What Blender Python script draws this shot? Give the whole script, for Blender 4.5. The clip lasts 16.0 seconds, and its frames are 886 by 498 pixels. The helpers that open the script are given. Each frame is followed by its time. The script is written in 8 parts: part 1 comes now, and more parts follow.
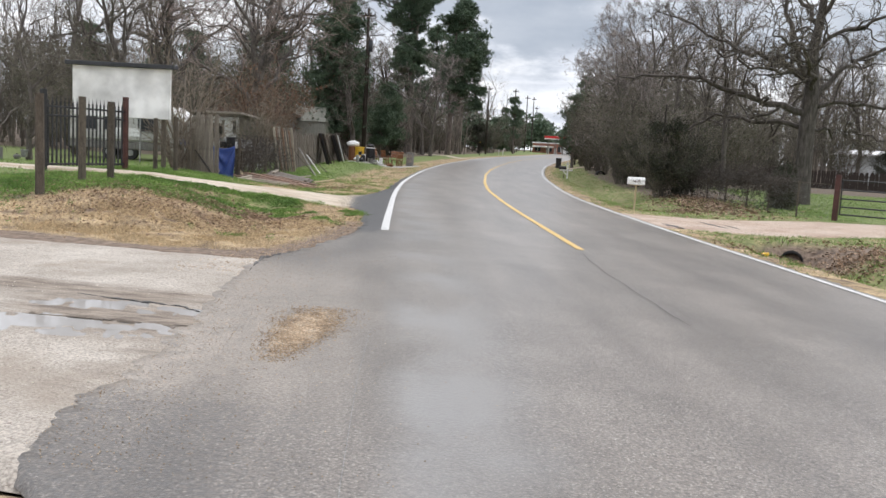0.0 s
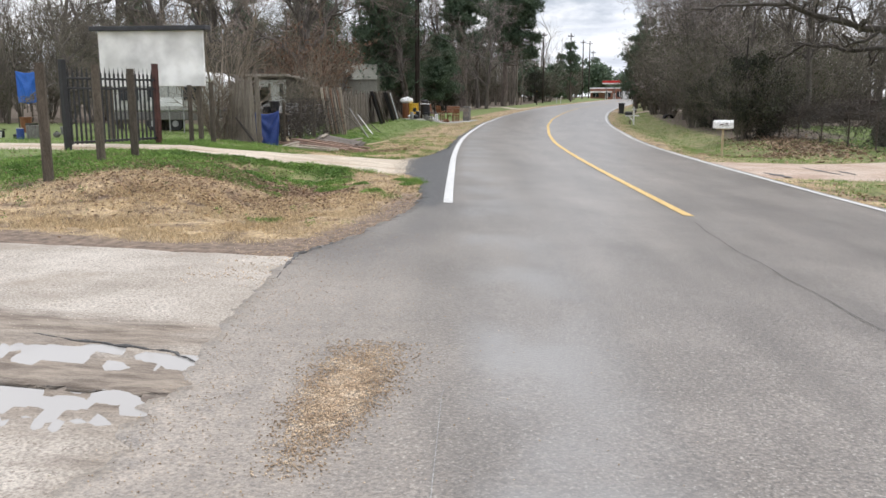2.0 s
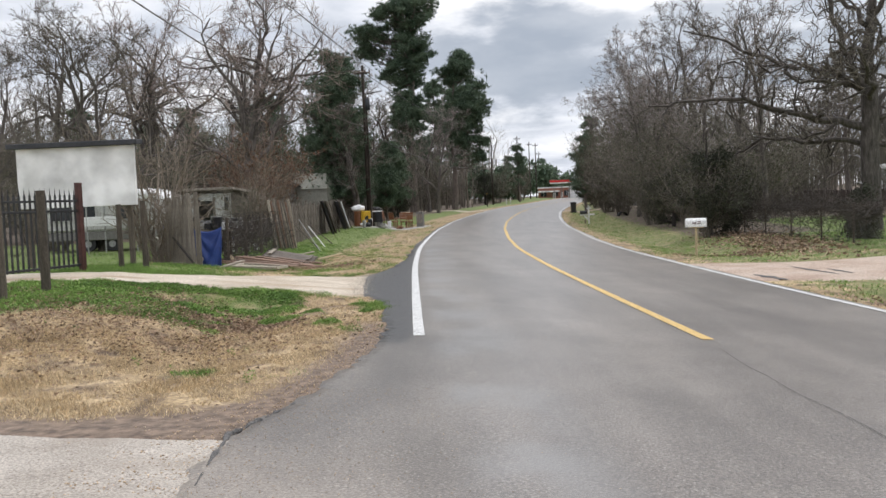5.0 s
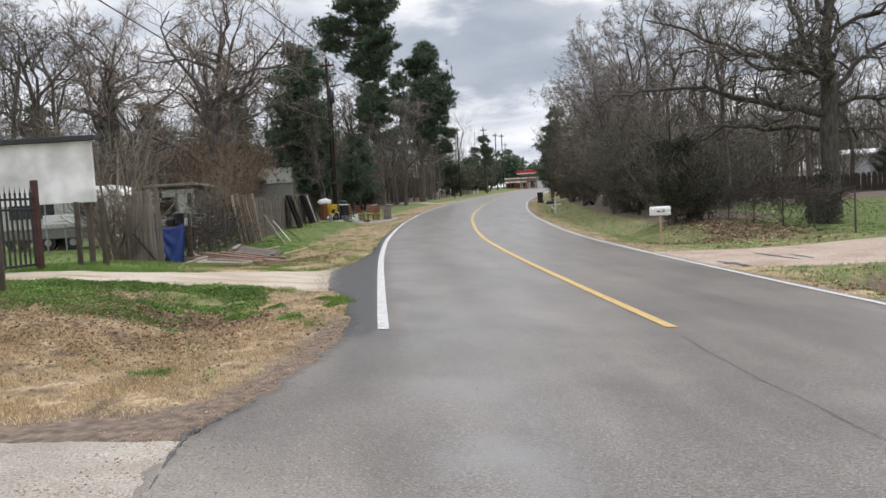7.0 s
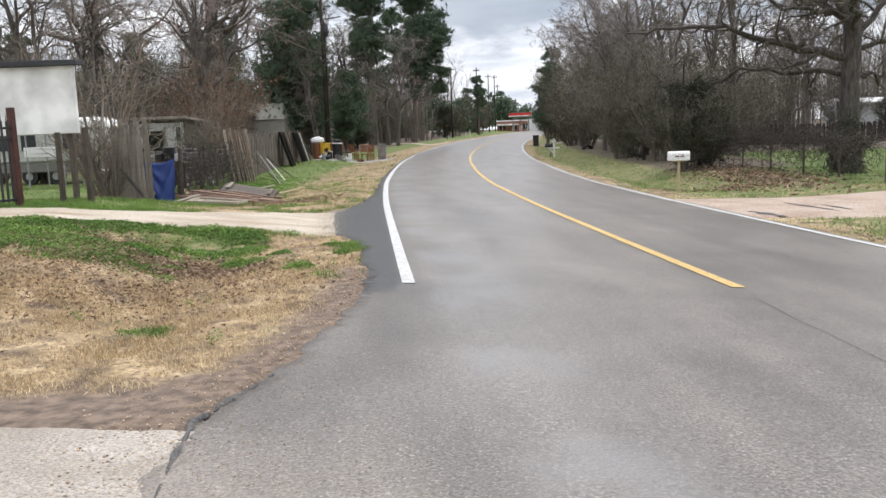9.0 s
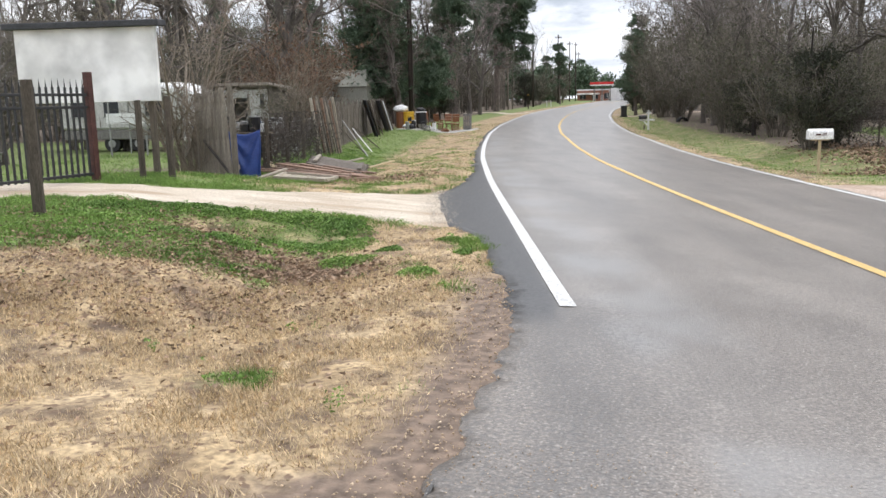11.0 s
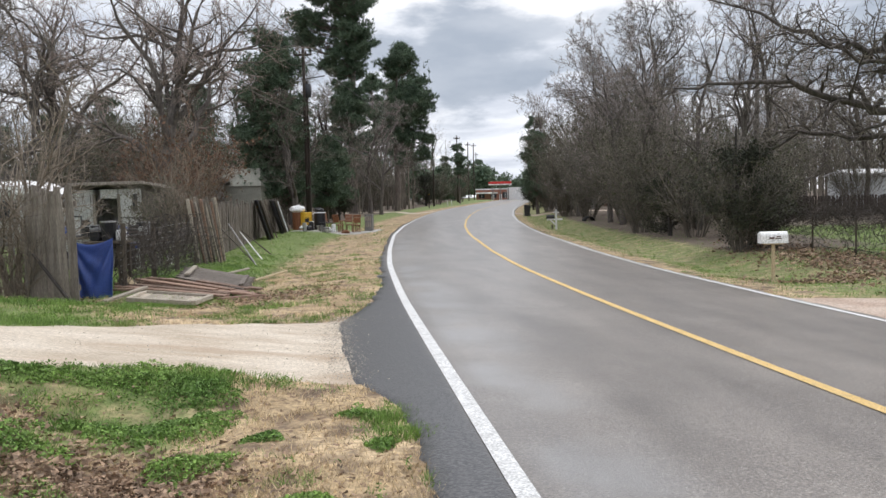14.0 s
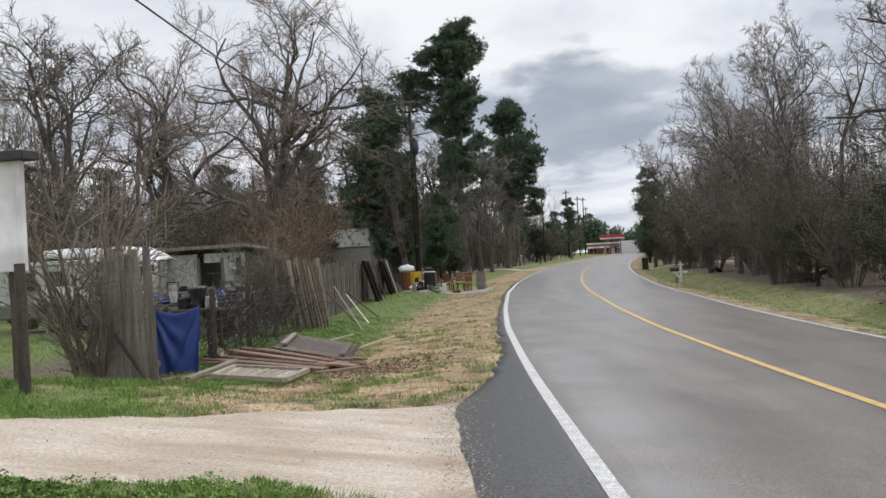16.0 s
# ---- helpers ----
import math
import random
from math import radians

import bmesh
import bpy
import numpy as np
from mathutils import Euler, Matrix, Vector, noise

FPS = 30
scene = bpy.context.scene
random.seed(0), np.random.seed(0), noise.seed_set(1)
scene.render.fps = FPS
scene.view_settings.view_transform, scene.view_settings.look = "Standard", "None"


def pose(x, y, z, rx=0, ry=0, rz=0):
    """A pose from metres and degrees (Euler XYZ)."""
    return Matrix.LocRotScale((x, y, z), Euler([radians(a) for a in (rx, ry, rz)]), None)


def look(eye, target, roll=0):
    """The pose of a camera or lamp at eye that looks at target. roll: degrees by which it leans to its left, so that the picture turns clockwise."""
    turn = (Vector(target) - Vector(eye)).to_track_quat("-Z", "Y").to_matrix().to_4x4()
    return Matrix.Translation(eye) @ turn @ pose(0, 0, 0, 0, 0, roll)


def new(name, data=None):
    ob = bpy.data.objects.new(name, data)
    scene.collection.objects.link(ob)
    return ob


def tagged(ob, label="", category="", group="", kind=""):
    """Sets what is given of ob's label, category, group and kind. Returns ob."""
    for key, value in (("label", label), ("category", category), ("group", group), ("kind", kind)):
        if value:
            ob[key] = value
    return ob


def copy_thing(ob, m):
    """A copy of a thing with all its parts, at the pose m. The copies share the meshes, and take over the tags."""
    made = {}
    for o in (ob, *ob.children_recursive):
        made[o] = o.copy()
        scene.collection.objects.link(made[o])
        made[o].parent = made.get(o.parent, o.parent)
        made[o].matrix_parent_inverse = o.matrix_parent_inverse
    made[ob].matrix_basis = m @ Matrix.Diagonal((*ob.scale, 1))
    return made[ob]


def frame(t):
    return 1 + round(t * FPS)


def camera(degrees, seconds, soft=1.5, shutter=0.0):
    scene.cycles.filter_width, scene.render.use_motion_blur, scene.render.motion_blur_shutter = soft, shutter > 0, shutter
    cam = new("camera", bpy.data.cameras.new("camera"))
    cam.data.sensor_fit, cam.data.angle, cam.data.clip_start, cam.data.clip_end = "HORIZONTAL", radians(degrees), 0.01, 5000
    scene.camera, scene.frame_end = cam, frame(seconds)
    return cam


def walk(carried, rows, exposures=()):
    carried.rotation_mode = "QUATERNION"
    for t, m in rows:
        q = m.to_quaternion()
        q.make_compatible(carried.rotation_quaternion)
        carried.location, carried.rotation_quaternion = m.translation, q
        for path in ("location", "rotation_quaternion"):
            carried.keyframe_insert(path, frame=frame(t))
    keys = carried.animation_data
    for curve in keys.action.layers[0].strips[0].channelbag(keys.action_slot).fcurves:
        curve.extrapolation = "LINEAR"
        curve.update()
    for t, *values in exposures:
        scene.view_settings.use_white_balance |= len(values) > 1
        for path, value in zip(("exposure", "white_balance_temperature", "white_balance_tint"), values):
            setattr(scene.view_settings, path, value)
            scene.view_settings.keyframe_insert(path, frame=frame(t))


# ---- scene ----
cam = camera(55.6, 16.0)
PATH = [
    (0, (1.245, 12.680, 1.436), (0.927, 14.941, 1.159), 3.2),
    (0.5, (1.152, 13.192, 1.438), (0.906, 15.456, 1.119), 2.9),
    (1, (0.994, 13.774, 1.443), (0.603, 16.008, 1.063), -0.1),
    (1.5, (0.861, 14.328, 1.431), (0.307, 16.517, 0.995), -0),
    (2, (0.698, 14.899, 1.443), (0.225, 17.114, 1.037), -0.1),
    (2.5, (0.613, 15.480, 1.447), (0.146, 17.697, 1.053), -1.1),
    (3, (0.457, 16.033, 1.477), (0.062, 18.277, 1.155), -2.1),
    (3.5, (0.315, 16.421, 1.518), (-0.072, 18.682, 1.344), -3.5),
    (3.7, (0.273, 16.576, 1.561), (-0.123, 18.835, 1.386), -3.4),
    (6, (0.106, 16.783, 1.549), (-0.199, 19.061, 1.450), -1.9),
    (6.5, (0.149, 16.796, 1.555), (-0.138, 19.075, 1.440), -2.6),
    (7, (0.178, 16.846, 1.547), (-0.087, 19.126, 1.391), -3.2),
    (7.5, (0.079, 17.005, 1.528), (-0.170, 19.281, 1.314), -3.7),
    (8, (-0.092, 17.257, 1.518), (-0.312, 19.526, 1.212), -3.7),
    (8.5, (-0.215, 17.597, 1.511), (-0.425, 19.860, 1.164), -3.4),
    (9, (-0.430, 17.980, 1.503), (-0.666, 20.246, 1.188), -2),
    (9.2, (-0.538, 18.140, 1.535), (-0.823, 20.400, 1.214), -1.1),
    (11.3, (-1.486, 20.208, 1.608), (-1.919, 22.431, 1.204), -1.4),
    (11.5, (-1.549, 20.490, 1.619), (-1.797, 22.740, 1.218), -0.9),
    (12, (-1.695, 21.023, 1.632), (-1.734, 23.315, 1.440), -1.7),
    (12.5, (-1.808, 21.585, 1.646), (-1.885, 23.883, 1.558), -1.8),
    (13, (-1.851, 22.082, 1.654), (-1.994, 24.375, 1.550), -1.1),
    (13.5, (-1.952, 22.593, 1.633), (-2.114, 24.884, 1.508), -1.3),
    (14, (-2.022, 23.092, 1.636), (-2.183, 25.383, 1.501), -1.5),
    (14.5, (-2.184, 23.584, 1.596), (-2.347, 25.876, 1.492), -1.3),
    (15, (-2.326, 24.140, 1.609), (-2.594, 26.424, 1.631), -2.4),
    (15.5, (-2.436, 24.703, 1.593), (-2.853, 26.963, 1.692), -2.2),
    (16, (-2.476, 25.256, 1.582), (-2.927, 27.511, 1.617), -3.2),
]
EXPOSURES = [(0, 0.14, 6450, 12), (2.5, 0.2, 6450, 12), (3.5, 0.18, 6450, 12), (6, -0.06, 6450, 12), (7.2, -0.06, 6450, 12), (8, 0.14, 6450, 12), (9, 0.22, 6450, 12), (11.3, 0.36, 6400, 12), (12.2, 0.2, 6400, 12), (14, 0.08, 6400, 12), (15, -0.02, 6400, 12), (16, -0.2, 6400, 12)]
walk(cam, [(t, look(eye, target, roll)) for t, eye, target, roll in PATH], EXPOSURES)

# ---- world and sun ----
SUN_EL, SUN_AZ = radians(55), radians(35)   # azimuth from +y towards +x
world = bpy.data.worlds.new("world")
scene.world = world
world.use_nodes = True
wn, wl = world.node_tree.nodes, world.node_tree.links
wn.clear()
w_out = wn.new("ShaderNodeOutputWorld")
w_sky = wn.new("ShaderNodeTexSky")
w_sky.sky_type, w_sky.sun_disc = "NISHITA", False
w_sky.sun_elevation, w_sky.sun_rotation = SUN_EL, SUN_AZ
w_bg = wn.new("ShaderNodeBackground")
w_bg.inputs["Strength"].default_value = 0.12
wl.new(w_sky.outputs[0], w_bg.inputs["Color"])
w_tc = wn.new("ShaderNodeTexCoord")
w_sep = wn.new("ShaderNodeSeparateXYZ")
wl.new(w_tc.outputs["Generated"], w_sep.inputs[0])


def w_math(op, a, b):
    n = wn.new("ShaderNodeMath")
    n.operation = op
    for i, v in enumerate((a, b)):
        if isinstance(v, (int, float)):
            n.inputs[i].default_value = v
        else:
            wl.new(v, n.inputs[i])
    return n.outputs[0]


# a flat cloud deck: the direction laid onto a plane overhead
w_z = w_math("ADD", w_math("MAXIMUM", w_sep.outputs[2], 0.0), 0.16)
w_com = wn.new("ShaderNodeCombineXYZ")
wl.new(w_math("DIVIDE", w_sep.outputs[0], w_z), w_com.inputs[0])
wl.new(w_math("DIVIDE", w_sep.outputs[1], w_z), w_com.inputs[1])
w_com.inputs[2].default_value = 3.7
w_n1 = wn.new("ShaderNodeTexNoise")
w_n1.inputs["Scale"].default_value, w_n1.inputs["Detail"].default_value = 1.5, 8.0
w_n1.inputs["Roughness"].default_value, w_n1.inputs["Distortion"].default_value = 0.55, 0.35
wl.new(w_com.outputs[0], w_n1.inputs["Vector"])
w_ramp = wn.new("ShaderNodeValToRGB")
w_ramp.color_ramp.elements[0].position, w_ramp.color_ramp.elements[0].color = 0.36, (0.62, 0.67, 0.75, 1)
w_ramp.color_ramp.elements[1].position, w_ramp.color_ramp.elements[1].color = 0.62, (1.06, 1.075, 1.09, 1)
w_mid = w_ramp.color_ramp.elements.new(0.48)
w_mid.color = (0.84, 0.88, 0.94, 1)
wl.new(w_n1.outputs["Fac"], w_ramp.inputs["Fac"])


def w_range(value, low, high, to_low=0.0, to_high=1.0):
    n = wn.new("ShaderNodeMapRange")
    n.interpolation_type = "SMOOTHSTEP"
    for i, v in enumerate((low, high, to_low, to_high)):
        n.inputs[i + 1].default_value = v
    wl.new(value, n.inputs["Value"])
    return n.outputs[0]


# a grey-blue bank of cloud all round, low over the horizon, with lumpy edges
w_map = wn.new("ShaderNodeMapping")
w_map.inputs["Scale"].default_value = (1.0, 1.0, 2.6)
w_map.inputs["Location"].default_value = (0.35, 0.0, 0.6)
wl.new(w_tc.outputs["Generated"], w_map.inputs[0])
w_n3 = wn.new("ShaderNodeTexNoise")
w_n3.inputs["Scale"].default_value, w_n3.inputs["Detail"].default_value, w_n3.inputs["Roughness"].default_value = 4.2, 7.0, 0.52
wl.new(w_map.outputs[0], w_n3.inputs["Vector"])
w_el = w_math("ADD", w_sep.outputs[2], w_math("MULTIPLY", w_math("SUBTRACT", w_n3.outputs["Fac"], 0.5), 0.34))
w_bank = w_math("MULTIPLY", w_range(w_sep.outputs[0], -0.42, -0.12), w_math("MULTIPLY", w_range(w_el, 0.215, 0.18), w_range(w_el, 0.1, 0.125)))
w_tone = wn.new("ShaderNodeMix")
w_tone.data_type = "RGBA"
wl.new(w_math("MULTIPLY", w_bank, 0.92), w_tone.inputs["Factor"])
wl.new(w_ramp.outputs[0], w_tone.inputs["A"])
w_dark = wn.new("ShaderNodeValToRGB")
w_dark.color_ramp.elements[0].position, w_dark.color_ramp.elements[0].color = 0.38, (0.39, 0.45, 0.53, 1)
w_dark.color_ramp.elements[1].position, w_dark.color_ramp.elements[1].color = 0.68, (0.7, 0.745, 0.8, 1)
w_n4 = wn.new("ShaderNodeTexNoise")
w_n4.inputs["Scale"].default_value, w_n4.inputs["Detail"].default_value = 4.5, 8.0
wl.new(w_map.outputs[0], w_n4.inputs["Vector"])
wl.new(w_n4.outputs["Fac"], w_dark.inputs["Fac"])
wl.new(w_dark.outputs[0], w_tone.inputs["B"])
w_cl = wn.new("ShaderNodeBackground")
wl.new(w_tone.outputs["Result"], w_cl.inputs["Color"])
wl.new(w_range(w_sep.outputs[2], 0.3, 0.85, 1.0, 1.45), w_cl.inputs["Strength"])
w_n2 = wn.new("ShaderNodeTexNoise")
w_n2.inputs["Scale"].default_value, w_n2.inputs["Detail"].default_value = 0.5, 5.0
wl.new(w_com.outputs[0], w_n2.inputs["Vector"])
w_cov = wn.new("ShaderNodeMapRange")
w_cov.inputs["From Min"].default_value, w_cov.inputs["From Max"].default_value = 0.30, 0.42
w_cov.inputs["To Min"].default_value, w_cov.inputs["To Max"].default_value = 0.75, 0.98
wl.new(w_n2.outputs["Fac"], w_cov.inputs["Value"])
w_mix = wn.new("ShaderNodeMixShader")
wl.new(w_cov.outputs[0], w_mix.inputs[0])
wl.new(w_bg.outputs[0], w_mix.inputs[1])
wl.new(w_cl.outputs[0], w_mix.inputs[2])
wl.new(w_mix.outputs[0], w_out.inputs[0])

sun_data = bpy.data.lights.new("sun", "SUN")
sun_data.energy, sun_data.angle, sun_data.color = 1.1, radians(18), (1.0, 0.95, 0.88)
sun = new("sun", sun_data)
sun_dir = Vector((math.sin(SUN_AZ) * math.cos(SUN_EL), math.cos(SUN_AZ) * math.cos(SUN_EL), math.sin(SUN_EL)))
sun.matrix_world = look(sun_dir * 60, (0, 0, 0))


# ---- materials ----
def mat(name, colours, scale=3.0, rough=0.8, metal=0.0, bump=0.2, fine=40.0, spot=None, stretch=None, rand=0.0, island=0.0, spec=0.5, rough_var=0.1, speck=None):
    """A procedural surface: colours over a coarse noise, a fine grain, bump, optional stains and change from piece to piece."""
    m = bpy.data.materials.new(name)
    m.use_nodes = True
    nt = m.node_tree
    nodes, links = nt.nodes, nt.links
    bsdf = nodes["Principled BSDF"]
    tc = nodes.new("ShaderNodeTexCoord")
    vec = tc.outputs["Object"]
    if stretch:
        mp = nodes.new("ShaderNodeMapping")
        mp.inputs["Scale"].default_value = stretch
        links.new(vec, mp.inputs[0])
        vec = mp.outputs[0]
    big = nodes.new("ShaderNodeTexNoise")
    big.inputs["Scale"].default_value, big.inputs["Detail"].default_value, big.inputs["Roughness"].default_value = scale, 6.0, 0.6
    links.new(vec, big.inputs["Vector"])
    ramp = nodes.new("ShaderNodeValToRGB")
    els = ramp.color_ramp.elements
    n = len(colours)
    for i, c in enumerate(colours):
        pos = 0.33 + 0.34 * i / max(1, n - 1)
        e = els[i] if i < 2 else els.new(pos)
        e.position, e.color = pos, (*c, 1)
    links.new(big.outputs["Fac"], ramp.inputs["Fac"])
    col = ramp.outputs[0]
    small = nodes.new("ShaderNodeTexNoise")
    small.inputs["Scale"].default_value, small.inputs["Detail"].default_value = fine, 4.0
    links.new(vec, small.inputs["Vector"])
    rng = nodes.new("ShaderNodeMapRange")
    rng.inputs["From Min"].default_value, rng.inputs["From Max"].default_value = 0.35, 0.65
    rng.inputs["To Min"].default_value, rng.inputs["To Max"].default_value = 0.68, 1.3
    links.new(small.outputs["Fac"], rng.inputs["Value"])
    value = rng.outputs[0]

    def times(a, b):
        k = nodes.new("ShaderNodeMath")
        k.operation = "MULTIPLY"
        links.new(a, k.inputs[0])
        links.new(b, k.inputs[1])
        return k.outputs[0]

    def spread(source, amount):
        k = nodes.new("ShaderNodeMapRange")
        k.inputs["To Min"].default_value, k.inputs["To Max"].default_value = 1 - amount, 1 + amount
        links.new(source, k.inputs["Value"])
        return k.outputs[0]

    if rand:
        value = times(value, spread(nodes.new("ShaderNodeObjectInfo").outputs["Random"], rand))
    if island:
        value = times(value, spread(nodes.new("ShaderNodeNewGeometry").outputs["Random Per Island"], island))
    mul = nodes.new("ShaderNodeVectorMath")
    mul.operation = "SCALE"
    links.new(col, mul.inputs[0])
    links.new(value, mul.inputs["Scale"])
    col = mul.outputs[0]
    if spot:
        colour, size, low, high = spot
        sp = nodes.new("ShaderNodeTexNoise")
        sp.inputs["Scale"].default_value, sp.inputs["Detail"].default_value = size, 5.0
        links.new(vec, sp.inputs["Vector"])
        sr = nodes.new("ShaderNodeMapRange")
        sr.inputs["From Min"].default_value, sr.inputs["From Max"].default_value = low, high
        links.new(sp.outputs["Fac"], sr.inputs["Value"])
        mx = nodes.new("ShaderNodeMix")
        mx.data_type = "RGBA"
        links.new(sr.outputs[0], mx.inputs["Factor"])
        links.new(col, mx.inputs["A"])
        mx.inputs["B"].default_value = (*colour, 1)
        col = mx.outputs["Result"]
    if speck:
        colour, size, low, high = speck
        vo = nodes.new("ShaderNodeTexNoise")
        vo.inputs["Scale"].default_value, vo.inputs["Detail"].default_value = size, 2.0
        links.new(vec, vo.inputs["Vector"])
        vr = nodes.new("ShaderNodeMapRange")
        vr.inputs["From Min"].default_value, vr.inputs["From Max"].default_value = low, high
        links.new(vo.outputs["Fac"], vr.inputs["Value"])
        mx = nodes.new("ShaderNodeMix")
        mx.data_type = "RGBA"
        links.new(vr.outputs[0], mx.inputs["Factor"])
        links.new(col, mx.inputs["A"])
        mx.inputs["B"].default_value = (*colour, 1)
        col = mx.outputs["Result"]
    links.new(col, bsdf.inputs["Base Color"])
    rr = nodes.new("ShaderNodeMapRange")
    rr.inputs["To Min"].default_value, rr.inputs["To Max"].default_value = max(0.02, rough - rough_var), min(1, rough + rough_var)
    links.new(small.outputs["Fac"], rr.inputs["Value"])
    links.new(rr.outputs[0], bsdf.inputs["Roughness"])
    bsdf.inputs["Metallic"].default_value = metal
    bsdf.inputs["Specular IOR Level"].default_value = spec
    if bump:
        bp = nodes.new("ShaderNodeBump")
        bp.inputs["Strength"].default_value, bp.inputs["Distance"].default_value = bump, 0.02
        links.new(small.outputs["Fac"], bp.inputs["Height"])
        links.new(bp.outputs[0], bsdf.inputs["Normal"])
    return m


M_ROAD = mat("asphalt", [(0.142, 0.124, 0.107), (0.171, 0.15, 0.131), (0.204, 0.18, 0.158)], 0.9, 0.33, bump=0.25, fine=55, spec=0.7, speck=((0.34, 0.315, 0.285), 70, 0.57, 0.7))
M_APRON = mat("dark_asphalt", [(0.075, 0.073, 0.073), (0.105, 0.102, 0.1), (0.15, 0.145, 0.14)], 3.0, 0.85, bump=0.9, fine=45, speck=((0.3, 0.29, 0.27), 60, 0.62, 0.7))
M_SIDE = mat("worn_side_road", [(0.33, 0.29, 0.245), (0.43, 0.385, 0.335), (0.52, 0.475, 0.42)], 0.9, 0.75, bump=0.6, fine=60, spot=((0.28, 0.23, 0.18), 0.8, 0.56, 0.74), speck=((0.22, 0.18, 0.15), 45, 0.62, 0.7))
M_GRAVEL = mat("pale_gravel", [(0.43, 0.36, 0.275), (0.55, 0.475, 0.38), (0.66, 0.59, 0.495)], 1.2, 0.92, bump=0.35, fine=60, stretch=(0.5, 1.5, 1), spot=((0.36, 0.265, 0.18), 1.0, 0.5, 0.68), speck=((0.44, 0.37, 0.29), 90, 0.55, 0.68))
M_PINK = mat("pinkish_dirt_drive", [(0.36, 0.26, 0.2), (0.45, 0.35, 0.28), (0.5, 0.41, 0.34)], 0.8, 0.9, bump=0.6, fine=30)
M_WHITE_LINE = mat("white_line_paint", [(0.52, 0.52, 0.51), (0.66, 0.66, 0.65)], 6, 0.6, bump=0.3, fine=60, spot=((0.4, 0.39, 0.38), 9, 0.62, 0.75))
M_YELLOW_LINE = mat("yellow_line_paint", [(0.56, 0.375, 0.12), (0.66, 0.46, 0.18)], 6, 0.6, bump=0.3, fine=60, spot=((0.35, 0.27, 0.14), 9, 0.62, 0.75))
M_BARK = mat("bark", [(0.075, 0.065, 0.058), (0.125, 0.108, 0.097), (0.19, 0.168, 0.15)], 4, 0.95, bump=0.8, fine=25, stretch=(3, 3, 0.6))
M_BARK_DARK = mat("dark_bark", [(0.027, 0.023, 0.021), (0.05, 0.042, 0.038), (0.085, 0.073, 0.065)], 4, 0.95, bump=0.8, fine=25, stretch=(3, 3, 0.6))
M_BARK_PINE = mat("pine_bark", [(0.08, 0.064, 0.054), (0.14, 0.115, 0.1), (0.22, 0.185, 0.16)], 3, 0.95, bump=0.8, fine=14, stretch=(3, 3, 0.7))
M_TWIG = mat("twigs", [(0.215, 0.187, 0.17), (0.31, 0.272, 0.247)], 1, 0.95, bump=0, island=0.35)
M_TWIG_MID = mat("brown_grey_twigs", [(0.115, 0.098, 0.08), (0.18, 0.157, 0.128)], 1, 0.95, bump=0, island=0.35)
M_TWIG_DARK = mat("dark_twigs", [(0.05, 0.042, 0.036), (0.09, 0.075, 0.064)], 1, 0.95, bump=0, island=0.35)
M_TWIG_RED = mat("reddish_brown_twigs", [(0.15, 0.105, 0.076), (0.21, 0.15, 0.11)], 1, 0.95, bump=0, island=0.35)
M_BARK_OAK = mat("oak_bark", [(0.045, 0.039, 0.034), (0.085, 0.074, 0.066), (0.14, 0.123, 0.11)], 4, 0.95, bump=0.8, fine=25, stretch=(3, 3, 0.6))
M_TWIG_WARM = mat("warm_grey_twigs", [(0.235, 0.185, 0.16), (0.33, 0.27, 0.238)], 1, 0.95, bump=0, island=0.35)
M_TWIG_TAN = mat("tan_twigs", [(0.17, 0.14, 0.108), (0.25, 0.21, 0.165)], 1, 0.95, bump=0, island=0.3)
M_OLIVE = mat("olive_leaves", [(0.07, 0.075, 0.04), (0.11, 0.115, 0.06)], 1, 0.85, bump=0, island=0.4)
M_PINE = mat("pine_needles", [(0.06, 0.1, 0.062), (0.12, 0.165, 0.098)], 0.5, 0.8, bump=0, island=0.4)
M_CEDAR = mat("cedar_foliage", [(0.026, 0.03, 0.017), (0.06, 0.064, 0.036)], 0.5, 0.85, bump=0, island=0.4)
M_BROWNLEAF = mat("dead_leaves", [(0.22, 0.145, 0.095), (0.35, 0.25, 0.17)], 3, 0.9, bump=0, island=0.6)
M_RUST = mat("russet_leaves", [(0.13, 0.07, 0.042), (0.2, 0.115, 0.07)], 3, 0.9, bump=0, island=0.5)
M_GRASS_GREEN = mat("green_grass", [(0.1, 0.19, 0.035), (0.22, 0.34, 0.075)], 1, 0.75, bump=0, island=0.4)
M_GRASS_DRY = mat("dry_grass", [(0.46, 0.345, 0.2), (0.66, 0.53, 0.345)], 1, 0.85, bump=0, island=0.4)
M_WOOD_GREY = mat("weathered_wood", [(0.14, 0.12, 0.1), (0.23, 0.2, 0.17), (0.32, 0.285, 0.25)], 3, 0.9, bump=0.6, fine=30, stretch=(6, 6, 0.5), rand=0.16)
M_WOOD_OLD = mat("dark_weathered_wood", [(0.095, 0.08, 0.067), (0.165, 0.14, 0.118), (0.23, 0.2, 0.172)], 3, 0.9, bump=0.6, fine=30, stretch=(6, 6, 0.5), rand=0.25)
M_WOOD_BROWN = mat("brown_boards", [(0.19, 0.115, 0.082), (0.31, 0.21, 0.155)], 3, 0.9, bump=0.5, fine=30, stretch=(6, 0.6, 6), rand=0.35)
M_POST = mat("old_fence_post", [(0.075, 0.062, 0.048), (0.14, 0.115, 0.09)], 4, 0.95, bump=0.8, fine=30, stretch=(4, 4, 0.7), rand=0.2)
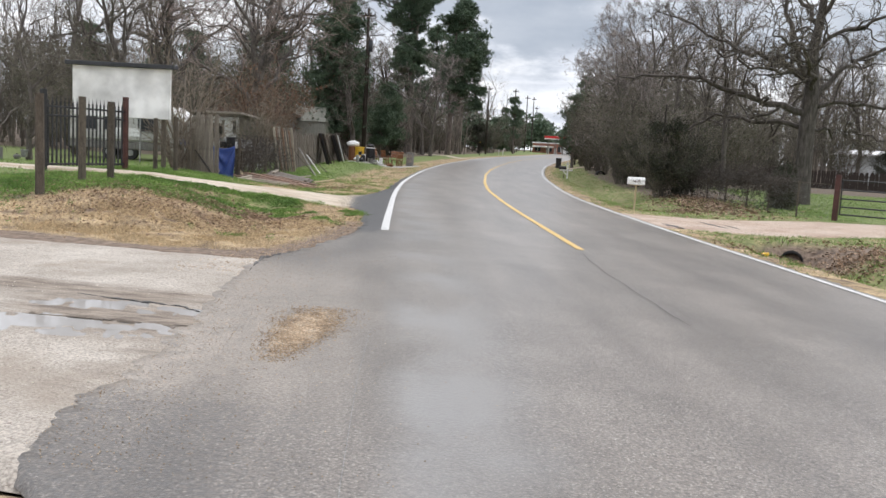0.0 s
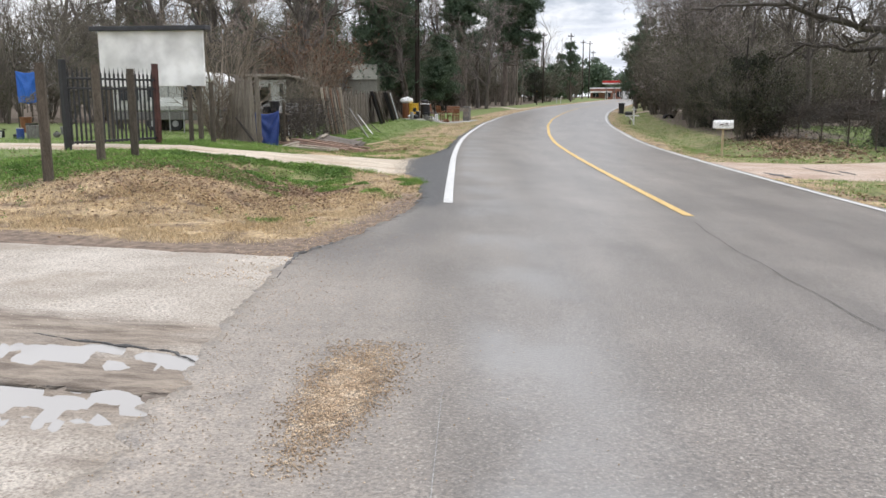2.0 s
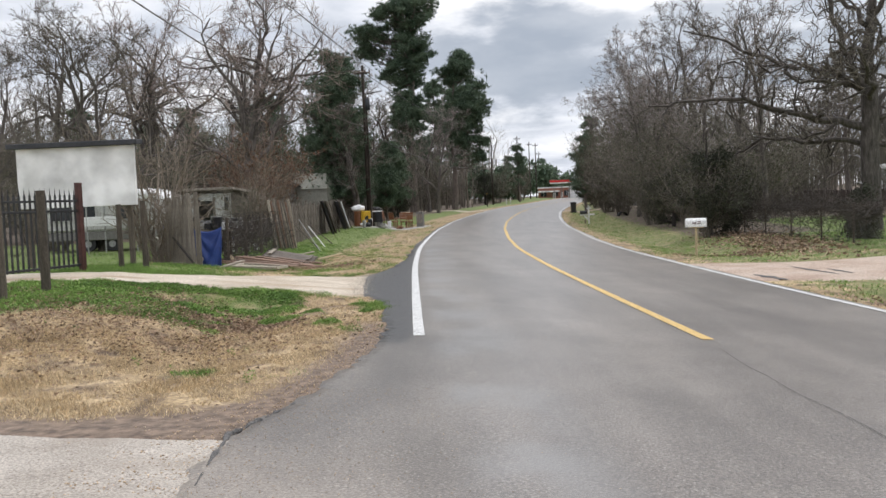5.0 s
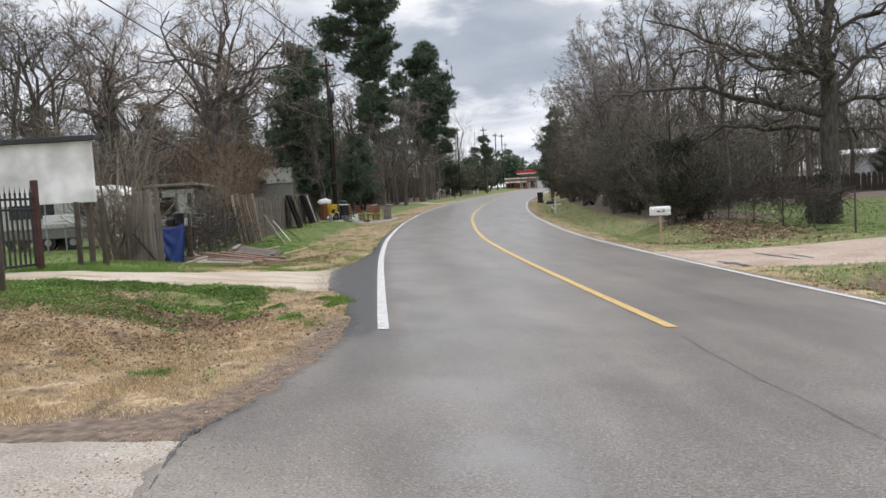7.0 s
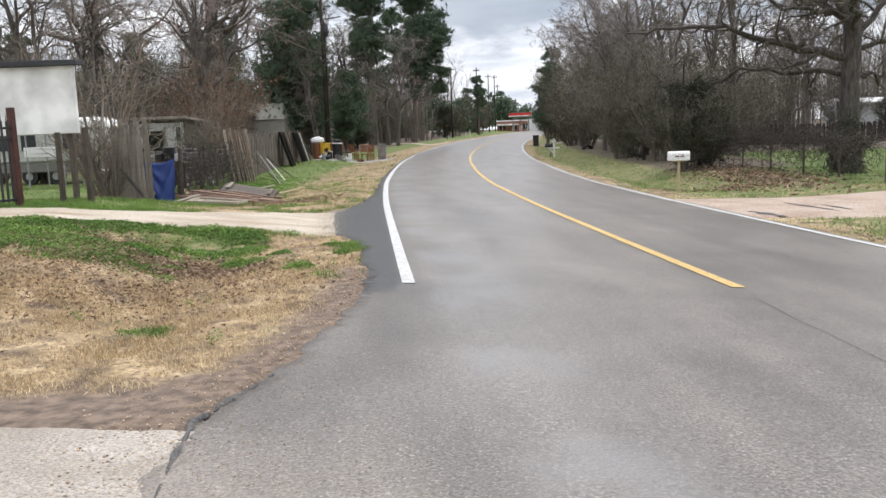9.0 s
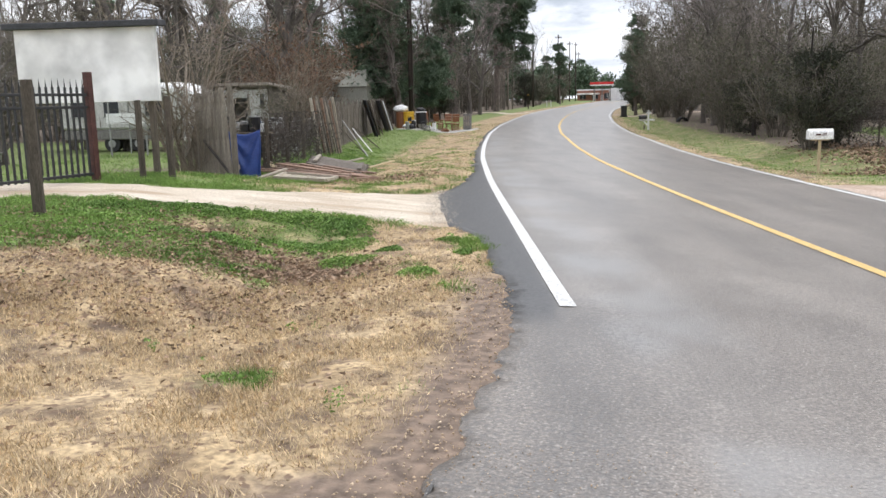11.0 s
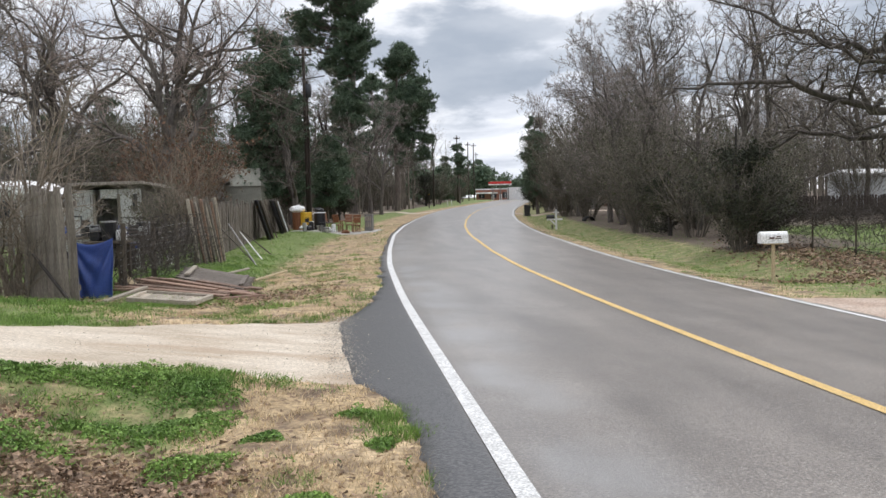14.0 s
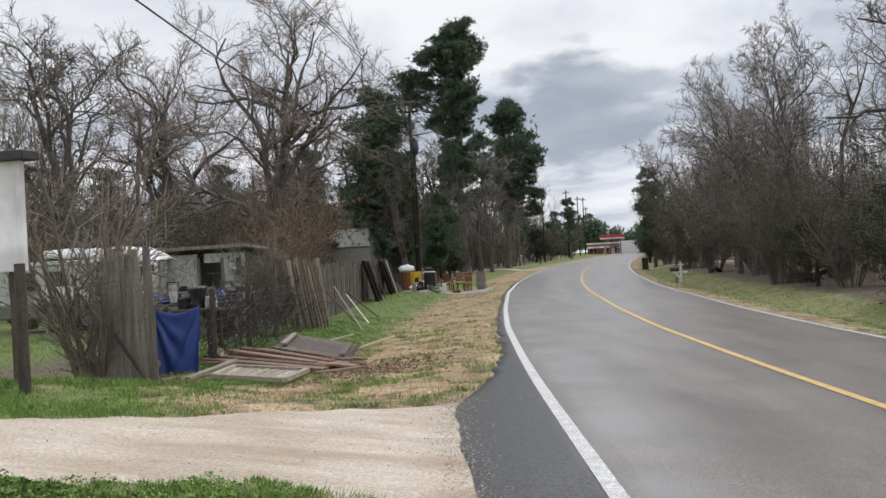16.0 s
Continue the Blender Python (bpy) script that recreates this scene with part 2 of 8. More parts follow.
M_POLE = mat("creosote_pole", [(0.03, 0.022, 0.018), (0.055, 0.042, 0.034)], 2, 0.9, bump=0.5, fine=30, stretch=(4, 4, 0.4))
M_BLACK_METAL = mat("black_painted_steel", [(0.012, 0.012, 0.014), (0.025, 0.025, 0.028)], 6, 0.5, metal=0.0, bump=0.1)
M_RED_METAL = mat("rust_red_steel", [(0.05, 0.016, 0.013), (0.085, 0.03, 0.024)], 5, 0.6, bump=0.3)
M_GALV = mat("galvanised_steel", [(0.3, 0.3, 0.3), (0.42, 0.42, 0.41)], 6, 0.5, metal=0.7, bump=0.1)
M_WHITE = mat("white_panel_paint", [(0.74, 0.74, 0.735), (0.78, 0.78, 0.775)], 0.5, 0.6, bump=0.02, fine=1.2, spot=((0.74, 0.735, 0.72), 0.8, 0.5, 0.9))
M_PALE_BOARD = mat("pale_weathered_boards", [(0.33, 0.28, 0.22), (0.46, 0.41, 0.34)], 3, 0.9, bump=0.5, fine=30, stretch=(6, 0.6, 6), rand=0.25)
M_CAP = mat("dark_cap_board", [(0.03, 0.032, 0.038), (0.06, 0.062, 0.07)], 3, 0.7)
M_TARP = mat("blue_tarpaulin", [(0.025, 0.055, 0.22), (0.04, 0.085, 0.31)], 3, 0.42, bump=0.15, fine=90)
M_TARP_BRIGHT = mat("bright_blue_tarpaulin", [(0.01, 0.1, 0.45), (0.02, 0.14, 0.55)], 3, 0.45, bump=0.15)
M_SHED = mat("grey_shed_siding", [(0.15, 0.145, 0.135), (0.26, 0.25, 0.235)], 2, 0.85, bump=0.3, fine=20, stretch=(5, 5, 0.8), spot=((0.1, 0.08, 0.07), 2, 0.55, 0.7))
M_PEELED = mat("peeling_white_siding", [(0.36, 0.355, 0.34), (0.52, 0.515, 0.5), (0.64, 0.635, 0.62)], 3, 0.85, bump=0.3, fine=20, stretch=(5, 5, 0.8), spot=((0.16, 0.14, 0.12), 3, 0.58, 0.7))
# near-black standing in for the shade inside the shed and drain pipes
M_INNER_SHADE = mat("interior_shade", [(0.01, 0.01, 0.01), (0.018, 0.016, 0.015)], 3, 0.9)
M_CANVAS = mat("greyed_canvas", [(0.26, 0.255, 0.215), (0.36, 0.355, 0.3)], 1.5, 0.85, bump=0.2)
M_MAILBOX = mat("white_mailbox_steel", [(0.7, 0.7, 0.69), (0.8, 0.8, 0.79)], 4, 0.4, bump=0.05)
M_NEWPOST = mat("pale_pine_post", [(0.42, 0.33, 0.2), (0.52, 0.43, 0.28)], 5, 0.85, bump=0.3, stretch=(5, 5, 0.6))
M_RED = mat("red_canopy_paint", [(0.55, 0.02, 0.02), (0.65, 0.035, 0.03)], 2, 0.45, bump=0)
M_GLASS = mat("dark_window_glass", [(0.02, 0.025, 0.03), (0.04, 0.045, 0.05)], 2, 0.08, bump=0, rough_var=0.03)
M_PLASTIC_BLACK = mat("black_plastic", [(0.01, 0.01, 0.012), (0.022, 0.022, 0.025)], 5, 0.45, bump=0.05)
M_PLASTIC_YELLOW = mat("yellow_plastic", [(0.62, 0.36, 0.02), (0.72, 0.45, 0.04)], 4, 0.4, bump=0.05)
M_CHAIR = mat("brown_varnished_wood", [(0.16, 0.06, 0.025), (0.26, 0.11, 0.05)], 4, 0.45, bump=0.1, stretch=(4, 4, 0.6))
M_WHITE_PLASTIC = mat("white_plastic", [(0.7, 0.7, 0.7), (0.82, 0.82, 0.82)], 4, 0.5, bump=0.1)
M_BROWN_BRICK = mat("red_brown_wall", [(0.27, 0.12, 0.085), (0.36, 0.17, 0.12)], 1, 0.85, bump=0.2)
M_HOUSE = mat("pale_siding", [(0.5, 0.52, 0.53), (0.62, 0.64, 0.65)], 1.5, 0.7, bump=0.1)
M_ROOF_WHITE = mat("white_metal_roof", [(0.68, 0.69, 0.7), (0.8, 0.8, 0.8)], 2, 0.45, bump=0.05)
M_STONE = mat("loose_stone", [(0.3, 0.215, 0.14), (0.46, 0.345, 0.235), (0.58, 0.47, 0.35)], 8, 0.9, bump=0.3, island=0.35)
M_WIRE = mat("dark_cable", [(0.015, 0.015, 0.015), (0.03, 0.03, 0.03)], 3, 0.6, bump=0)
M_CONCRETE = mat("concrete", [(0.3, 0.29, 0.27), (0.4, 0.39, 0.36)], 3, 0.9, bump=0.4)


# ---- helpers for meshes ----
def np_mesh(name, verts, faces, material, smooth=False):
    """A mesh from arrays; faces all have the same number of corners."""
    me = bpy.data.meshes.new(name)
    verts = np.ascontiguousarray(verts, dtype=np.float32).reshape(-1, 3)
    faces = np.ascontiguousarray(faces, dtype=np.int32)
    me.vertices.add(len(verts))
    me.vertices.foreach_set("co", verts.ravel())
    me.loops.add(faces.size)
    me.loops.foreach_set("vertex_index", faces.ravel())
    me.polygons.add(len(faces))
    me.polygons.foreach_set("loop_start", np.arange(len(faces), dtype=np.int32) * faces.shape[1])
    if smooth:
        me.polygons.foreach_set("use_smooth", np.ones(len(faces), dtype=bool))
    me.update(calc_edges=True)
    me.materials.append(material)
    return me


def np_part(name, verts, faces, material, parent=None, label="", smooth=False):
    ob = new(name, np_mesh(name, verts, faces, material, smooth))
    ob.parent = parent
    return tagged(ob, label)


def part(name, bm, material, parent=None, label="", smooth=False):
    me = bpy.data.meshes.new(name)
    bm.normal_update()
    bm.to_mesh(me)
    bm.free()
    if smooth:
        me.polygons.foreach_set("use_smooth", np.ones(len(me.polygons), dtype=bool))
    me.materials.append(material)
    ob = new(name, me)
    ob.parent = parent
    return tagged(ob, label)


def thing(name, m, label, category, group="", kind=""):
    ob = new(name)
    ob.matrix_world = m
    return tagged(ob, label, category, group, kind)


def box(size, at=(0, 0, 0), bevel=0.0, turn=None, bm=None):
    """A box of that size with its middle at that place."""
    own = bmesh.new()
    m = Matrix.Translation(at) @ (turn or Matrix()) @ Matrix.Diagonal((*size, 1))
    bmesh.ops.create_cube(own, size=1, matrix=m)
    if bevel:
        bmesh.ops.bevel(own, geom=own.edges[:], offset=bevel, segments=1, affect="EDGES")
    return merge(bm, own)


def merge(bm, own):
    if bm is None:
        return own
    me = bpy.data.meshes.new("tmp")
    own.to_mesh(me)
    own.free()
    bm.from_mesh(me)
    bpy.data.meshes.remove(me)
    return bm


def rod(a, b, r1, r2=None, sides=8, bm=None):
    """A round bar from a to b."""
    own = bmesh.new()
    a, b = Vector(a), Vector(b)
    turn = (b - a).to_track_quat("Z", "Y").to_matrix().to_4x4()
    m = Matrix.Translation((a + b) / 2) @ turn
    bmesh.ops.create_cone(own, cap_ends=True, segments=sides, radius1=r1, radius2=r1 if r2 is None else r2, depth=(b - a).length, matrix=m)
    return merge(bm, own)


def tubes(points, radii, sides):
    """Verts and quads of m tubes: points (m, n, 3), radii (m, n)."""
    m, n, _ = points.shape
    tan = np.gradient(points, axis=1)
    tan /= np.linalg.norm(tan, axis=-1, keepdims=True) + 1e-9
    ref = np.where(np.abs(tan[..., 2:3]) > 0.9, np.array([1.0, 0, 0]), np.array([0, 0, 1.0]))
    u = np.cross(tan, ref)
    u /= np.linalg.norm(u, axis=-1, keepdims=True) + 1e-9
    v = np.cross(tan, u)
    ang = np.arange(sides) * 2 * np.pi / sides
    ring = points[:, :, None] + radii[:, :, None, None] * (np.cos(ang)[:, None] * u[:, :, None] + np.sin(ang)[:, None] * v[:, :, None])
    base = (np.arange(m) * n * sides)[:, None, None]
    i, j = np.arange(n - 1)[:, None], np.arange(sides)[None]
    a = i * sides + j
    b = i * sides + (j + 1) % sides
    quad = np.stack([a, b, b + sides, a + sides], -1)[None] + base[..., None]
    return ring.reshape(-1, 3), quad.reshape(-1, 4)


def spikes(points, radii):
    """Fine twig ends: one slim three-sided point for each polyline."""
    a, b = points[:, 0], points[:, -1]
    d = unit(b - a)
    u = unit(np.cross(d, np.array([0.31, 0.52, 0.79])))
    w = np.cross(d, u)
    r = radii[:, :1]
    v = np.stack([a + u * r, a + (w * 0.87 - u * 0.5) * r, a - (w * 0.87 + u * 0.5) * r, b], 1)
    f = np.array([(0, 1, 3), (1, 2, 3), (2, 0, 3)])[None] + (np.arange(len(a)) * 4)[:, None, None]
    return v.reshape(-1, 3), f.reshape(-1, 3)


def joined(pieces):
    if any(f.shape[1] == 3 for v, f in pieces):
        pieces = [(v, f if f.shape[1] == 3 else np.concatenate([f[:, [0, 1, 2]], f[:, [0, 2, 3]]])) for v, f in pieces]
    vs, fs, k = [], [], 0
    for v, f in pieces:
        vs.append(v)
        fs.append(f + k)
        k += len(v)
    return np.concatenate(vs), np.concatenate(fs)


def path_tube(name, pts, r, material, parent=None, sides=6, label=""):
    pts = np.array(pts, float)
    v, f = tubes(pts[None], np.full((1, len(pts)), r), sides)
    return np_part(name, v, f, material, parent, label, smooth=True)


def unit(v):
    return v / (np.linalg.norm(v, axis=-1, keepdims=True) + 1e-9)


def branch(rng, points, radii, count, ratio, angle, steps, up, wob, start=0.25, thin=0.6, end=0.15):
    """Side branches of the given polylines: count from each, as points and radii."""
    m, n, _ = points.shape
    length = np.linalg.norm(np.diff(points, axis=1), axis=-1).sum(1)
    which = np.repeat(np.arange(m), count)
    k = len(which)
    t = start + (1 - start) * (np.tile(np.arange(count), m) + rng.random(k)) / count
    f = np.clip(t * (n - 1), 0, n - 1.001)
    i = f.astype(int)
    w = (f - i)[:, None]
    p0 = points[which, i] * (1 - w) + points[which, i + 1] * w
    r0 = radii[which, i] * (1 - w[:, 0]) + radii[which, i + 1] * w[:, 0]
    tan = unit(points[which, i + 1] - points[which, i])
    perp = unit(np.cross(tan, unit(rng.normal(size=(k, 3)))))
    a = np.radians(angle) * rng.uniform(0.7, 1.25, k)[:, None]
    d = unit(tan * np.cos(a) + perp * np.sin(a) + np.array([0, 0, up]))
    step = (length[which] * ratio * rng.uniform(0.6, 1.2, k) * (1.15 - 0.6 * t) / (steps - 1))[:, None]
    out = [p0]
    for _ in range(steps - 1):
        out.append(out[-1] + d * step)
        d = unit(d + rng.normal(size=(k, 3)) * wob + np.array([0, 0, up * 0.35]))
    r = r0 * thin
    rad = r[:, None] * np.linspace(1, end, steps)[None]
    return np.stack(out, 1), rad


def line(rng, a, d, length, steps, wob, up=0.0):
    p, d, out = np.array(a, float), unit(np.array(d, float)), []
    for _ in range(steps):
        out.append(p)
        p = p + d * length / (steps - 1)
        d = unit(d + rng.normal(size=3) * wob + np.array([0, 0, up]))
    return np.array(out)


def leaf_tris(rng, centres, size, flat=0.0):
    """One small triangle at each centre, turned at random."""
    k = len(centres)
    a = unit(rng.normal(size=(k, 3)) * np.array([1, 1, 1 - flat]))
    b = unit(np.cross(a, rng.normal(size=(k, 3))))
    s = (size * rng.uniform(0.6, 1.4, k))[:, None]
    v = np.stack([centres - a * s * 0.5 - b * s * 0.35, centres - a * s * 0.5 + b * s * 0.35, centres + a * s * 0.7], 1)
    return v.reshape(-1, 3), np.arange(3 * k).reshape(-1, 3)


# ---- the plan: road lines and ground heights ----
ROAD_Y = [-60, -20, 0, 10, 16.4, 20, 26.2, 31, 35.2, 37.6, 44, 51.05, 63.02, 74.36, 86.99, 101.77, 121.51, 144.03, 188.85, 272.92, 456.92]
LEFT_X = [22, 9, 4, 1.75, 0.35, -0.38, -1.65, -2.57, -3.37, -3.8, -4.85, -5.78, -7.14, -8.01, -8.56, -8.88, -8.82, -8.43, -5.68, 1.3, 12.8]
RIGHT_X = [29, 15.8, 10.6, 8.2, 6.75, 5.98, 4.78, 3.85, 3.1, 2.68, 1.68, 0.97, 0.12, -0.47, -0.82, -0.94, -0.61, 0.08, 2.51, 8.66, 20.16]
FINE_Y = np.arange(-60, 400.1, 0.5)


def eased(xs):
    v = np.interp(FINE_Y, ROAD_Y, xs)
    k = np.hanning(15)
    return np.convolve(np.pad(v, 7, mode="reflect", reflect_type="odd"), k / k.sum(), mode="valid")


FINE_L, FINE_R = eased(LEFT_X), eased(RIGHT_X)
EDGE_Y = [-60, 0, 12, 15, 15.6, 16, 17, 17.3, 18.9, 19.6, 21.2, 22.1, 22.7, 23.3, 24, 25.3, 26.8, 29.6, 30.7, 32.4, 34.2, 35.5, 38.8, 41.3, 46, 400]
EDGE_D = [0.4, 0.5, 0.9, 1.0, 1.3, 1.53, 1.52, 1.46, 1.42, 1.46, 1.5, 1.42, 1.25, 1.04, 0.85, 0.55, 0.45, 0.55, 0.95, 1.05, 1.1, 0.75, 0.32, 0.3, 0.25, 0.25]


def left_x(y):
    return np.interp(y, FINE_Y, FINE_L)


def right_x(y):
    return np.interp(y, FINE_Y, FINE_R)


def asphalt_left(y):
    return left_x(y) - np.interp(y, EDGE_Y, EDGE_D)


RISE_Y = [30, 46, 51.05, 57.76, 63.02, 68.22, 74.91, 86.99, 101.77, 121.51, 149.02, 188.85, 243.02, 272.92, 341.92, 456.92]
RISE_Z = [0, 0, 0, 0.015, 0.008, 0.009, 0.055, 0.112, 0.222, 0.359, 0.426, 0.713, 1.195, 1.35, 1.709, 2.307]


def rise(y):
    return np.interp(np.asarray(y, float), RISE_Y, RISE_Z)


def smooth(a, b, v):
    t = np.clip((v - a) / (b - a), 0, 1)
    return t * t * (3 - 2 * t)


def height(x, y):
    """The height of the ground sheet."""
    x, y = np.asarray(x, float), np.asarray(y, float)
    lx, rx = left_x(y), right_x(y)
    z = rise(y) - 0.03 * np.clip(x - lx, 0, rx - lx + 0.3)
    dl, dr = asphalt_left(y) - x, x - rx
    yard = 0.42 * smooth(1.3, 4.8, dl) * smooth(23, 27, y) * (1 - 0.75 * smooth(33.5, 37, y))
    even = 0.42 * np.clip((dl - 0.2) / 4.6, 0, 1)
    k = smooth(29.4, 30.3, y) * (1 - smooth(33.6, 35.2, y))
    yard = yard * (1 - k) + even * k
    ditch = -0.12 * np.exp(-((dl - 2.1) / 0.9) ** 2) * smooth(23.0, 26.0, y) * (1 - smooth(29.2, 30.6, y))
    ditch = ditch - 0.22 * np.exp(-(((x + 6.3) / 0.9) ** 2 + ((y - 29.2) / 0.4) ** 2)) - 0.1 * np.exp(-(((x + 4.7) / 0.8) ** 2 + ((y - 28.2) / 0.5) ** 2))
    ditch = ditch - 0.2 * np.exp(-(((x + 9.6) / 1.5) ** 2 + ((y - 35.7) / 0.7) ** 2))
    ditch2 = -0.16 * np.exp(-((dl - 2.6) / 1.2) ** 2) * smooth(36.0, 39.0, y)
    z = z + np.where(dl > 0, yard + ditch + ditch2, 0)
    right_ditch = -0.34 * np.exp(-(((x - 6.0) / 0.6) ** 2)) * smooth(29.4, 30.6, y) * (1 - smooth(31.0, 31.7, y)) - 0.42 * np.exp(-((dr - 2.1) / 0.8) ** 2) * (1 - smooth(31.0, 31.9, y)) - 0.22 * np.exp(-((dr - 2.2) / 1.1) ** 2) * smooth(39, 43, y)
    z = z + np.where(dr > 0, right_ditch + 0.12 * smooth(2.5, 6, dr), 0)
    return z


def ground(x, y):
    return float(height(x, y))


def grid_faces(n, m):
    i, j = np.meshgrid(np.arange(n - 1), np.arange(m - 1), indexing="ij")
    a = i * m + j
    return np.stack([a, a + m, a + m + 1, a + 1], -1).reshape(-1, 4)


# ground sheet, fine near the road and coarse far out
gx = np.unique(np.concatenate([np.arange(-16, 14, 0.25), np.arange(-60, -16, 2.0), np.arange(14, 60, 2.0), np.arange(-2400, -60, 90.0), np.arange(60, 2401, 90.0)]))
gy = np.unique(np.concatenate([np.arange(12, 50, 0.22), np.arange(50, 130, 1.0), np.arange(130, 420, 6.0), np.arange(-60, 12, 2.0), np.arange(-900, -60, 80.0), np.arange(420, 3200, 100.0)]))
GX, GY = np.meshgrid(gx, gy, indexing="ij")
GZ = height(GX, np.clip(GY, -60, 420))
lumps = np.array([noise.noise((x * 1.3, y * 1.3, 0.0)) for x, y in zip(GX.ravel(), GY.ravel())]).reshape(GX.shape)
off = np.maximum(asphalt_left(GY) - GX, GX - right_x(GY) - 0.3)
GZ = GZ + lumps * 0.035 * smooth(0.1, 0.8, off) * (1 - smooth(13.5, 14.4, GY) * (1 - smooth(22.2, 22.9, GY)) * (GX < 0))


def on_sheet(x, y, m=0.0):
    """Whether the road, the side road or one of the drives covers the place (m metres inside its edge)."""
    road = (x > asphalt_left(y) + m) & (x < right_x(y) + 0.22 - m)
    side = (y > 15.6 + m) & (y < 22.15 - m) & (x < asphalt_left(y))
    drive = (x < -2.7) & (y > np.interp(x, [-40, -10, -6.7, -5.9, -5.0, -4.2, -2.6], [29.5, 30.2, 30.1, 30.4, 30.8, 30.5, 30.3]) + m) & (y < np.interp(x, [-40, -10, -8, -6.4, -5, -4.2, -2.6], [31.8, 32.35, 32.05, 33.0, 34.1, 34.7, 34.9]) - m)
    drive2 = (x > 2.6) & (x < 18) & (y > np.interp(x, [2, 3.2, 5, 8, 18], [34.2, 33.6, 33.0, 33.2, 36]) + m) & (y < np.interp(x, [2, 3, 5, 9, 18], [37.4, 37.9, 37.6, 37.8, 41]) - m)
    return road | side | drive | drive2


covered = on_sheet(GX, GY, 0.12)
GZ = np.where(covered, height(GX, np.clip(GY, -60, 420)) - 0.1, GZ)


def patch(x, y, cx, cy, rx, ry):
    return np.exp(-(((x - cx) / rx) ** 2 + ((y - cy) / ry) ** 2))


def greenness(x, y):
    """How green the grass is, 0 (dry) to 1."""
    dl, dr = asphalt_left(y) - x, x - right_x(y)
    g = 0.66 * smooth(26.5, 27.6, y - 0.25 * np.sin(x * 1.7) + 1.3 * smooth(-5.2, -7.4, x)) * smooth(-3.9, -4.7, x) + 0.38 * smooth(-6.2, -7.6, x)
    g = g + 0.7 * patch(x, y, -3.6, 24.4, 0.38, 0.22) + 0.6 * patch(x, y, -3.25, 27.95, 0.25, 0.16) + 0.6 * patch(x, y, -2.6, 26.9, 0.22, 0.3) + 0.55 * patch(x, y, -2.75, 29.2, 0.35, 0.7) + 0.45 * patch(x, y, -2.35, 27.7, 0.2, 0.5)
    g = g - 0.9 * patch(x, y, -6.3, 29.2, 0.6, 0.25) - 0.9 * patch(x, y, -4.7, 28.3, 0.45, 0.3)
    g = np.where(y > 35, 0.62 * smooth(2.2, 3.4, dl) + 0.25, g)
    g = g - 0.5 * patch(x, y, -9.6, 36.2, 1.6, 1.3) - 0.6 * patch(x, y, -7.0, 34.0, 3.0, 1.2)
    g = np.where(dr > 0, 0.3 + 0.32 * smooth(0.4, 1.6, dr) + 0.35 * smooth(5, 8, dr), g)
    return np.clip(g, 0, 1)


def dirt(x, y):
    """Bare brown earth along the broken edge of the asphalt and in patches, with shade painted in at the culvert."""
    dl = asphalt_left(y) - x
    d = smooth(0.75, 0.1, dl) * (dl > -0.3) * smooth(20.5, 22, y) * (1 - smooth(26.0, 29.0, y))
    d = d + smooth(0.95, 0.3, np.abs(y - 22.2 - 0.12 * np.sin(x * 1.9))) * (x < -1.6) * 0.95
    # the patch at (6.05, 31.2) darkens the culvert hollow in place of shade
    d = d + 0.5 * patch(x, y, -4.55, 27.95, 0.5, 0.3) + 0.6 * patch(x, y, -6.3, 29.2, 0.6, 0.25) + 0.7 * patch(x, y, -6.3, 38.2, 0.9, 1.2) + 0.8 * patch(x, y, -9.9, 36.4, 1.2, 1.0) + 0.9 * patch(x, y, 6.1, 29.9, 1.1, 0.8) + 1.3 * patch(x, y, 6.05, 31.2, 0.75, 0.5) + 0.9 * patch(x, y, 7.2, 30.8, 0.9, 0.7)
    return np.clip(d, 0, 1)



def litter(x, y):
    """Brown leaf litter on the floor of the woods."""
    l = smooth(-13, -16, x) * smooth(54, 60, y) + smooth(-13, -18, x) * smooth(62, 72, y) * (1 - patch(x, y, -9, 84, 6, 7))
    l = l + 0.75 * patch(x, y, -12.5, 38.0, 2.6, 2.6)
    r = smooth(3.2, 4.6, x - right_x(y)) * smooth(47, 51, y) * (1 - smooth(8.5, 10.5, x) * (1 - smooth(62, 68, y)))
    return np.clip(np.where(x < 0, l, r) + 0.6 * patch(x, y, 6.5, 44, 1.2, 5), 0, 1)


green_v, dirt_shade_v, litter_v = greenness(GX, GY), dirt(GX, GY), litter(GX, GY)


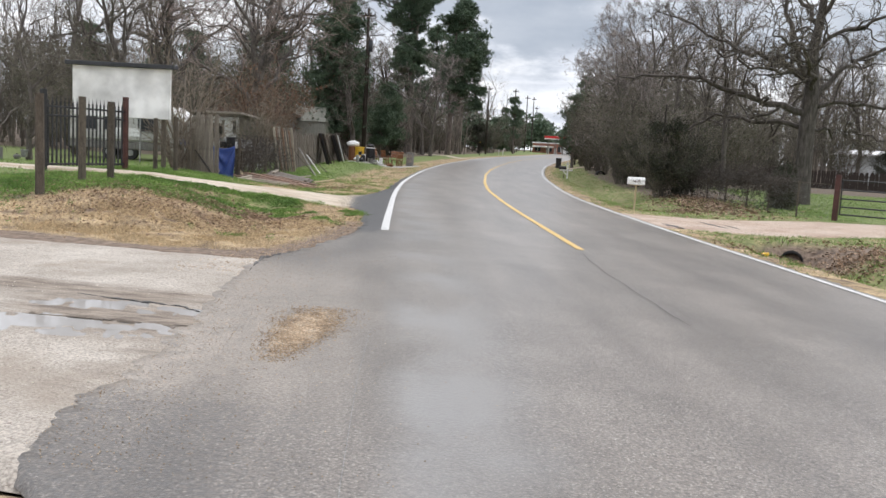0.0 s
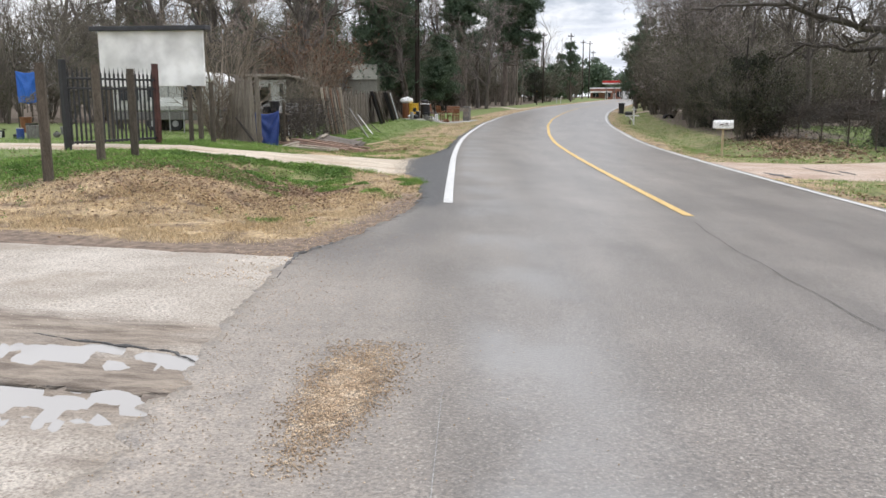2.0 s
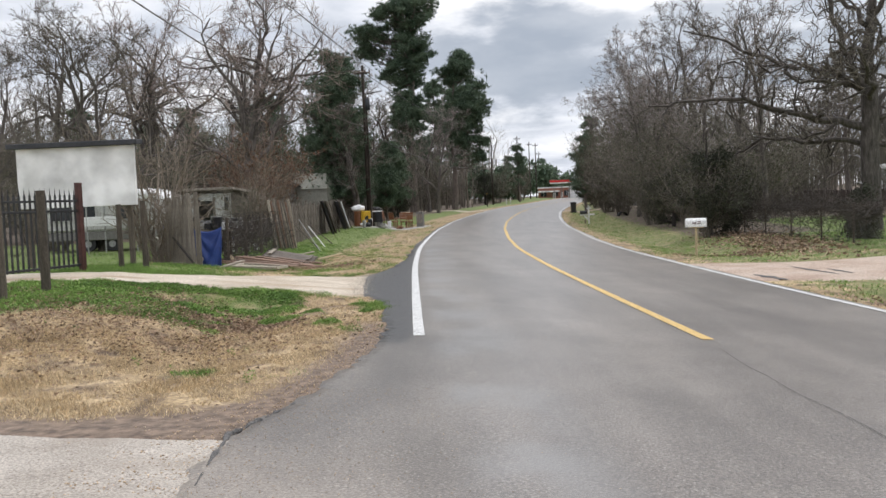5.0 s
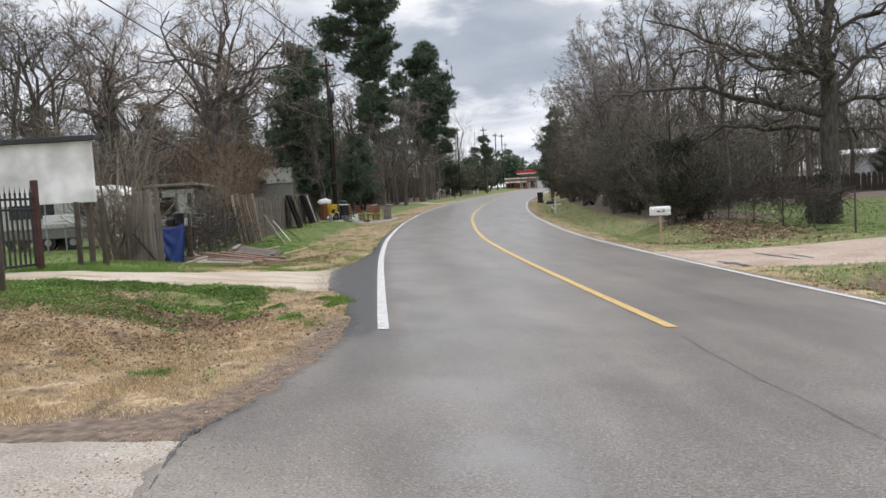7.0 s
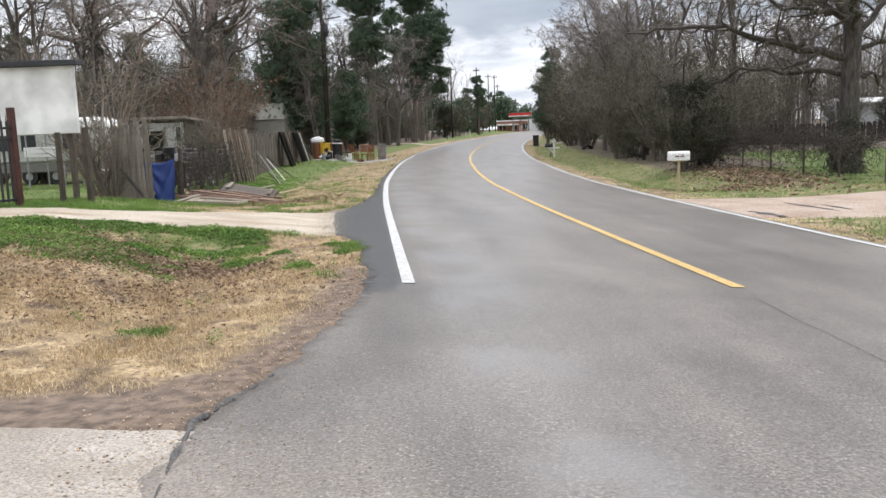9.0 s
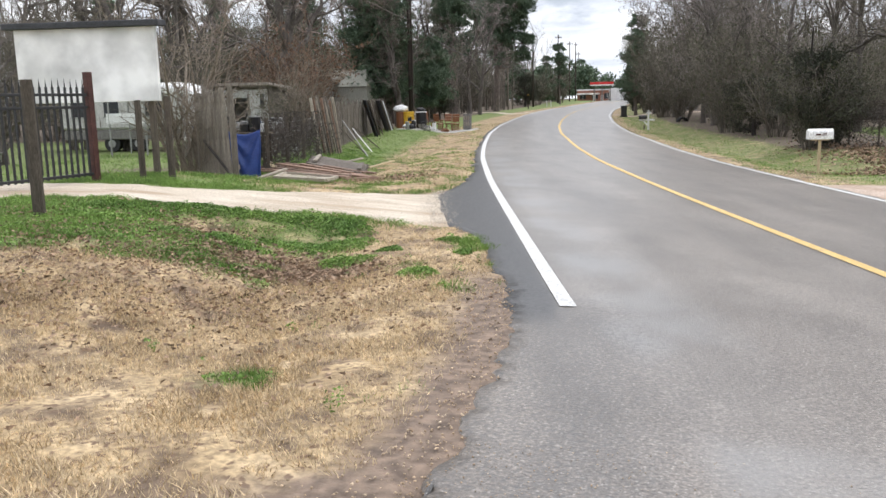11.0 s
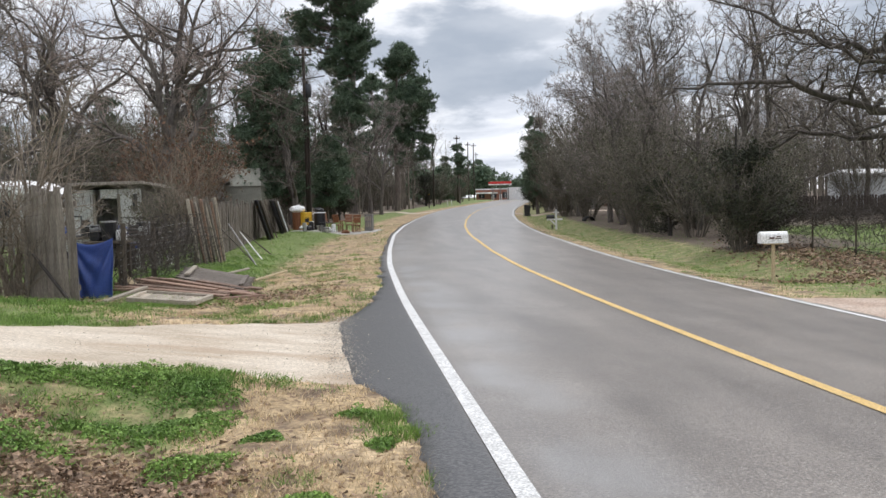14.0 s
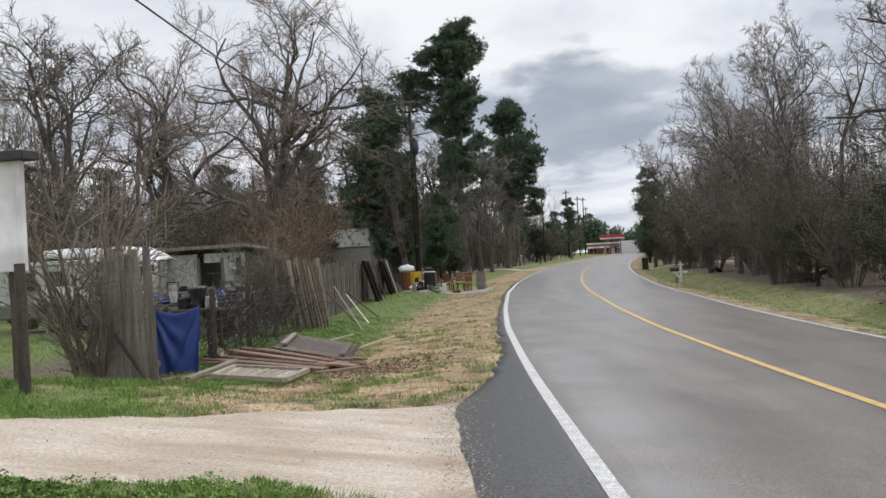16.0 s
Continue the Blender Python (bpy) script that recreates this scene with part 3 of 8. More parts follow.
def ground_material():
    m = mat("ground_soil_and_turf", [(0.3, 0.215, 0.12), (0.45, 0.335, 0.195), (0.56, 0.43, 0.27)], 1.2, 0.95, bump=0.9, fine=22, spot=((0.13, 0.09, 0.06), 2.6, 0.47, 0.64), speck=((0.17, 0.11, 0.07), 16, 0.56, 0.66))
    nodes, links = m.node_tree.nodes, m.node_tree.links
    bsdf = nodes["Principled BSDF"]
    dry = bsdf.inputs["Base Color"].links[0].from_socket
    at = nodes.new("ShaderNodeAttribute")
    at.attribute_name = "cover"
    sep = nodes.new("ShaderNodeSeparateColor")
    links.new(at.outputs["Color"], sep.inputs[0])
    geo = nodes.new("ShaderNodeTexCoord")
    n1 = nodes.new("ShaderNodeTexNoise")
    n1.inputs["Scale"].default_value, n1.inputs["Detail"].default_value = 3.5, 6
    links.new(geo.outputs["Object"], n1.inputs["Vector"])

    def blend(fac, low, high, colour_a, colour_b, src):
        add = nodes.new("ShaderNodeMath")
        add.operation = "ADD"
        links.new(src, add.inputs[0])
        links.new(n1.outputs["Fac"], add.inputs[1])
        mr = nodes.new("ShaderNodeMapRange")
        mr.inputs["From Min"].default_value, mr.inputs["From Max"].default_value = low, high
        links.new(add.outputs[0], mr.inputs["Value"])
        rp = nodes.new("ShaderNodeValToRGB")
        rp.color_ramp.elements[0].position, rp.color_ramp.elements[0].color = 0.35, (*colour_a, 1)
        rp.color_ramp.elements[1].position, rp.color_ramp.elements[1].color = 0.65, (*colour_b, 1)
        n2 = nodes.new("ShaderNodeTexNoise")
        n2.inputs["Scale"].default_value, n2.inputs["Detail"].default_value = 9, 5
        links.new(geo.outputs["Object"], n2.inputs["Vector"])
        links.new(n2.outputs["Fac"], rp.inputs["Fac"])
        mx = nodes.new("ShaderNodeMix")
        mx.data_type = "RGBA"
        links.new(mr.outputs[0], mx.inputs["Factor"])
        links.new(fac, mx.inputs["A"])
        links.new(rp.outputs[0], mx.inputs["B"])
        return mx.outputs["Result"]

    col = blend(dry, 0.85, 1.25, (0.11, 0.15, 0.042), (0.19, 0.235, 0.075), sep.outputs[0])
    col = blend(col, 0.72, 1.3, (0.115, 0.085, 0.066), (0.27, 0.2, 0.15), sep.outputs[1])
    col = blend(col, 0.75, 1.2, (0.09, 0.07, 0.05), (0.17, 0.13, 0.095), sep.outputs[2])
    links.new(col, bsdf.inputs["Base Color"])
    return m


M_GROUND = ground_material()
gr = np_part("ground", np.stack([GX, GY, GZ], -1), grid_faces(len(gx), len(gy))[:, ::-1], M_GROUND, smooth=True)
tagged(gr, "winter verge of dry and green grass with bare earth", "ground", kind="structure")
cover = gr.data.color_attributes.new("cover", "FLOAT_COLOR", "POINT")
cover.data.foreach_set("color", np.stack([green_v, dirt_shade_v, litter_v, 0 * green_v + 1], -1).astype(np.float32).ravel())


def draped(name, ys, xa, xb, columns, lift, material, label, category, kind="structure"):
    """A sheet between two edges, given row by row, that lies on the ground."""
    ys = np.asarray(ys, float)
    t = np.concatenate([[0], np.linspace(0.006, 0.994, columns - 2), [1]])
    X = xa[:, None] * (1 - t) + xb[:, None] * t
    Y = np.repeat(ys[:, None], columns, 1)
    Z = height(X, Y) + lift
    Z[:, 0] -= lift + 0.03
    Z[:, -1] -= lift + 0.03
    ob = np_part(name, np.stack([X, Y, Z], -1), grid_faces(len(ys), columns)[:, ::-1], material, smooth=True)
    return tagged(ob, label, category, kind=kind)


rng0 = np.random.default_rng(5)


def ragged(n, size, seed):
    r = np.random.default_rng(seed)
    v = r.normal(size=n)
    a = np.convolve(v, np.hanning(9) / np.hanning(9).sum(), mode="same")
    return size * (a * 1.2 + 0.22 * v)


ry = np.concatenate([np.arange(-60, 10, 1.0), np.arange(10, 15, 0.1), np.arange(15, 27, 0.045), np.arange(27, 50, 0.1), np.arange(50, 130, 0.5), np.arange(130, 330, 3.0)])
near = np.interp(ry, [8, 14, 15, 21, 23, 28.5, 30, 35, 36.5, 45, 60], [0, 1, 1.2, 1.2, 1, 1, 0.25, 0.25, 1, 1, 0.3])
road = draped("road", ry, asphalt_left(ry) + ragged(len(ry), 0.06, 1) * near, right_x(ry) + 0.22 + ragged(len(ry), 0.05, 2) * near, 60, 0.02, M_ROAD,
       "worn grey asphalt road curving away between verges", "road")


def dusty(ob, material):
    """Pale dust carried from the side road onto the asphalt, by place."""
    co = np.empty(len(ob.data.vertices) * 3, np.float32)
    ob.data.vertices.foreach_get("co", co)
    co = co.reshape(-1, 3)
    x, y = co[:, 0], co[:, 1]
    d = smooth(1.9, 0.1, x - asphalt_left(y)) * smooth(15.5, 17.5, y) * (1 - smooth(20.8, 22.2, y)) * 0.95
    d = d + 0.75 * patch(x, y, -0.75, 18.3, 0.6, 1.5) + 0.35 * smooth(0.6, 0.1, x - asphalt_left(y)) * smooth(21, 22, y) * (1 - smooth(24, 26, y))
    at = ob.data.color_attributes.new("dust", "FLOAT_COLOR", "POINT")
    k = np.clip((left_x(y) - 0.05 - x) / 0.16 + 0.5, 0, 1) * smooth(24.6, 26.6, y) * (0.75 + 0.25 * (1 - smooth(38, 45, y)))
    worn = smooth(2.2, 0.5, x - asphalt_left(y)) * smooth(20.5, 22.5, y) * (1 - smooth(26.0, 28.0, y)) + smooth(2.6, 0.6, x - asphalt_left(y)) * (1 - smooth(16.6, 17.6, y)) * smooth(8, 12, y)
    k = np.maximum(k, 0.5 * worn)
    across = (x - left_x(y)) / 10 + 0.5
    at.data.foreach_set("color", np.stack([d, k, across, d * 0 + 1], -1).astype(np.float32).ravel())
    nodes, links = material.node_tree.nodes, material.node_tree.links
    bsdf = nodes["Principled BSDF"]
    src = bsdf.inputs["Base Color"].links[0].from_socket
    a = nodes.new("ShaderNodeAttribute")
    a.attribute_name = "dust"
    n1 = nodes.new("ShaderNodeTexNoise")
    n1.inputs["Scale"].default_value, n1.inputs["Detail"].default_value = 5.0, 10.0
    n1.inputs["Roughness"].default_value = 0.85
    tc = nodes.new("ShaderNodeTexCoord")
    links.new(tc.outputs["Object"], n1.inputs["Vector"])
    mu = nodes.new("ShaderNodeMath")
    mu.operation = "MULTIPLY"
    mr = nodes.new("ShaderNodeMapRange")
    mr.inputs["From Min"].default_value, mr.inputs["From Max"].default_value = 0.3, 0.72
    links.new(n1.outputs["Fac"], mr.inputs["Value"])
    sp = nodes.new("ShaderNodeSeparateColor")
    links.new(a.outputs["Color"], sp.inputs[0])
    links.new(sp.outputs[0], mu.inputs[0])
    links.new(mr.outputs[0], mu.inputs[1])
    mx = nodes.new("ShaderNodeMix")
    mx.data_type = "RGBA"
    links.new(mu.outputs[0], mx.inputs["Factor"])
    links.new(src, mx.inputs["A"])
    mx.inputs["B"].default_value = (0.4, 0.345, 0.29, 1)
    # wear that follows the lanes: long streaks, and a worn pale strip inside the edge line with sky sheen painted in
    sx = nodes.new("ShaderNodeSeparateXYZ")
    links.new(tc.outputs["Object"], sx.inputs[0])
    cm = nodes.new("ShaderNodeCombineXYZ")
    for i, (sock, gain) in enumerate(((sp.outputs[2], 13.0), (sx.outputs[1], 0.2))):
        g = nodes.new("ShaderNodeMath")
        g.operation, g.inputs[1].default_value = "MULTIPLY", gain
        links.new(sock, g.inputs[0])
        links.new(g.outputs[0], cm.inputs[i])
    n4 = nodes.new("ShaderNodeTexNoise")
    n4.inputs["Scale"].default_value, n4.inputs["Detail"].default_value, n4.inputs["Roughness"].default_value = 1.0, 5.0, 0.55
    links.new(cm.outputs[0], n4.inputs["Vector"])
    lane = nodes.new("ShaderNodeMapRange")
    for i, v in enumerate((0.34, 0.66, 0.8, 1.24)):
        lane.inputs[i + 1].default_value = v
    links.new(n4.outputs["Fac"], lane.inputs["Value"])
    streak = nodes.new("ShaderNodeVectorMath")
    streak.operation = "SCALE"
    links.new(mx.outputs["Result"], streak.inputs[0])
    n6 = nodes.new("ShaderNodeTexNoise")
    n6.inputs["Scale"].default_value, n6.inputs["Detail"].default_value, n6.inputs["Roughness"].default_value = 46.0, 4.0, 0.75
    links.new(tc.outputs["Object"], n6.inputs["Vector"])
    grit = nodes.new("ShaderNodeMapRange")
    for i, v in enumerate((0.34, 0.66, 0.58, 1.4)):
        grit.inputs[i + 1].default_value = v
    links.new(n6.outputs["Fac"], grit.inputs["Value"])
    both = nodes.new("ShaderNodeMath")
    both.operation = "MULTIPLY"
    links.new(lane.outputs[0], both.inputs[0])
    links.new(grit.outputs[0], both.inputs[1])
    links.new(both.outputs[0], streak.inputs["Scale"])
    band = nodes.new("ShaderNodeValToRGB")
    els = band.color_ramp.elements
    els[0].position, els[0].color = 0.505, (0, 0, 0, 1)
    els[1].position, els[1].color = 0.62, (0, 0, 0, 1)
    els.new(0.53).color = (1, 1, 1, 1)
    els.new(0.57).color = (0.8, 0.8, 0.8, 1)
    links.new(sp.outputs[2], band.inputs["Fac"])
    n5 = nodes.new("ShaderNodeTexNoise")
    n5.inputs["Scale"].default_value, n5.inputs["Detail"].default_value = 0.8, 6.0
    links.new(tc.outputs["Object"], n5.inputs["Vector"])
    pr = nodes.new("ShaderNodeMapRange")
    for i, v in enumerate((0.42, 0.62, 0.1, 0.75)):
        pr.inputs[i + 1].default_value = v
    links.new(n5.outputs["Fac"], pr.inputs["Value"])
    pm = nodes.new("ShaderNodeMath")
    pm.operation = "MULTIPLY"
    links.new(band.outputs[0], pm.inputs[0])
    links.new(pr.outputs[0], pm.inputs[1])
    # sky sheen on the worn strip, mixed into the base colour
    worn_sheen = nodes.new("ShaderNodeMix")
    worn_sheen.data_type = "RGBA"
    links.new(pm.outputs[0], worn_sheen.inputs["Factor"])
    links.new(streak.outputs[0], worn_sheen.inputs["A"])
    worn_sheen.inputs["B"].default_value = (0.29, 0.285, 0.28, 1)
    n2 = nodes.new("ShaderNodeTexNoise")
    n2.inputs["Scale"].default_value, n2.inputs["Detail"].default_value = 38.0, 5.0
    links.new(tc.outputs["Object"], n2.inputs["Vector"])
    ad = nodes.new("ShaderNodeMath")
    ad.operation = "ADD"
    links.new(sp.outputs[1], ad.inputs[0])
    links.new(n2.outputs["Fac"], ad.inputs[1])
    sr = nodes.new("ShaderNodeMapRange")
    sr.inputs["From Min"].default_value, sr.inputs["From Max"].default_value = 0.85, 1.25
    links.new(ad.outputs[0], sr.inputs["Value"])
    rp = nodes.new("ShaderNodeValToRGB")
    rp.color_ramp.elements[0].position, rp.color_ramp.elements[0].color = 0.42, (0.018, 0.018, 0.02, 1)
    rp.color_ramp.elements[1].position, rp.color_ramp.elements[1].color = 0.6, (0.09, 0.087, 0.085, 1)
    links.new(n2.outputs["Fac"], rp.inputs["Fac"])
    m2 = nodes.new("ShaderNodeMix")
    m2.data_type = "RGBA"
    links.new(sr.outputs[0], m2.inputs["Factor"])
    links.new(worn_sheen.outputs["Result"], m2.inputs["A"])
    links.new(rp.outputs[0], m2.inputs["B"])
    links.new(m2.outputs["Result"], bsdf.inputs["Base Color"])


dusty(road, M_ROAD)


def stripe(name, ys, mid, width, material, label):
    ys = np.asarray(ys, float)
    slope = np.gradient(mid, ys)
    half = width / 2 * np.sqrt(1 + slope**2)
    X = np.stack([mid - half, mid + half], 1)
    Y = np.stack([ys, ys], 1)
    Z = height(X, Y) + 0.027
    ob = np_part(name, np.stack([X, Y, Z], -1), grid_faces(len(ys), 2)[:, ::-1], material)
    return tagged(ob, label, "road marking", kind="structure")


ly = np.arange(26.2, 240, 0.5)
stripe("edge_line_left", ly, left_x(ly), 0.13, M_WHITE_LINE, "white edge line painted on the asphalt")
ly2 = np.arange(-40, 240, 0.5)
stripe("edge_line_right", ly2, right_x(ly2), 0.12, M_WHITE_LINE, "thin white edge line painted on the asphalt")
ly3 = np.arange(26.2, 240, 0.5)
stripe("centre_line", ly3, (left_x(ly3) + right_x(ly3)) / 2, 0.13, M_YELLOW_LINE, "single yellow centre line painted on the asphalt")

sm = np.arange(20.5, 25.65, 0.15)
stripe("road_seam", sm, np.interp(sm, [14, 18, 22, 24, 25.6], [3.7, 2.95, 2.16, 1.78, 1.58]) + 0.012 * np.sin(sm * 5), 0.007, M_APRON, "thin dark seam along the middle of the asphalt")
sm = np.arange(15.0, 18.9, 0.1)
stripe("road_scratch", sm, np.interp(sm, [15.0, 15.9, 17.5, 18.75], [0.62, 0.42, 0.09, -0.13]), 0.0035, M_GALV, "thin pale scratch along the asphalt")

# pale side road
sy = np.arange(15.6, 22.21, 0.1)
def side_road():
    """The pale side road, with two shallow potholes worn into it."""
    t = np.concatenate([np.linspace(0, 0.86, 25), np.linspace(0.862, 1, 150)])
    xa, xb = np.full(len(sy), -60.0), asphalt_left(sy) + 0.45
    X = xa[:, None] * (1 - t) + xb[:, None] * t
    Y = np.repeat(sy[:, None], len(t), 1) + 0.08 * np.sin(X * 0.9) * np.sign(Y_MID - sy)[:, None] * -1
    Z = height(X, Y) + 0.012
    bumps = np.array([noise.fractal((x * 2.2, y * 5.0, 1.0), 0.7, 2.0, 5) for x, y in zip(X.ravel(), Y.ravel())]).reshape(X.shape)
    hole = patch(X, Y, -2.25, 18.95, 0.75, 0.17) + patch(X, Y, -2.5, 18.2, 1.15, 0.27)
    Z = Z - 0.06 * np.clip(hole * (1 + 2.6 * bumps) - 0.34, 0, 0.6) + 0.009 * bumps
    Z[0] -= 0.06
    Z[-1] -= 0.06
    Z[:, -3:] -= 0.06
    mud = np.clip(1.1 * patch(X, Y, -2.2, 18.6, 1.3, 0.75) + 1.1 * patch(X, Y, -4.2, 19.55, 3.0, 0.35) + 0.7 * patch(X, Y, -1.75, 18.6, 0.6, 0.3) + 0.6 * patch(X, Y, -1.3, 17.0, 0.5, 1.2), 0, 1)
    ob = np_part("side_road", np.stack([X, Y, Z], -1), grid_faces(len(sy), len(t))[:, ::-1], M_SIDE, smooth=True)
    at = ob.data.color_attributes.new("mud", "FLOAT_COLOR", "POINT")
    at.data.foreach_set("color", np.stack([mud, mud, mud, mud * 0 + 1], -1).astype(np.float32).ravel())
    nodes, links = M_SIDE.node_tree.nodes, M_SIDE.node_tree.links
    bsdf = nodes["Principled BSDF"]
    src = bsdf.inputs["Base Color"].links[0].from_socket
    a = nodes.new("ShaderNodeAttribute")
    a.attribute_name = "mud"
    tc = nodes.new("ShaderNodeTexCoord")
    n1 = nodes.new("ShaderNodeTexNoise")
    n1.inputs["Scale"].default_value, n1.inputs["Detail"].default_value = 4.0, 7.0
    mp = nodes.new("ShaderNodeMapping")
    mp.inputs["Scale"].default_value = (0.4, 1.6, 1)
    links.new(tc.outputs["Object"], mp.inputs[0])
    links.new(mp.outputs[0], n1.inputs["Vector"])
    ad = nodes.new("ShaderNodeMath")
    ad.operation = "ADD"
    links.new(a.outputs["Fac"], ad.inputs[0])
    links.new(n1.outputs["Fac"], ad.inputs[1])
    mr = nodes.new("ShaderNodeMapRange")
    mr.inputs["From Min"].default_value, mr.inputs["From Max"].default_value, mr.inputs["To Max"].default_value = 0.9, 1.45, 0.9
    links.new(ad.outputs[0], mr.inputs["Value"])
    mx = nodes.new("ShaderNodeMix")
    mx.data_type = "RGBA"
    links.new(mr.outputs[0], mx.inputs["Factor"])
    links.new(src, mx.inputs["A"])
    n3 = nodes.new("ShaderNodeTexNoise")
    n3.inputs["Scale"].default_value, n3.inputs["Detail"].default_value, n3.inputs["Roughness"].default_value = 6.0, 8.0, 0.75
    links.new(mp.outputs[0], n3.inputs["Vector"])
    rp = nodes.new("ShaderNodeValToRGB")
    rp.color_ramp.elements[0].position, rp.color_ramp.elements[0].color = 0.4, (0.12, 0.09, 0.068, 1)
    rp.color_ramp.elements[1].position, rp.color_ramp.elements[1].color = 0.62, (0.33, 0.275, 0.22, 1)
    links.new(n3.outputs["Fac"], rp.inputs["Fac"])
    links.new(rp.outputs[0], mx.inputs["B"])
    links.new(mx.outputs["Result"], bsdf.inputs["Base Color"])
    return tagged(ob, "pale worn side road with water-filled potholes", "road", kind="structure")


Y_MID = 18.4
side_road()

# gravel drive on the left, and dirt drive on the right
dx = np.arange(-40, -2.6, 0.1)
da, db = np.interp(dx, [-40, -10, -6.7, -5.9, -5.0, -4.2, -2.6], [29.5, 30.2, 30.1, 30.4, 30.8, 30.5, 30.3]), np.interp(dx, [-40, -10, -8, -6.4, -5, -4.2, -2.6], [31.8, 32.35, 32.05, 33.0, 34.1, 34.7, 34.9])


def draped_x(name, xs, ya, yb, rows, lift, material, label, category):
    t = np.linspace(0, 1, rows)
    Y = ya[:, None] * (1 - t) + yb[:, None] * t
    X = np.repeat(xs[:, None], rows, 1)
    Z = height(X, Y) + lift
    Z[:, 0] -= lift + 0.03
    Z[:, -1] -= lift + 0.03
    ob = np_part(name, np.stack([X, Y, Z], -1), grid_faces(len(xs), rows), material, smooth=True)
    return tagged(ob, label, category, kind="structure")


draped_x("gravel_drive", dx, da + ragged(len(dx), 0.1, 6), db + ragged(len(dx), 0.1, 7), 20, 0.01, M_GRAVEL, "pale gravel driveway crossing the verge", "driveway")
ex = np.arange(2.0, 18, 0.15)
ea, eb = np.interp(ex, [2, 3.2, 5, 8, 18], [34.2, 33.6, 33.0, 33.2, 36]), np.interp(ex, [2, 3, 5, 9, 18], [37.4, 37.9, 37.6, 37.8, 41])
keep = ex > 2.6
draped_x("dirt_drive", ex[keep], ea[keep], eb[keep], 20, 0.012, M_PINK, "pinkish dirt driveway with dark ruts", "driveway")


# ---- trees ----
def bare_tree(seed, tall, r, clear=0.3, limbs=9, subs=7, fine=7, twigs=6, lean=(0.0, 0.0), bark=M_BARK, twig=M_TWIG_MID, up=0.16, ratio=0.6, label="", name="bare_tree", angle=48, reach=0.86):
    rng = np.random.default_rng(seed)
    root = thing(name, Matrix(), label, "tree")
    axis = line(rng, (0, 0, -0.2), (lean[0], lean[1], 1), tall * reach, 9, 0.11, 0.05)[None]
    rad = (r * np.array([1.35, 1.0, 0.92, 0.84, 0.74, 0.62, 0.5, 0.35, 0.15]))[None]
    l1, r1 = branch(rng, axis, rad, limbs, ratio, angle, 9, up, 0.36, start=clear, thin=0.62, end=0.2)
    l2, r2 = branch(rng, l1, r1, subs, 0.5, 52, 6, up * 0.6, 0.4, start=0.2, thin=0.6)
    l3, r3 = branch(rng, l2, np.maximum(r2, 0.014), fine, 0.5, 50, 4, up * 0.5, 0.38, start=0.15, thin=0.6)
    l4, r4 = branch(rng, l3, np.maximum(r3, 0.01), twigs, 0.95, 42, 2, up * 0.4, 0.2, start=0.1, thin=0.8, end=0.5)
    v, f = joined([tubes(axis, rad, 8), tubes(l1, r1, 6), tubes(l2, np.maximum(r2, 0.012), 4)])
    np_part("trunk", v, f, bark, root, smooth=True)
    v, f = joined([tubes(l3, np.maximum(r3, 0.009), 3), spikes(l4, np.maximum(r4, 0.009))])
    np_part("crown", v, f, twig, root, "fine bare winter twigs")
    return root


def shrub(seed, tall, wide, stems, twig, leaf=None, leaves=0, label="", name="shrub", droop=0.1, subs=8, fine=6, thick=0.028, apart=False, leaf_size=0.09):
    rng = np.random.default_rng(seed)
    root = thing(name, Matrix(), label, "shrub")
    lines = []
    for i in range(stems):
        a = rng.uniform(0, 2 * np.pi)
        d = (math.cos(a) * wide / tall * rng.uniform(0.2, 1), math.sin(a) * wide / tall * rng.uniform(0.2, 1), 1)
        lines.append(line(rng, (math.cos(a) * 0.12 * wide, math.sin(a) * 0.12 * wide, -0.1), d, tall * rng.uniform(0.7, 1.08), 7, 0.09, -droop * 0.1))
    l1 = np.array(lines)
    r1 = np.linspace(thick, 0.008, 7)[None] * rng.uniform(0.7, 1.4, stems)[:, None]
    l2, r2 = branch(rng, l1, r1, subs, 0.4, 45, 5, 0.1, 0.24, start=0.12, thin=0.7, end=0.4)
    l3, r3 = branch(rng, l2, r2, fine, 0.65, 45, 2, 0.04, 0.26, start=0.1, thin=0.8, end=0.5)
    pieces = [tubes(l2, np.maximum(r2, 0.006), 3), spikes(l3, np.maximum(r3, 0.009))]
    if apart:
        for p, r in zip(l1, r1):
            v, f = tubes(p[None], r[None], 6)
            np_part("stem", v, f, twig, root, smooth=True)
    else:
        pieces.append(tubes(l1, r1, 4))
    v, f = joined(pieces)
    np_part("tangle", v, f, twig, root)
    if leaves:
        pts = l3.reshape(-1, 3)
        pts = pts[rng.integers(0, len(pts), leaves)] + rng.normal(size=(leaves, 3)) * 0.06
        v, f = leaf_tris(rng, pts, leaf_size)
        np_part("foliage", v, f, leaf, root)
    return root


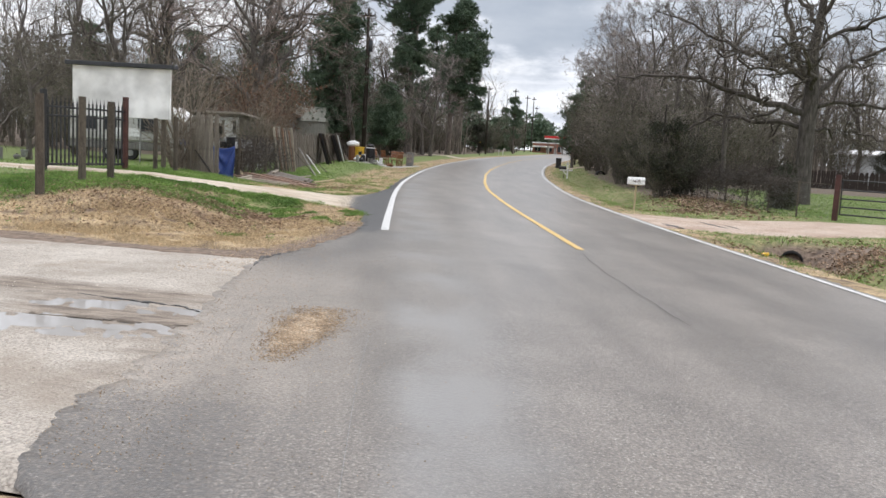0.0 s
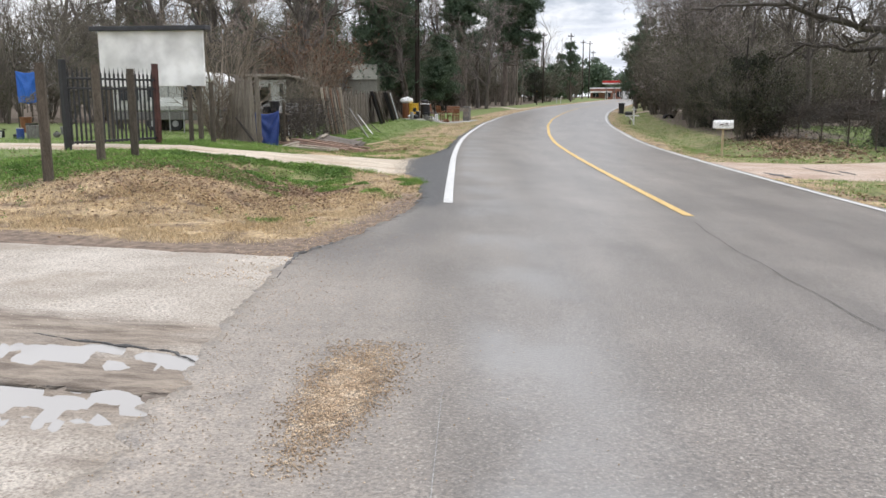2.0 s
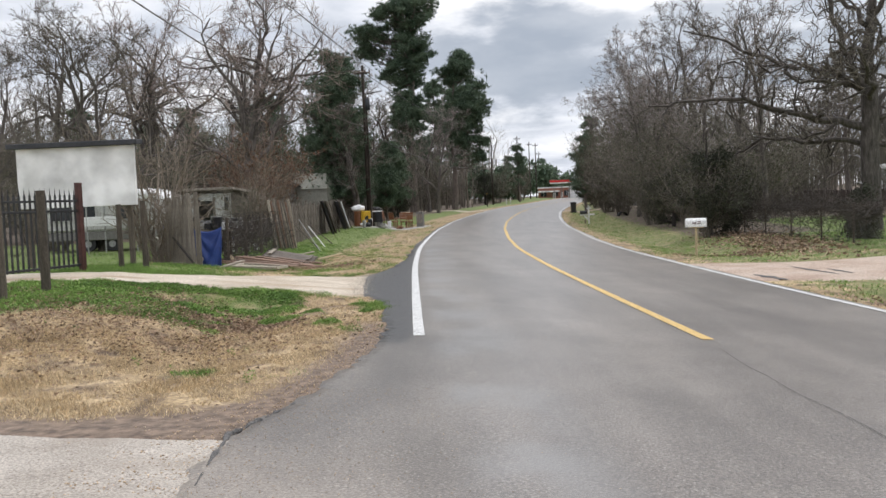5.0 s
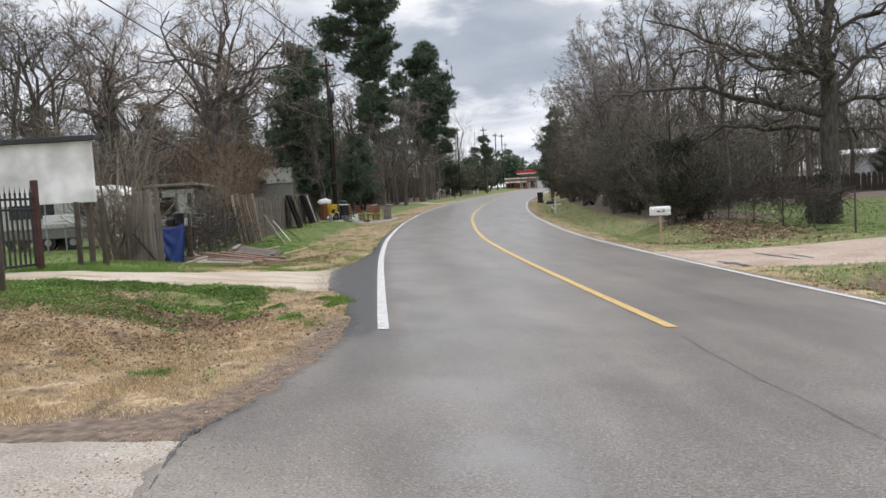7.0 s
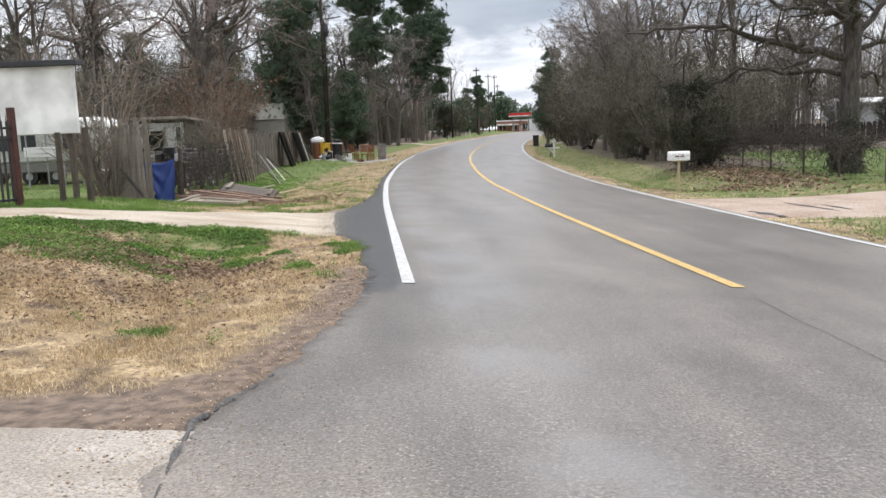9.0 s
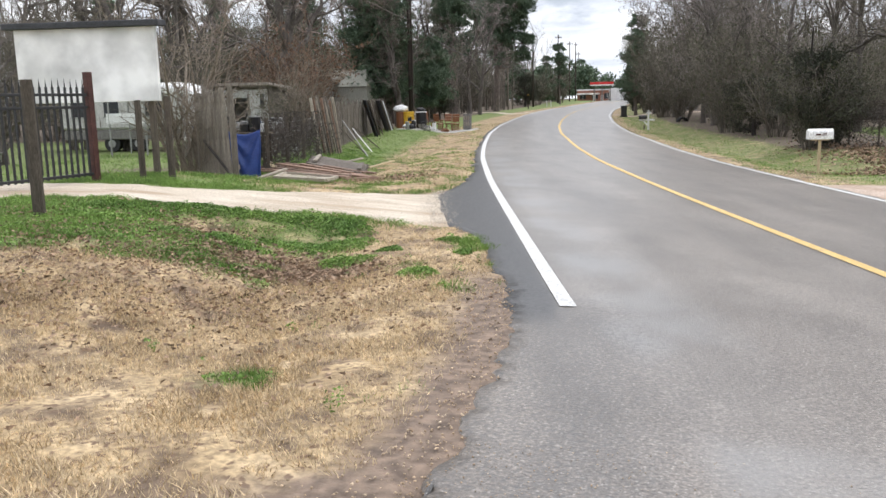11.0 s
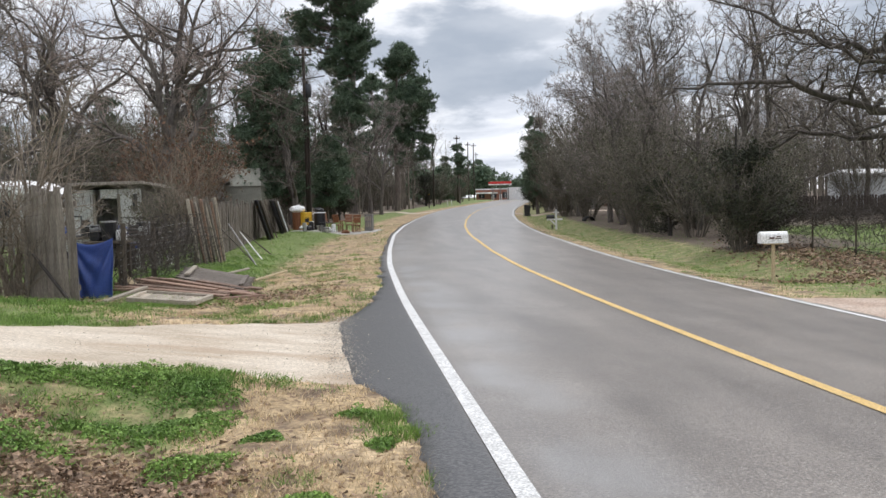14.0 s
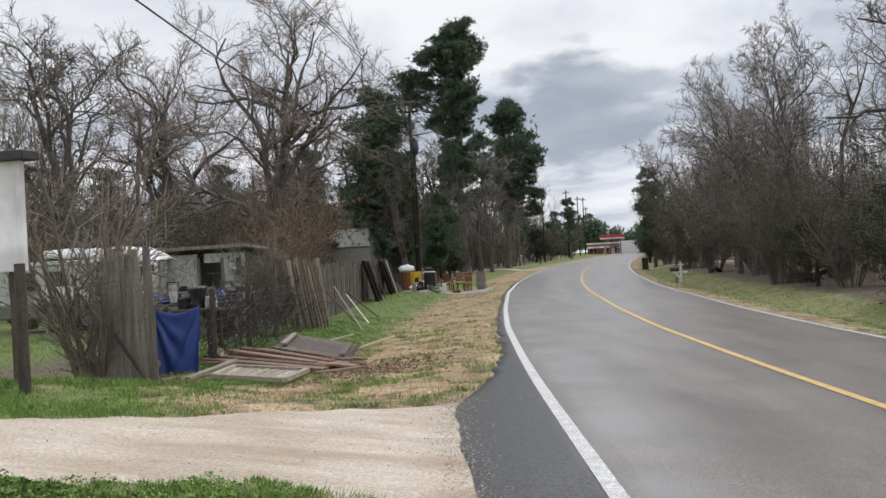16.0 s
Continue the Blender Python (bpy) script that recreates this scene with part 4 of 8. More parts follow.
def pine(seed, tall, r, lean, masses, label, tufts=34, needles=11, size=1.0):
    """A tall pine: a straight trunk and limbs that carry flattened plates of needles. Each mass of the crown is
    (offset across, height, half width, half height, number of plates)."""
    rng = np.random.default_rng(seed)
    root = thing("pine_tree", Matrix(), label, "tree")
    h = np.linspace(-0.2, tall, 12)
    axis = np.stack([lean * np.maximum(h / tall, 0) ** 1.5 + 0.12 * np.sin(h * 0.5), 0.1 * np.sin(h * 0.37 + 1), h], -1)
    rad = r * np.linspace(1.15, 0.16, 12)
    limbs, centres, spread = [], [], []
    for dx, z, rx, rz, n in masses:
        u = unit(rng.normal(size=(n, 3))) * rng.random((n, 1)) ** 0.45
        c = u * np.array([rx, rx, rz]) + np.array([dx, 0, z])
        for p in c:
            foot = max(1.0, min(p[2] - 0.3 * math.hypot(p[0] - dx * 0.3, p[1]) - 0.2, tall - 0.3))
            a = np.array([np.interp(foot, h, axis[:, 0]), np.interp(foot, h, axis[:, 1]), foot])
            t = np.linspace(0, 1, 6)[:, None]
            bend = np.array([0, 0, -0.12 * np.linalg.norm(p - a)]) * np.sin(np.pi * t) + rng.normal(0, 0.08, (6, 3)) * np.sin(np.pi * t)
            limbs.append(a * (1 - t) + p * t + bend)
        centres.append(c)
        spread.append(rng.uniform(0.45, 0.85, n) * min(1.0, 0.5 + rx * 0.25))
    l1 = np.array(limbs)
    r1 = np.linspace(0.075, 0.02, 6)[None] * rng.uniform(0.6, 1.2, len(l1))[:, None]
    l2, r2 = branch(rng, l1, r1, 5, 0.35, 45, 4, 0.1, 0.15, start=0.45, thin=0.6)
    v, f = joined([tubes(axis[None], rad[None], 10), tubes(l1, r1, 4), tubes(l2, np.maximum(r2, 0.01), 3)])
    np_part("trunk", v, f, M_BARK_PINE, root, smooth=True)
    c, w = np.concatenate(centres), np.concatenate(spread)
    tips = np.repeat(c, tufts, 0) + rng.normal(size=(tufts * len(c), 3)) * np.repeat(w, tufts)[:, None] * np.array([0.62, 0.62, 0.3])
    tips = np.concatenate([tips, l2[:, -1]])
    c = np.repeat(tips, needles, 0)
    d = unit(rng.normal(size=c.shape) + np.array([0, 0, 0.55]))
    side = unit(np.cross(d, rng.normal(size=c.shape))) * 0.03 * size
    v = np.stack([c - side, c + side, c + d * rng.uniform(0.16, 0.36, len(c))[:, None] * size], 1).reshape(-1, 3)
    np_part("crown", v, np.arange(len(v)).reshape(-1, 3), M_PINE, root, "dark green tufts of needles")
    return root


def cedar(seed, tall, wide, label, leaves=17000, name="cedar_bush"):
    """A dense, ragged evergreen that is leafy to the ground."""
    rng = np.random.default_rng(seed)
    root = thing(name, Matrix(), label, "tree")
    lines = []
    for i in range(52):
        a, h = rng.uniform(0, 2 * np.pi), rng.uniform(0.02, 0.9) * tall
        reach = wide * (1 - (h / tall) ** 1.6) * rng.uniform(0.35, 1.3) + 0.25
        lines.append(line(rng, (0, 0, h * 0.8), (math.cos(a), math.sin(a), rng.uniform(0.1, 0.7)), reach, 5, 0.12, 0.05))
    l1 = np.array(lines)
    r1 = np.repeat(np.linspace(0.035, 0.01, 5)[None], 52, 0)
    l2, r2 = branch(rng, l1, r1, 8, 0.45, 45, 4, 0.1, 0.2, start=0.2, thin=0.6)
    axis = line(rng, (0, 0, -0.1), (0, 0, 1), tall * 0.95, 6, 0.05, 0.05)[None]
    v, f = joined([tubes(axis, np.linspace(0.12, 0.02, 6)[None], 7), tubes(l1, r1, 4), tubes(l2, np.maximum(r2, 0.006), 3)])
    np_part("trunk", v, f, M_BARK_DARK, root, smooth=True)
    pts = np.concatenate([l2.reshape(-1, 3), l1[:, 1:].reshape(-1, 3)])
    pts = pts[rng.integers(0, len(pts), leaves)] + rng.normal(size=(leaves, 3)) * 0.11
    pts[:, 2] = np.maximum(pts[:, 2], 0.03)
    v, f = leaf_tris(rng, pts, 0.06)
    np_part("crown", v, f, M_CEDAR, root, "dark dull-green scale foliage")
    return root


def put(ob, x, y, turn=0.0, scale=1.0, dz=0.0):
    ob.matrix_world = Matrix.Translation((x, y, ground(x, y) + dz)) @ Matrix.Rotation(radians(turn), 4, "Z") @ Matrix.Scale(scale, 4)
    return ob


def again(ob, x, y, turn=0.0, scale=1.0, dz=0.0):
    c = copy_thing(ob, Matrix())
    return put(c, x, y, turn, scale, dz)


# the great oak beside the dirt drive: low, wide limbs
def oak():
    rng = np.random.default_rng(11)
    root = thing("oak_tree", Matrix(), "old leafless oak with dark wide-spreading limbs", "tree")
    l1, r1 = [], []

    def limb(r, *pts):
        """A crooked limb through the given places, tapering from r."""
        p = np.array(pts, float)
        t, k = np.linspace(0, 1, len(p)), np.linspace(0, 1, 16)
        q = np.stack([np.interp(k, t, p[:, i]) for i in range(3)], -1)
        q[1:-1] = 0.25 * q[:-2] + 0.5 * q[1:-1] + 0.25 * q[2:]
        kink = rng.normal(0, 0.11, q.shape) * np.minimum(1, 6 * k)[:, None]
        l1.append(q + kink)
        r1.append(np.linspace(r, max(0.02, r * 0.18), 16))

    limb(0.15, (-0.1, 0, 3.7), (-1.4, -0.2, 3.95), (-2.7, -0.5, 4.3), (-3.8, -0.8, 4.7), (-4.8, -1.0, 4.95), (-6.6, -1.2, 4.85), (-7.8, -1.3, 4.7))
    limb(0.1, (-0.1, 0.1, 3.1), (-1.2, 0.5, 3.3), (-2.5, 1.0, 3.4), (-3.8, 1.5, 3.45), (-4.7, 1.9, 2.8), (-5.7, 2.2, 2.4))
    limb(0.14, (-0.1, 0, 4.9), (-0.8, 0.3, 5.5), (-1.6, 0.6, 5.9), (-2.8, 0.9, 6.1), (-3.6, 1.0, 6.7), (-5.1, 1.2, 7.3), (-6.2, 1.3, 7.9))
    limb(0.15, (-0.1, 0, 5.0), (-0.75, -0.3, 5.7), (-1.1, -0.5, 6.7), (-1.5, -0.7, 8.0), (-2.2, -0.9, 9.5), (-3.2, -1.1, 11))
    limb(0.1, (0.1, 0, 3.9), (1.1, -0.4, 4.1), (2.2, -0.7, 4.0), (3.8, -0.9, 4.2), (5.2, -1.0, 3.9))
    limb(0.12, (0.1, 0, 4.4), (1.2, 0.5, 5.6), (2.0, 0.8, 6.2), (3.5, 1.1, 7.0), (5.0, 1.4, 7.5))
    limb(0.1, (0.0, 0, 6.2), (0.7, -0.4, 6.9), (2.1, -0.8, 7.4), (4.0, -1.1, 8.6), (5.0, -1.2, 9.4))
    limb(0.07, (0.1, 0, 3.1), (1.1, 0.6, 3.0), (2.4, 1.0, 3.1), (3.5, 1.3, 2.6))
    limb(0.11, (0.0, -0.1, 4.6), (-0.5, -1.4, 5.4), (-1.2, -2.8, 5.9), (-2.2, -4.0, 6.1), (-3.0, -5.0, 6.0))
    limb(0.11, (0.0, 0.1, 4.3), (0.4, 1.4, 5.2), (-0.4, 3.0, 5.9), (-1.2, 4.4, 6.4))
    limb(0.1, (0.0, 0.0, 7.2), (-0.6, 0.6, 8.4), (-1.8, 1.2, 9.4), (-3.4, 1.8, 10.2), (-4.6, 2.0, 10.6))
    limb(0.1, (0.1, 0.0, 7.6), (0.9, -0.8, 8.8), (1.6, -1.4, 10.2), (2.6, -1.8, 11.4))
    limb(0.08, (0.0, 0.0, 8.6), (-0.3, -0.6, 9.9), (-0.9, -1.0, 11.4), (-1.2, -1.2, 12.6))
    limb(0.08, (-0.6, 0.2, 5.3), (-1.6, -0.8, 5.2), (-3.0, -1.8, 5.5), (-4.4, -2.4, 5.9), (-5.6, -2.8, 5.8))
    axis = np.array([(0, 0, -0.6), (0.02, 0, 0.6), (0.0, 0.02, 1.8), (-0.04, 0, 3.0), (0.0, -0.03, 4.0), (-0.02, 0, 5.0), (-0.1, 0.05, 6.2), (0.06, 0, 7.4), (0.1, -0.1, 8.8), (0.3, 0, 10.4), (0.3, 0.1, 12.2)])[None]
    rad = np.array([0.44, 0.34, 0.31, 0.31, 0.3, 0.27, 0.21, 0.17, 0.13, 0.08, 0.03])[None]
    l1, r1 = np.array(l1), np.array(r1)
    l2, r2 = branch(rng, l1, r1, 17, 0.3, 55, 8, 0.12, 0.42, start=0.12, thin=0.55)
    l3, r3 = branch(rng, l2, np.maximum(r2, 0.016), 9, 0.45, 50, 5, 0.06, 0.4, start=0.1, thin=0.6)
    l4, r4 = branch(rng, l3, np.maximum(r3, 0.011), 5, 0.55, 46, 2, 0.05, 0.3, start=0.1, thin=0.75, end=0.5)
    v, f = joined([tubes(axis, rad, 14), tubes(l1, r1, 8), tubes(l2, np.maximum(r2, 0.013), 5)])
    np_part("trunk", v, f, M_BARK_OAK, root, smooth=True)
    v, f = joined([tubes(l3, np.maximum(r3, 0.01), 3), spikes(l4, np.maximum(r4, 0.01))])
    np_part("crown", v, f, M_TWIG_MID, root, "knotty dark twigs without leaves")
    return root


put(oak(), 10.85, 49.1)

WOODS = "bare trees of the wood"
kinds = [
    bare_tree(21, 12.5, 0.27, 0.24, limbs=13, subs=9, fine=8, twigs=5, up=0.26, ratio=0.66, angle=46, reach=0.78, twig=M_TWIG_WARM, label="tall leafless hardwood with wide crooked limbs"),
    bare_tree(22, 13.5, 0.2, 0.26, limbs=12, fine=8, twigs=5, up=0.3, angle=40, label="slender leafless tree with a high crown"),
    bare_tree(23, 10.5, 0.21, 0.2, limbs=12, subs=9, fine=8, twigs=5, up=0.16, ratio=0.72, angle=52, reach=0.74, label="bushy leafless tree with fine grey twigs"),
    bare_tree(24, 14.0, 0.25, 0.26, limbs=12, fine=8, twigs=5, up=0.26, bark=M_BARK_DARK, label="dark leafless tree with crooked limbs"),
    bare_tree(25, 8.0, 0.14, 0.12, limbs=12, fine=8, twigs=5, up=0.14, ratio=0.76, reach=0.72, label="low leafless tree branching near the ground", angle=52),
    bare_tree(26, 12.5, 0.2, 0.25, limbs=9, subs=6, fine=5, twigs=5, up=0.25, twig=M_TWIG, label="leafless grey tree deeper in the wood"),
    bare_tree(27, 13.0, 0.19, 0.32, limbs=9, subs=6, fine=5, twigs=5, up=0.26, twig=M_TWIG, label="leafless grey tree deeper in the wood"),
    bare_tree(28, 13.5, 0.17, 0.14, limbs=13, subs=8, fine=7, twigs=5, up=0.4, ratio=0.56, angle=34, reach=0.8, twig=M_TWIG, label="slender leafless tree with steep upright limbs"),
    bare_tree(29, 13.0, 0.15, 0.2, limbs=9, subs=6, fine=5, twigs=4, up=0.36, ratio=0.5, angle=36, reach=0.84, twig=M_TWIG, label="thin dark leafless tree with an open upright crown"),
]
for k in kinds:
    tagged(k, group=WOODS)
spots_left = [(-16.84, 58.48, 0, 1.17), (-18.71, 48.49, 2, 1.02), (-25.29, 65.13, 0, 1.19), (-14.53, 73.55, 2, 0.99), (-23.59, 79.34, 3, 1.13), (-34.58, 70.87, 1, 1.27), (-36.35, 56.38, 0, 1.07), (-30.57, 91.34, 1, 1.17), (-44.98, 79.34, 3, 1.19), (-36, 46, 3, 0.85), (-27.81, 109.23, 1, 1.28), (-41.43, 103.25, 0, 1.39), (-20.55, 121.51, 2, 1.17), (-50.72, 65.13, 1, 1.13), (-25.3, 144.03, 0, 1.22), (-36.73, 131, 3, 1.32), (-18.39, 164.3, 1, 1.07), (-18.5, 41.5, 4, 0.75), (-42.73, 48.49, 2, 0.92), (-17.52, 88.43, 1, 1.04), (-54.32, 94.28, 0, 1.36), (-30.35, 166.6, 2, 1.2), (-45.6, 154.97, 1, 1.35), (-16.2, 93.0, 3, 0.8), (-13.6, 104.0, 3, 0.85), (-15.4, 109.0, 2, 1.0)]
spots_right = [(6.01, 65.13, 7, 0.8), (8.24, 60.65, 7, 0.82), (4.8, 76.37, 7, 0.86), (8.13, 74.91, 1, 0.95), (4.2, 91.34, 7, 0.74), (6.34, 88.43, 7, 1.1), (10.17, 85.44, 1, 1.2), (3.4, 106.22, 7, 0.62), (6.2, 109.23, 7, 0.72), (9.11, 103.25, 1, 1.15), (4.27, 127.81, 2, 1.12), (8.31, 134.22, 1, 1.2), (13.34, 121.51, 0, 1.3), (25.64, 62.13, 0, 1.11), (31.1, 79.34, 1, 1.19), (23.26, 109.23, 3, 1.28), (38.99, 115.31, 0, 1.42), (31.42, 118.4, 1, 1.3), (46.24, 109.23, 2, 1.28), (36.95, 68.22, 3, 1.03), (5.77, 152.6, 4, 1.35), (11.07, 161.99, 0, 1.21), (7.54, 180.12, 2, 1.31), (28, 51.05, 2, 0.88), (48.25, 82.36, 1, 1.2), (19.15, 140.73, 2, 1.34), (5.0, 72.5, 7, 0.85), (7.3, 63.6, 8, 0.86), (10.6, 66.0, 8, 1.1), (9.6, 60.0, 8, 0.95)]
first = set()
for n, (x, y, k, s) in enumerate(spots_left + spots_right):
    if y > 96 or x < -36 or x > 26:
        k = 5 + n % 2
    turn = (n * 137.5) % 360
    if k in first:
        again(kinds[k], x, y, turn, s)
    else:
        first.add(k)
        put(kinds[k], x, y, turn, s)

put(pine(31, 26.3, 0.42, 0.9, [(0.75, 25.3, 2.2, 1.5, 26), (-0.1, 22.9, 3.9, 2.1, 62), (-4.1, 20.4, 2.4, 1.4, 26), (-4.6, 18.2, 1.8, 0.6, 12), (0.3, 17.5, 2.5, 4.0, 84),
              (-2.3, 15.6, 1.2, 0.7, 7), (-0.2, 11.0, 2.4, 3.4, 74), (0.9, 7.0, 1.5, 2.0, 10)], "tall dark green pine with a bare lower trunk", 36, 12, 1.35), -17.75, 112)
put(pine(32, 11.0, 0.22, 0.0, [(0.0, 10.5, 0.8, 0.9, 14), (0.0, 9.0, 1.6, 1.0, 30), (0.0, 7.2, 2.0, 1.2, 38), (0.1, 5.2, 2.3, 1.4, 46), (0.0, 3.0, 2.2, 1.3, 36)],
         "mid-size dark green pine leafy to low down", 36, 12, 0.95), -16.0, 74.4, 0, 1.08)
put(pine(34, 17.6, 0.34, 0.3, [(0.7, 16.7, 2.3, 1.5, 34), (2.3, 12.3, 2.3, 1.9, 40), (0.5, 9.6, 1.8, 4.8, 78), (3.3, 8.0, 0.9, 3.2, 20)],
         "tall dark pine with an umbrella-shaped top", 34, 11, 1.35), -14.0, 120)
pine_mid = put(pine(35, 10.0, 0.2, 0.2, [(0.0, 9.3, 0.9, 0.8, 10), (0.1, 7.6, 1.7, 1.0, 22), (-0.1, 5.4, 2.2, 1.4, 30), (0.0, 3.2, 2.3, 1.2, 24)], "mid-size dark pine behind the yard", 22, 8, 1.3), -29.89, 100.26, 0, 1.26)
for x, y, s in [(-36.93, 112.26, 1.35), (-24.74, 112.26, 1.16), (-47.68, 118.4, 1.43), (-40.68, 94.28, 0.99), (-58.75, 112.26, 1.41)]:
    again(pine_mid, x, y, x * 31, s)
pine_far = put(pine(33, 18.0, 0.28, 0.3, [(0.2, 16.8, 1.7, 1.3, 18), (0.6, 13.6, 2.6, 1.7, 30), (-0.6, 10.0, 2.4, 2.0, 26), (0.2, 6.0, 1.8, 1.5, 10)], "tall far pine with a ragged crown", 18, 7, 1.9), -16.78, 149.02, 0, 1.36)
again(pine_far, -22.46, 161.99, 200, 1.21)
again(pine_far, 3.68, 164.3, 70, 0.83)
again(pine_far, -10.1, 188.85, 250, 0.65)
for x, y, s in [(-18.25, 267.17, 0.71), (-14.22, 284.42, 0.69), (-9.05, 298.22, 0.71), (-25.15, 249.92, 0.69), (9.35, 286.72, 0.76), (16.25, 298.22, 0.8)]:
    again(pine_far, x, y, x * 37, s)

cedar_a = put(cedar(41, 4.2, 1.9, "dense dark cedar bush behind the mailbox"), 5.3, 49.6)
again(cedar_a, -18.69, 124.65, 30, 1.31)
again(cedar_a, -23.95, 144.03, 60, 1.62)
again(pine_mid, -23.3, 154.97, 80, 1.08)
again(pine_mid, -27.49, 150.22, 10, 1.02)
cedar_b = put(cedar(42, 1.8, 0.14, "small dark cedar growing against the wire fence", 12000), 8.75, 43.6, 0, 1.02)
again(cedar_a, 5.1, 59.2, 90, 0.82)
again(cedar_a, 7.43, 55.7, 200, 0.85)
again(cedar_a, -14.41, 161.99, 70, 1.61)
again(cedar_a, -14.71, 88.43, 160, 0.86)
young_pine = put(pine(36, 6.6, 0.13, 0.1, [(0.0, 6.2, 0.6, 0.6, 8), (0.1, 5.0, 1.3, 0.9, 20), (-0.2, 3.6, 1.6, 0.9, 24), (0.2, 2.3, 1.4, 0.7, 14)], "young green pine among the leafless brush", 30, 11, 1.0), -15.1, 88.0)
again(young_pine, -16.4, 80.0, 120, 0.85)
again(young_pine, -14.3, 82.0, 230, 0.7)
again(young_pine, -19.2, 105.0, 300, 1.2)
again(cedar_a, 2.34, 137.46, 10, 1.2)

brush = put(shrub(51, 4.6, 2.6, 26, M_TWIG_MID, M_OLIVE, 1500, label="tangled grey-brown thicket with a few olive leaves", name="thicket"), 5.44, 68.22, 0, 1.15)
tagged(brush, group="thickets")
for n, (x, y, s) in enumerate([(4.05, 82.36, 1.08), (6.85, 79.34, 1.31), (3.46, 94.28, 1.24), (4.81, 103.25, 1.39), (3.13, 115.31, 1.16), (8.96, 70.87, 1.0), (9.66, 62.13, 1), (4.37, 140.73, 1.61), (5.67, 57.07, 0.91), (-12.32, 47.48, 0.51), (4.47, 63.02, 0.95), (-19.4, 68.22, 1.15), (-20.62, 59.2, 1.09), (-21.53, 49.76, 0.92), (-27.82, 73.55, 1.28), (-30.38, 65.13, 1.13), (-18.24, 79.34, 1.07), (-32.6, 53.68, 1.05), (-22.22, 97.25, 1.25), (-18.2, 131, 1.32), (-26.74, 152.6, 1.63), (-13.55, 175.67, 1.58), (-11.03, 207.84, 1.75), (12.99, 73.55, 1.17), (17.6, 94.28, 1.49), (-14.01, 232.81, 1.89), (12.01, 232.81, 2.13), (7.07, 212.3, 1.86), (-17.0, 96.0, 1.4), (-18.5, 84.0, 1.3), (-16.5, 114.5, 1.4)]):
    again(brush, x, y, n * 71, s)
russet = put(shrub(52, 4.4, 2.5, 26, M_TWIG_RED, M_RUST, 2200, label="big russet shrub with last withered leaves", name="russet_shrub"), -14.82, 56.38, 0, 1.07)
again(russet, -17.32, 59.92, 130, 1.04)
vase = put(shrub(53, 3.9, 1.35, 15, M_TWIG_TAN, label="leafless multi-stemmed shrub fanning out over the fence", name="fan_shrub", droop=-0.2, subs=8, fine=6, thick=0.034, apart=True), -10.15, 36.5)
again(vase, -11.9, 47.6, 80, 0.75)
again(vase, -9.7, 35.95, 120, 0.5)
again(brush, 5.2, 49.1, 130, 0.62)
again(brush, 6.3, 51.0, 250, 0.7)
tall_brush = put(shrub(54, 7.2, 3.4, 22, M_TWIG_MID, M_OLIVE, 6000, label="tall tangled thicket with a few olive leaves", name="tall_thicket", subs=11, fine=8, leaf_size=0.07), 7.36, 65.13, 0, 0.9)
for n, (x, y, s) in enumerate([(5.53, 73.55, 1.05), (10.08, 69.54, 0.85), (6.97, 83.89, 1.27), (4.44, 92.81, 1.11), (8.42, 94.28, 1.43), (4.36, 109.23, 1.21), (7.43, 118.4, 1.43), (4.85, 134.22, 1.33), (5.27, 63.62, 0.78), (-23.15, 73.55, 1.17), (-21.03, 85.44, 1.09)]):
    again(tall_brush, x, y, n * 83, s)
for n, (x, y, s) in enumerate([(-34, 57, 0.8), (-40, 64, 0.9), (-47, 68, 1.0), (-31, 64, 0.8), (-38, 54, 0.7), (-25.64, 56.38, 0.86), (-19.31, 65.13, 0.85), (-24.27, 65.9, 0.91), (-32.76, 76.37, 1.18), (-29.34, 59.2, 0.87), (-37.16, 65.13, 1.02), (-23.94, 76.37, 1.06)]):
    again(tall_brush, x, y, n * 97, s)
for n, (x, y, s) in enumerate([(18.32, 83.89, 0.72), (24.01, 86.99, 0.85), (29.34, 85.44, 0.79), (35.72, 88.43, 0.86), (15.13, 80.85, 0.72)]):
    again(tall_brush, x, y, n * 61, s)
again(pine_mid, 1.9, 112, 120, 0.85)
again(cedar_a, 26.03, 82.36, 40, 0.96)
again(cedar_a, 16.68, 84.66, 140, 1.09)
again(kinds[1], 26.02, 89.88, 50, 0.98)
again(kinds[2], 20.42, 88.43, 150, 1.04)
again(kinds[1], 32.81, 83.89, 250, 0.91)

# ---- utility poles and wires ----
def utility_pole(tall, label, arm=True, can=False):
    root = thing("utility_pole", Matrix(), label, "utility pole", group="utility poles")
    part("pole", rod((0, 0, -0.3), (0, 0, tall), 0.13, 0.09, 10), M_POLE, root, smooth=True)
    if arm:
        part("crossarm", box((1.1, 0.1, 0.1), (0, -0.12, tall - 0.55), 0.01), M_POLE, root)
        for x in (-0.5, -0.2, 0.2, 0.5):
            part("insulator", rod((x, -0.12, tall - 0.49), (x, -0.12, tall - 0.3), 0.05, 0.03, 8), M_POLE, root)
    if can:
        part("transformer", rod((0.26, -0.05, tall - 3.1), (0.26, -0.05, tall - 2.3), 0.17, 0.17, 12), M_CAP, root, smooth=True)
        part("conduit", rod((0.17, -0.06, -0.2), (0.17, -0.06, tall - 2.1), 0.06, 0.06, 8), M_POLE, root)
        part("bracket", rod((0, 0, tall - 2.0), (1.3, -0.1, tall - 1.85), 0.035, 0.03, 6), M_POLE, root)
    return root


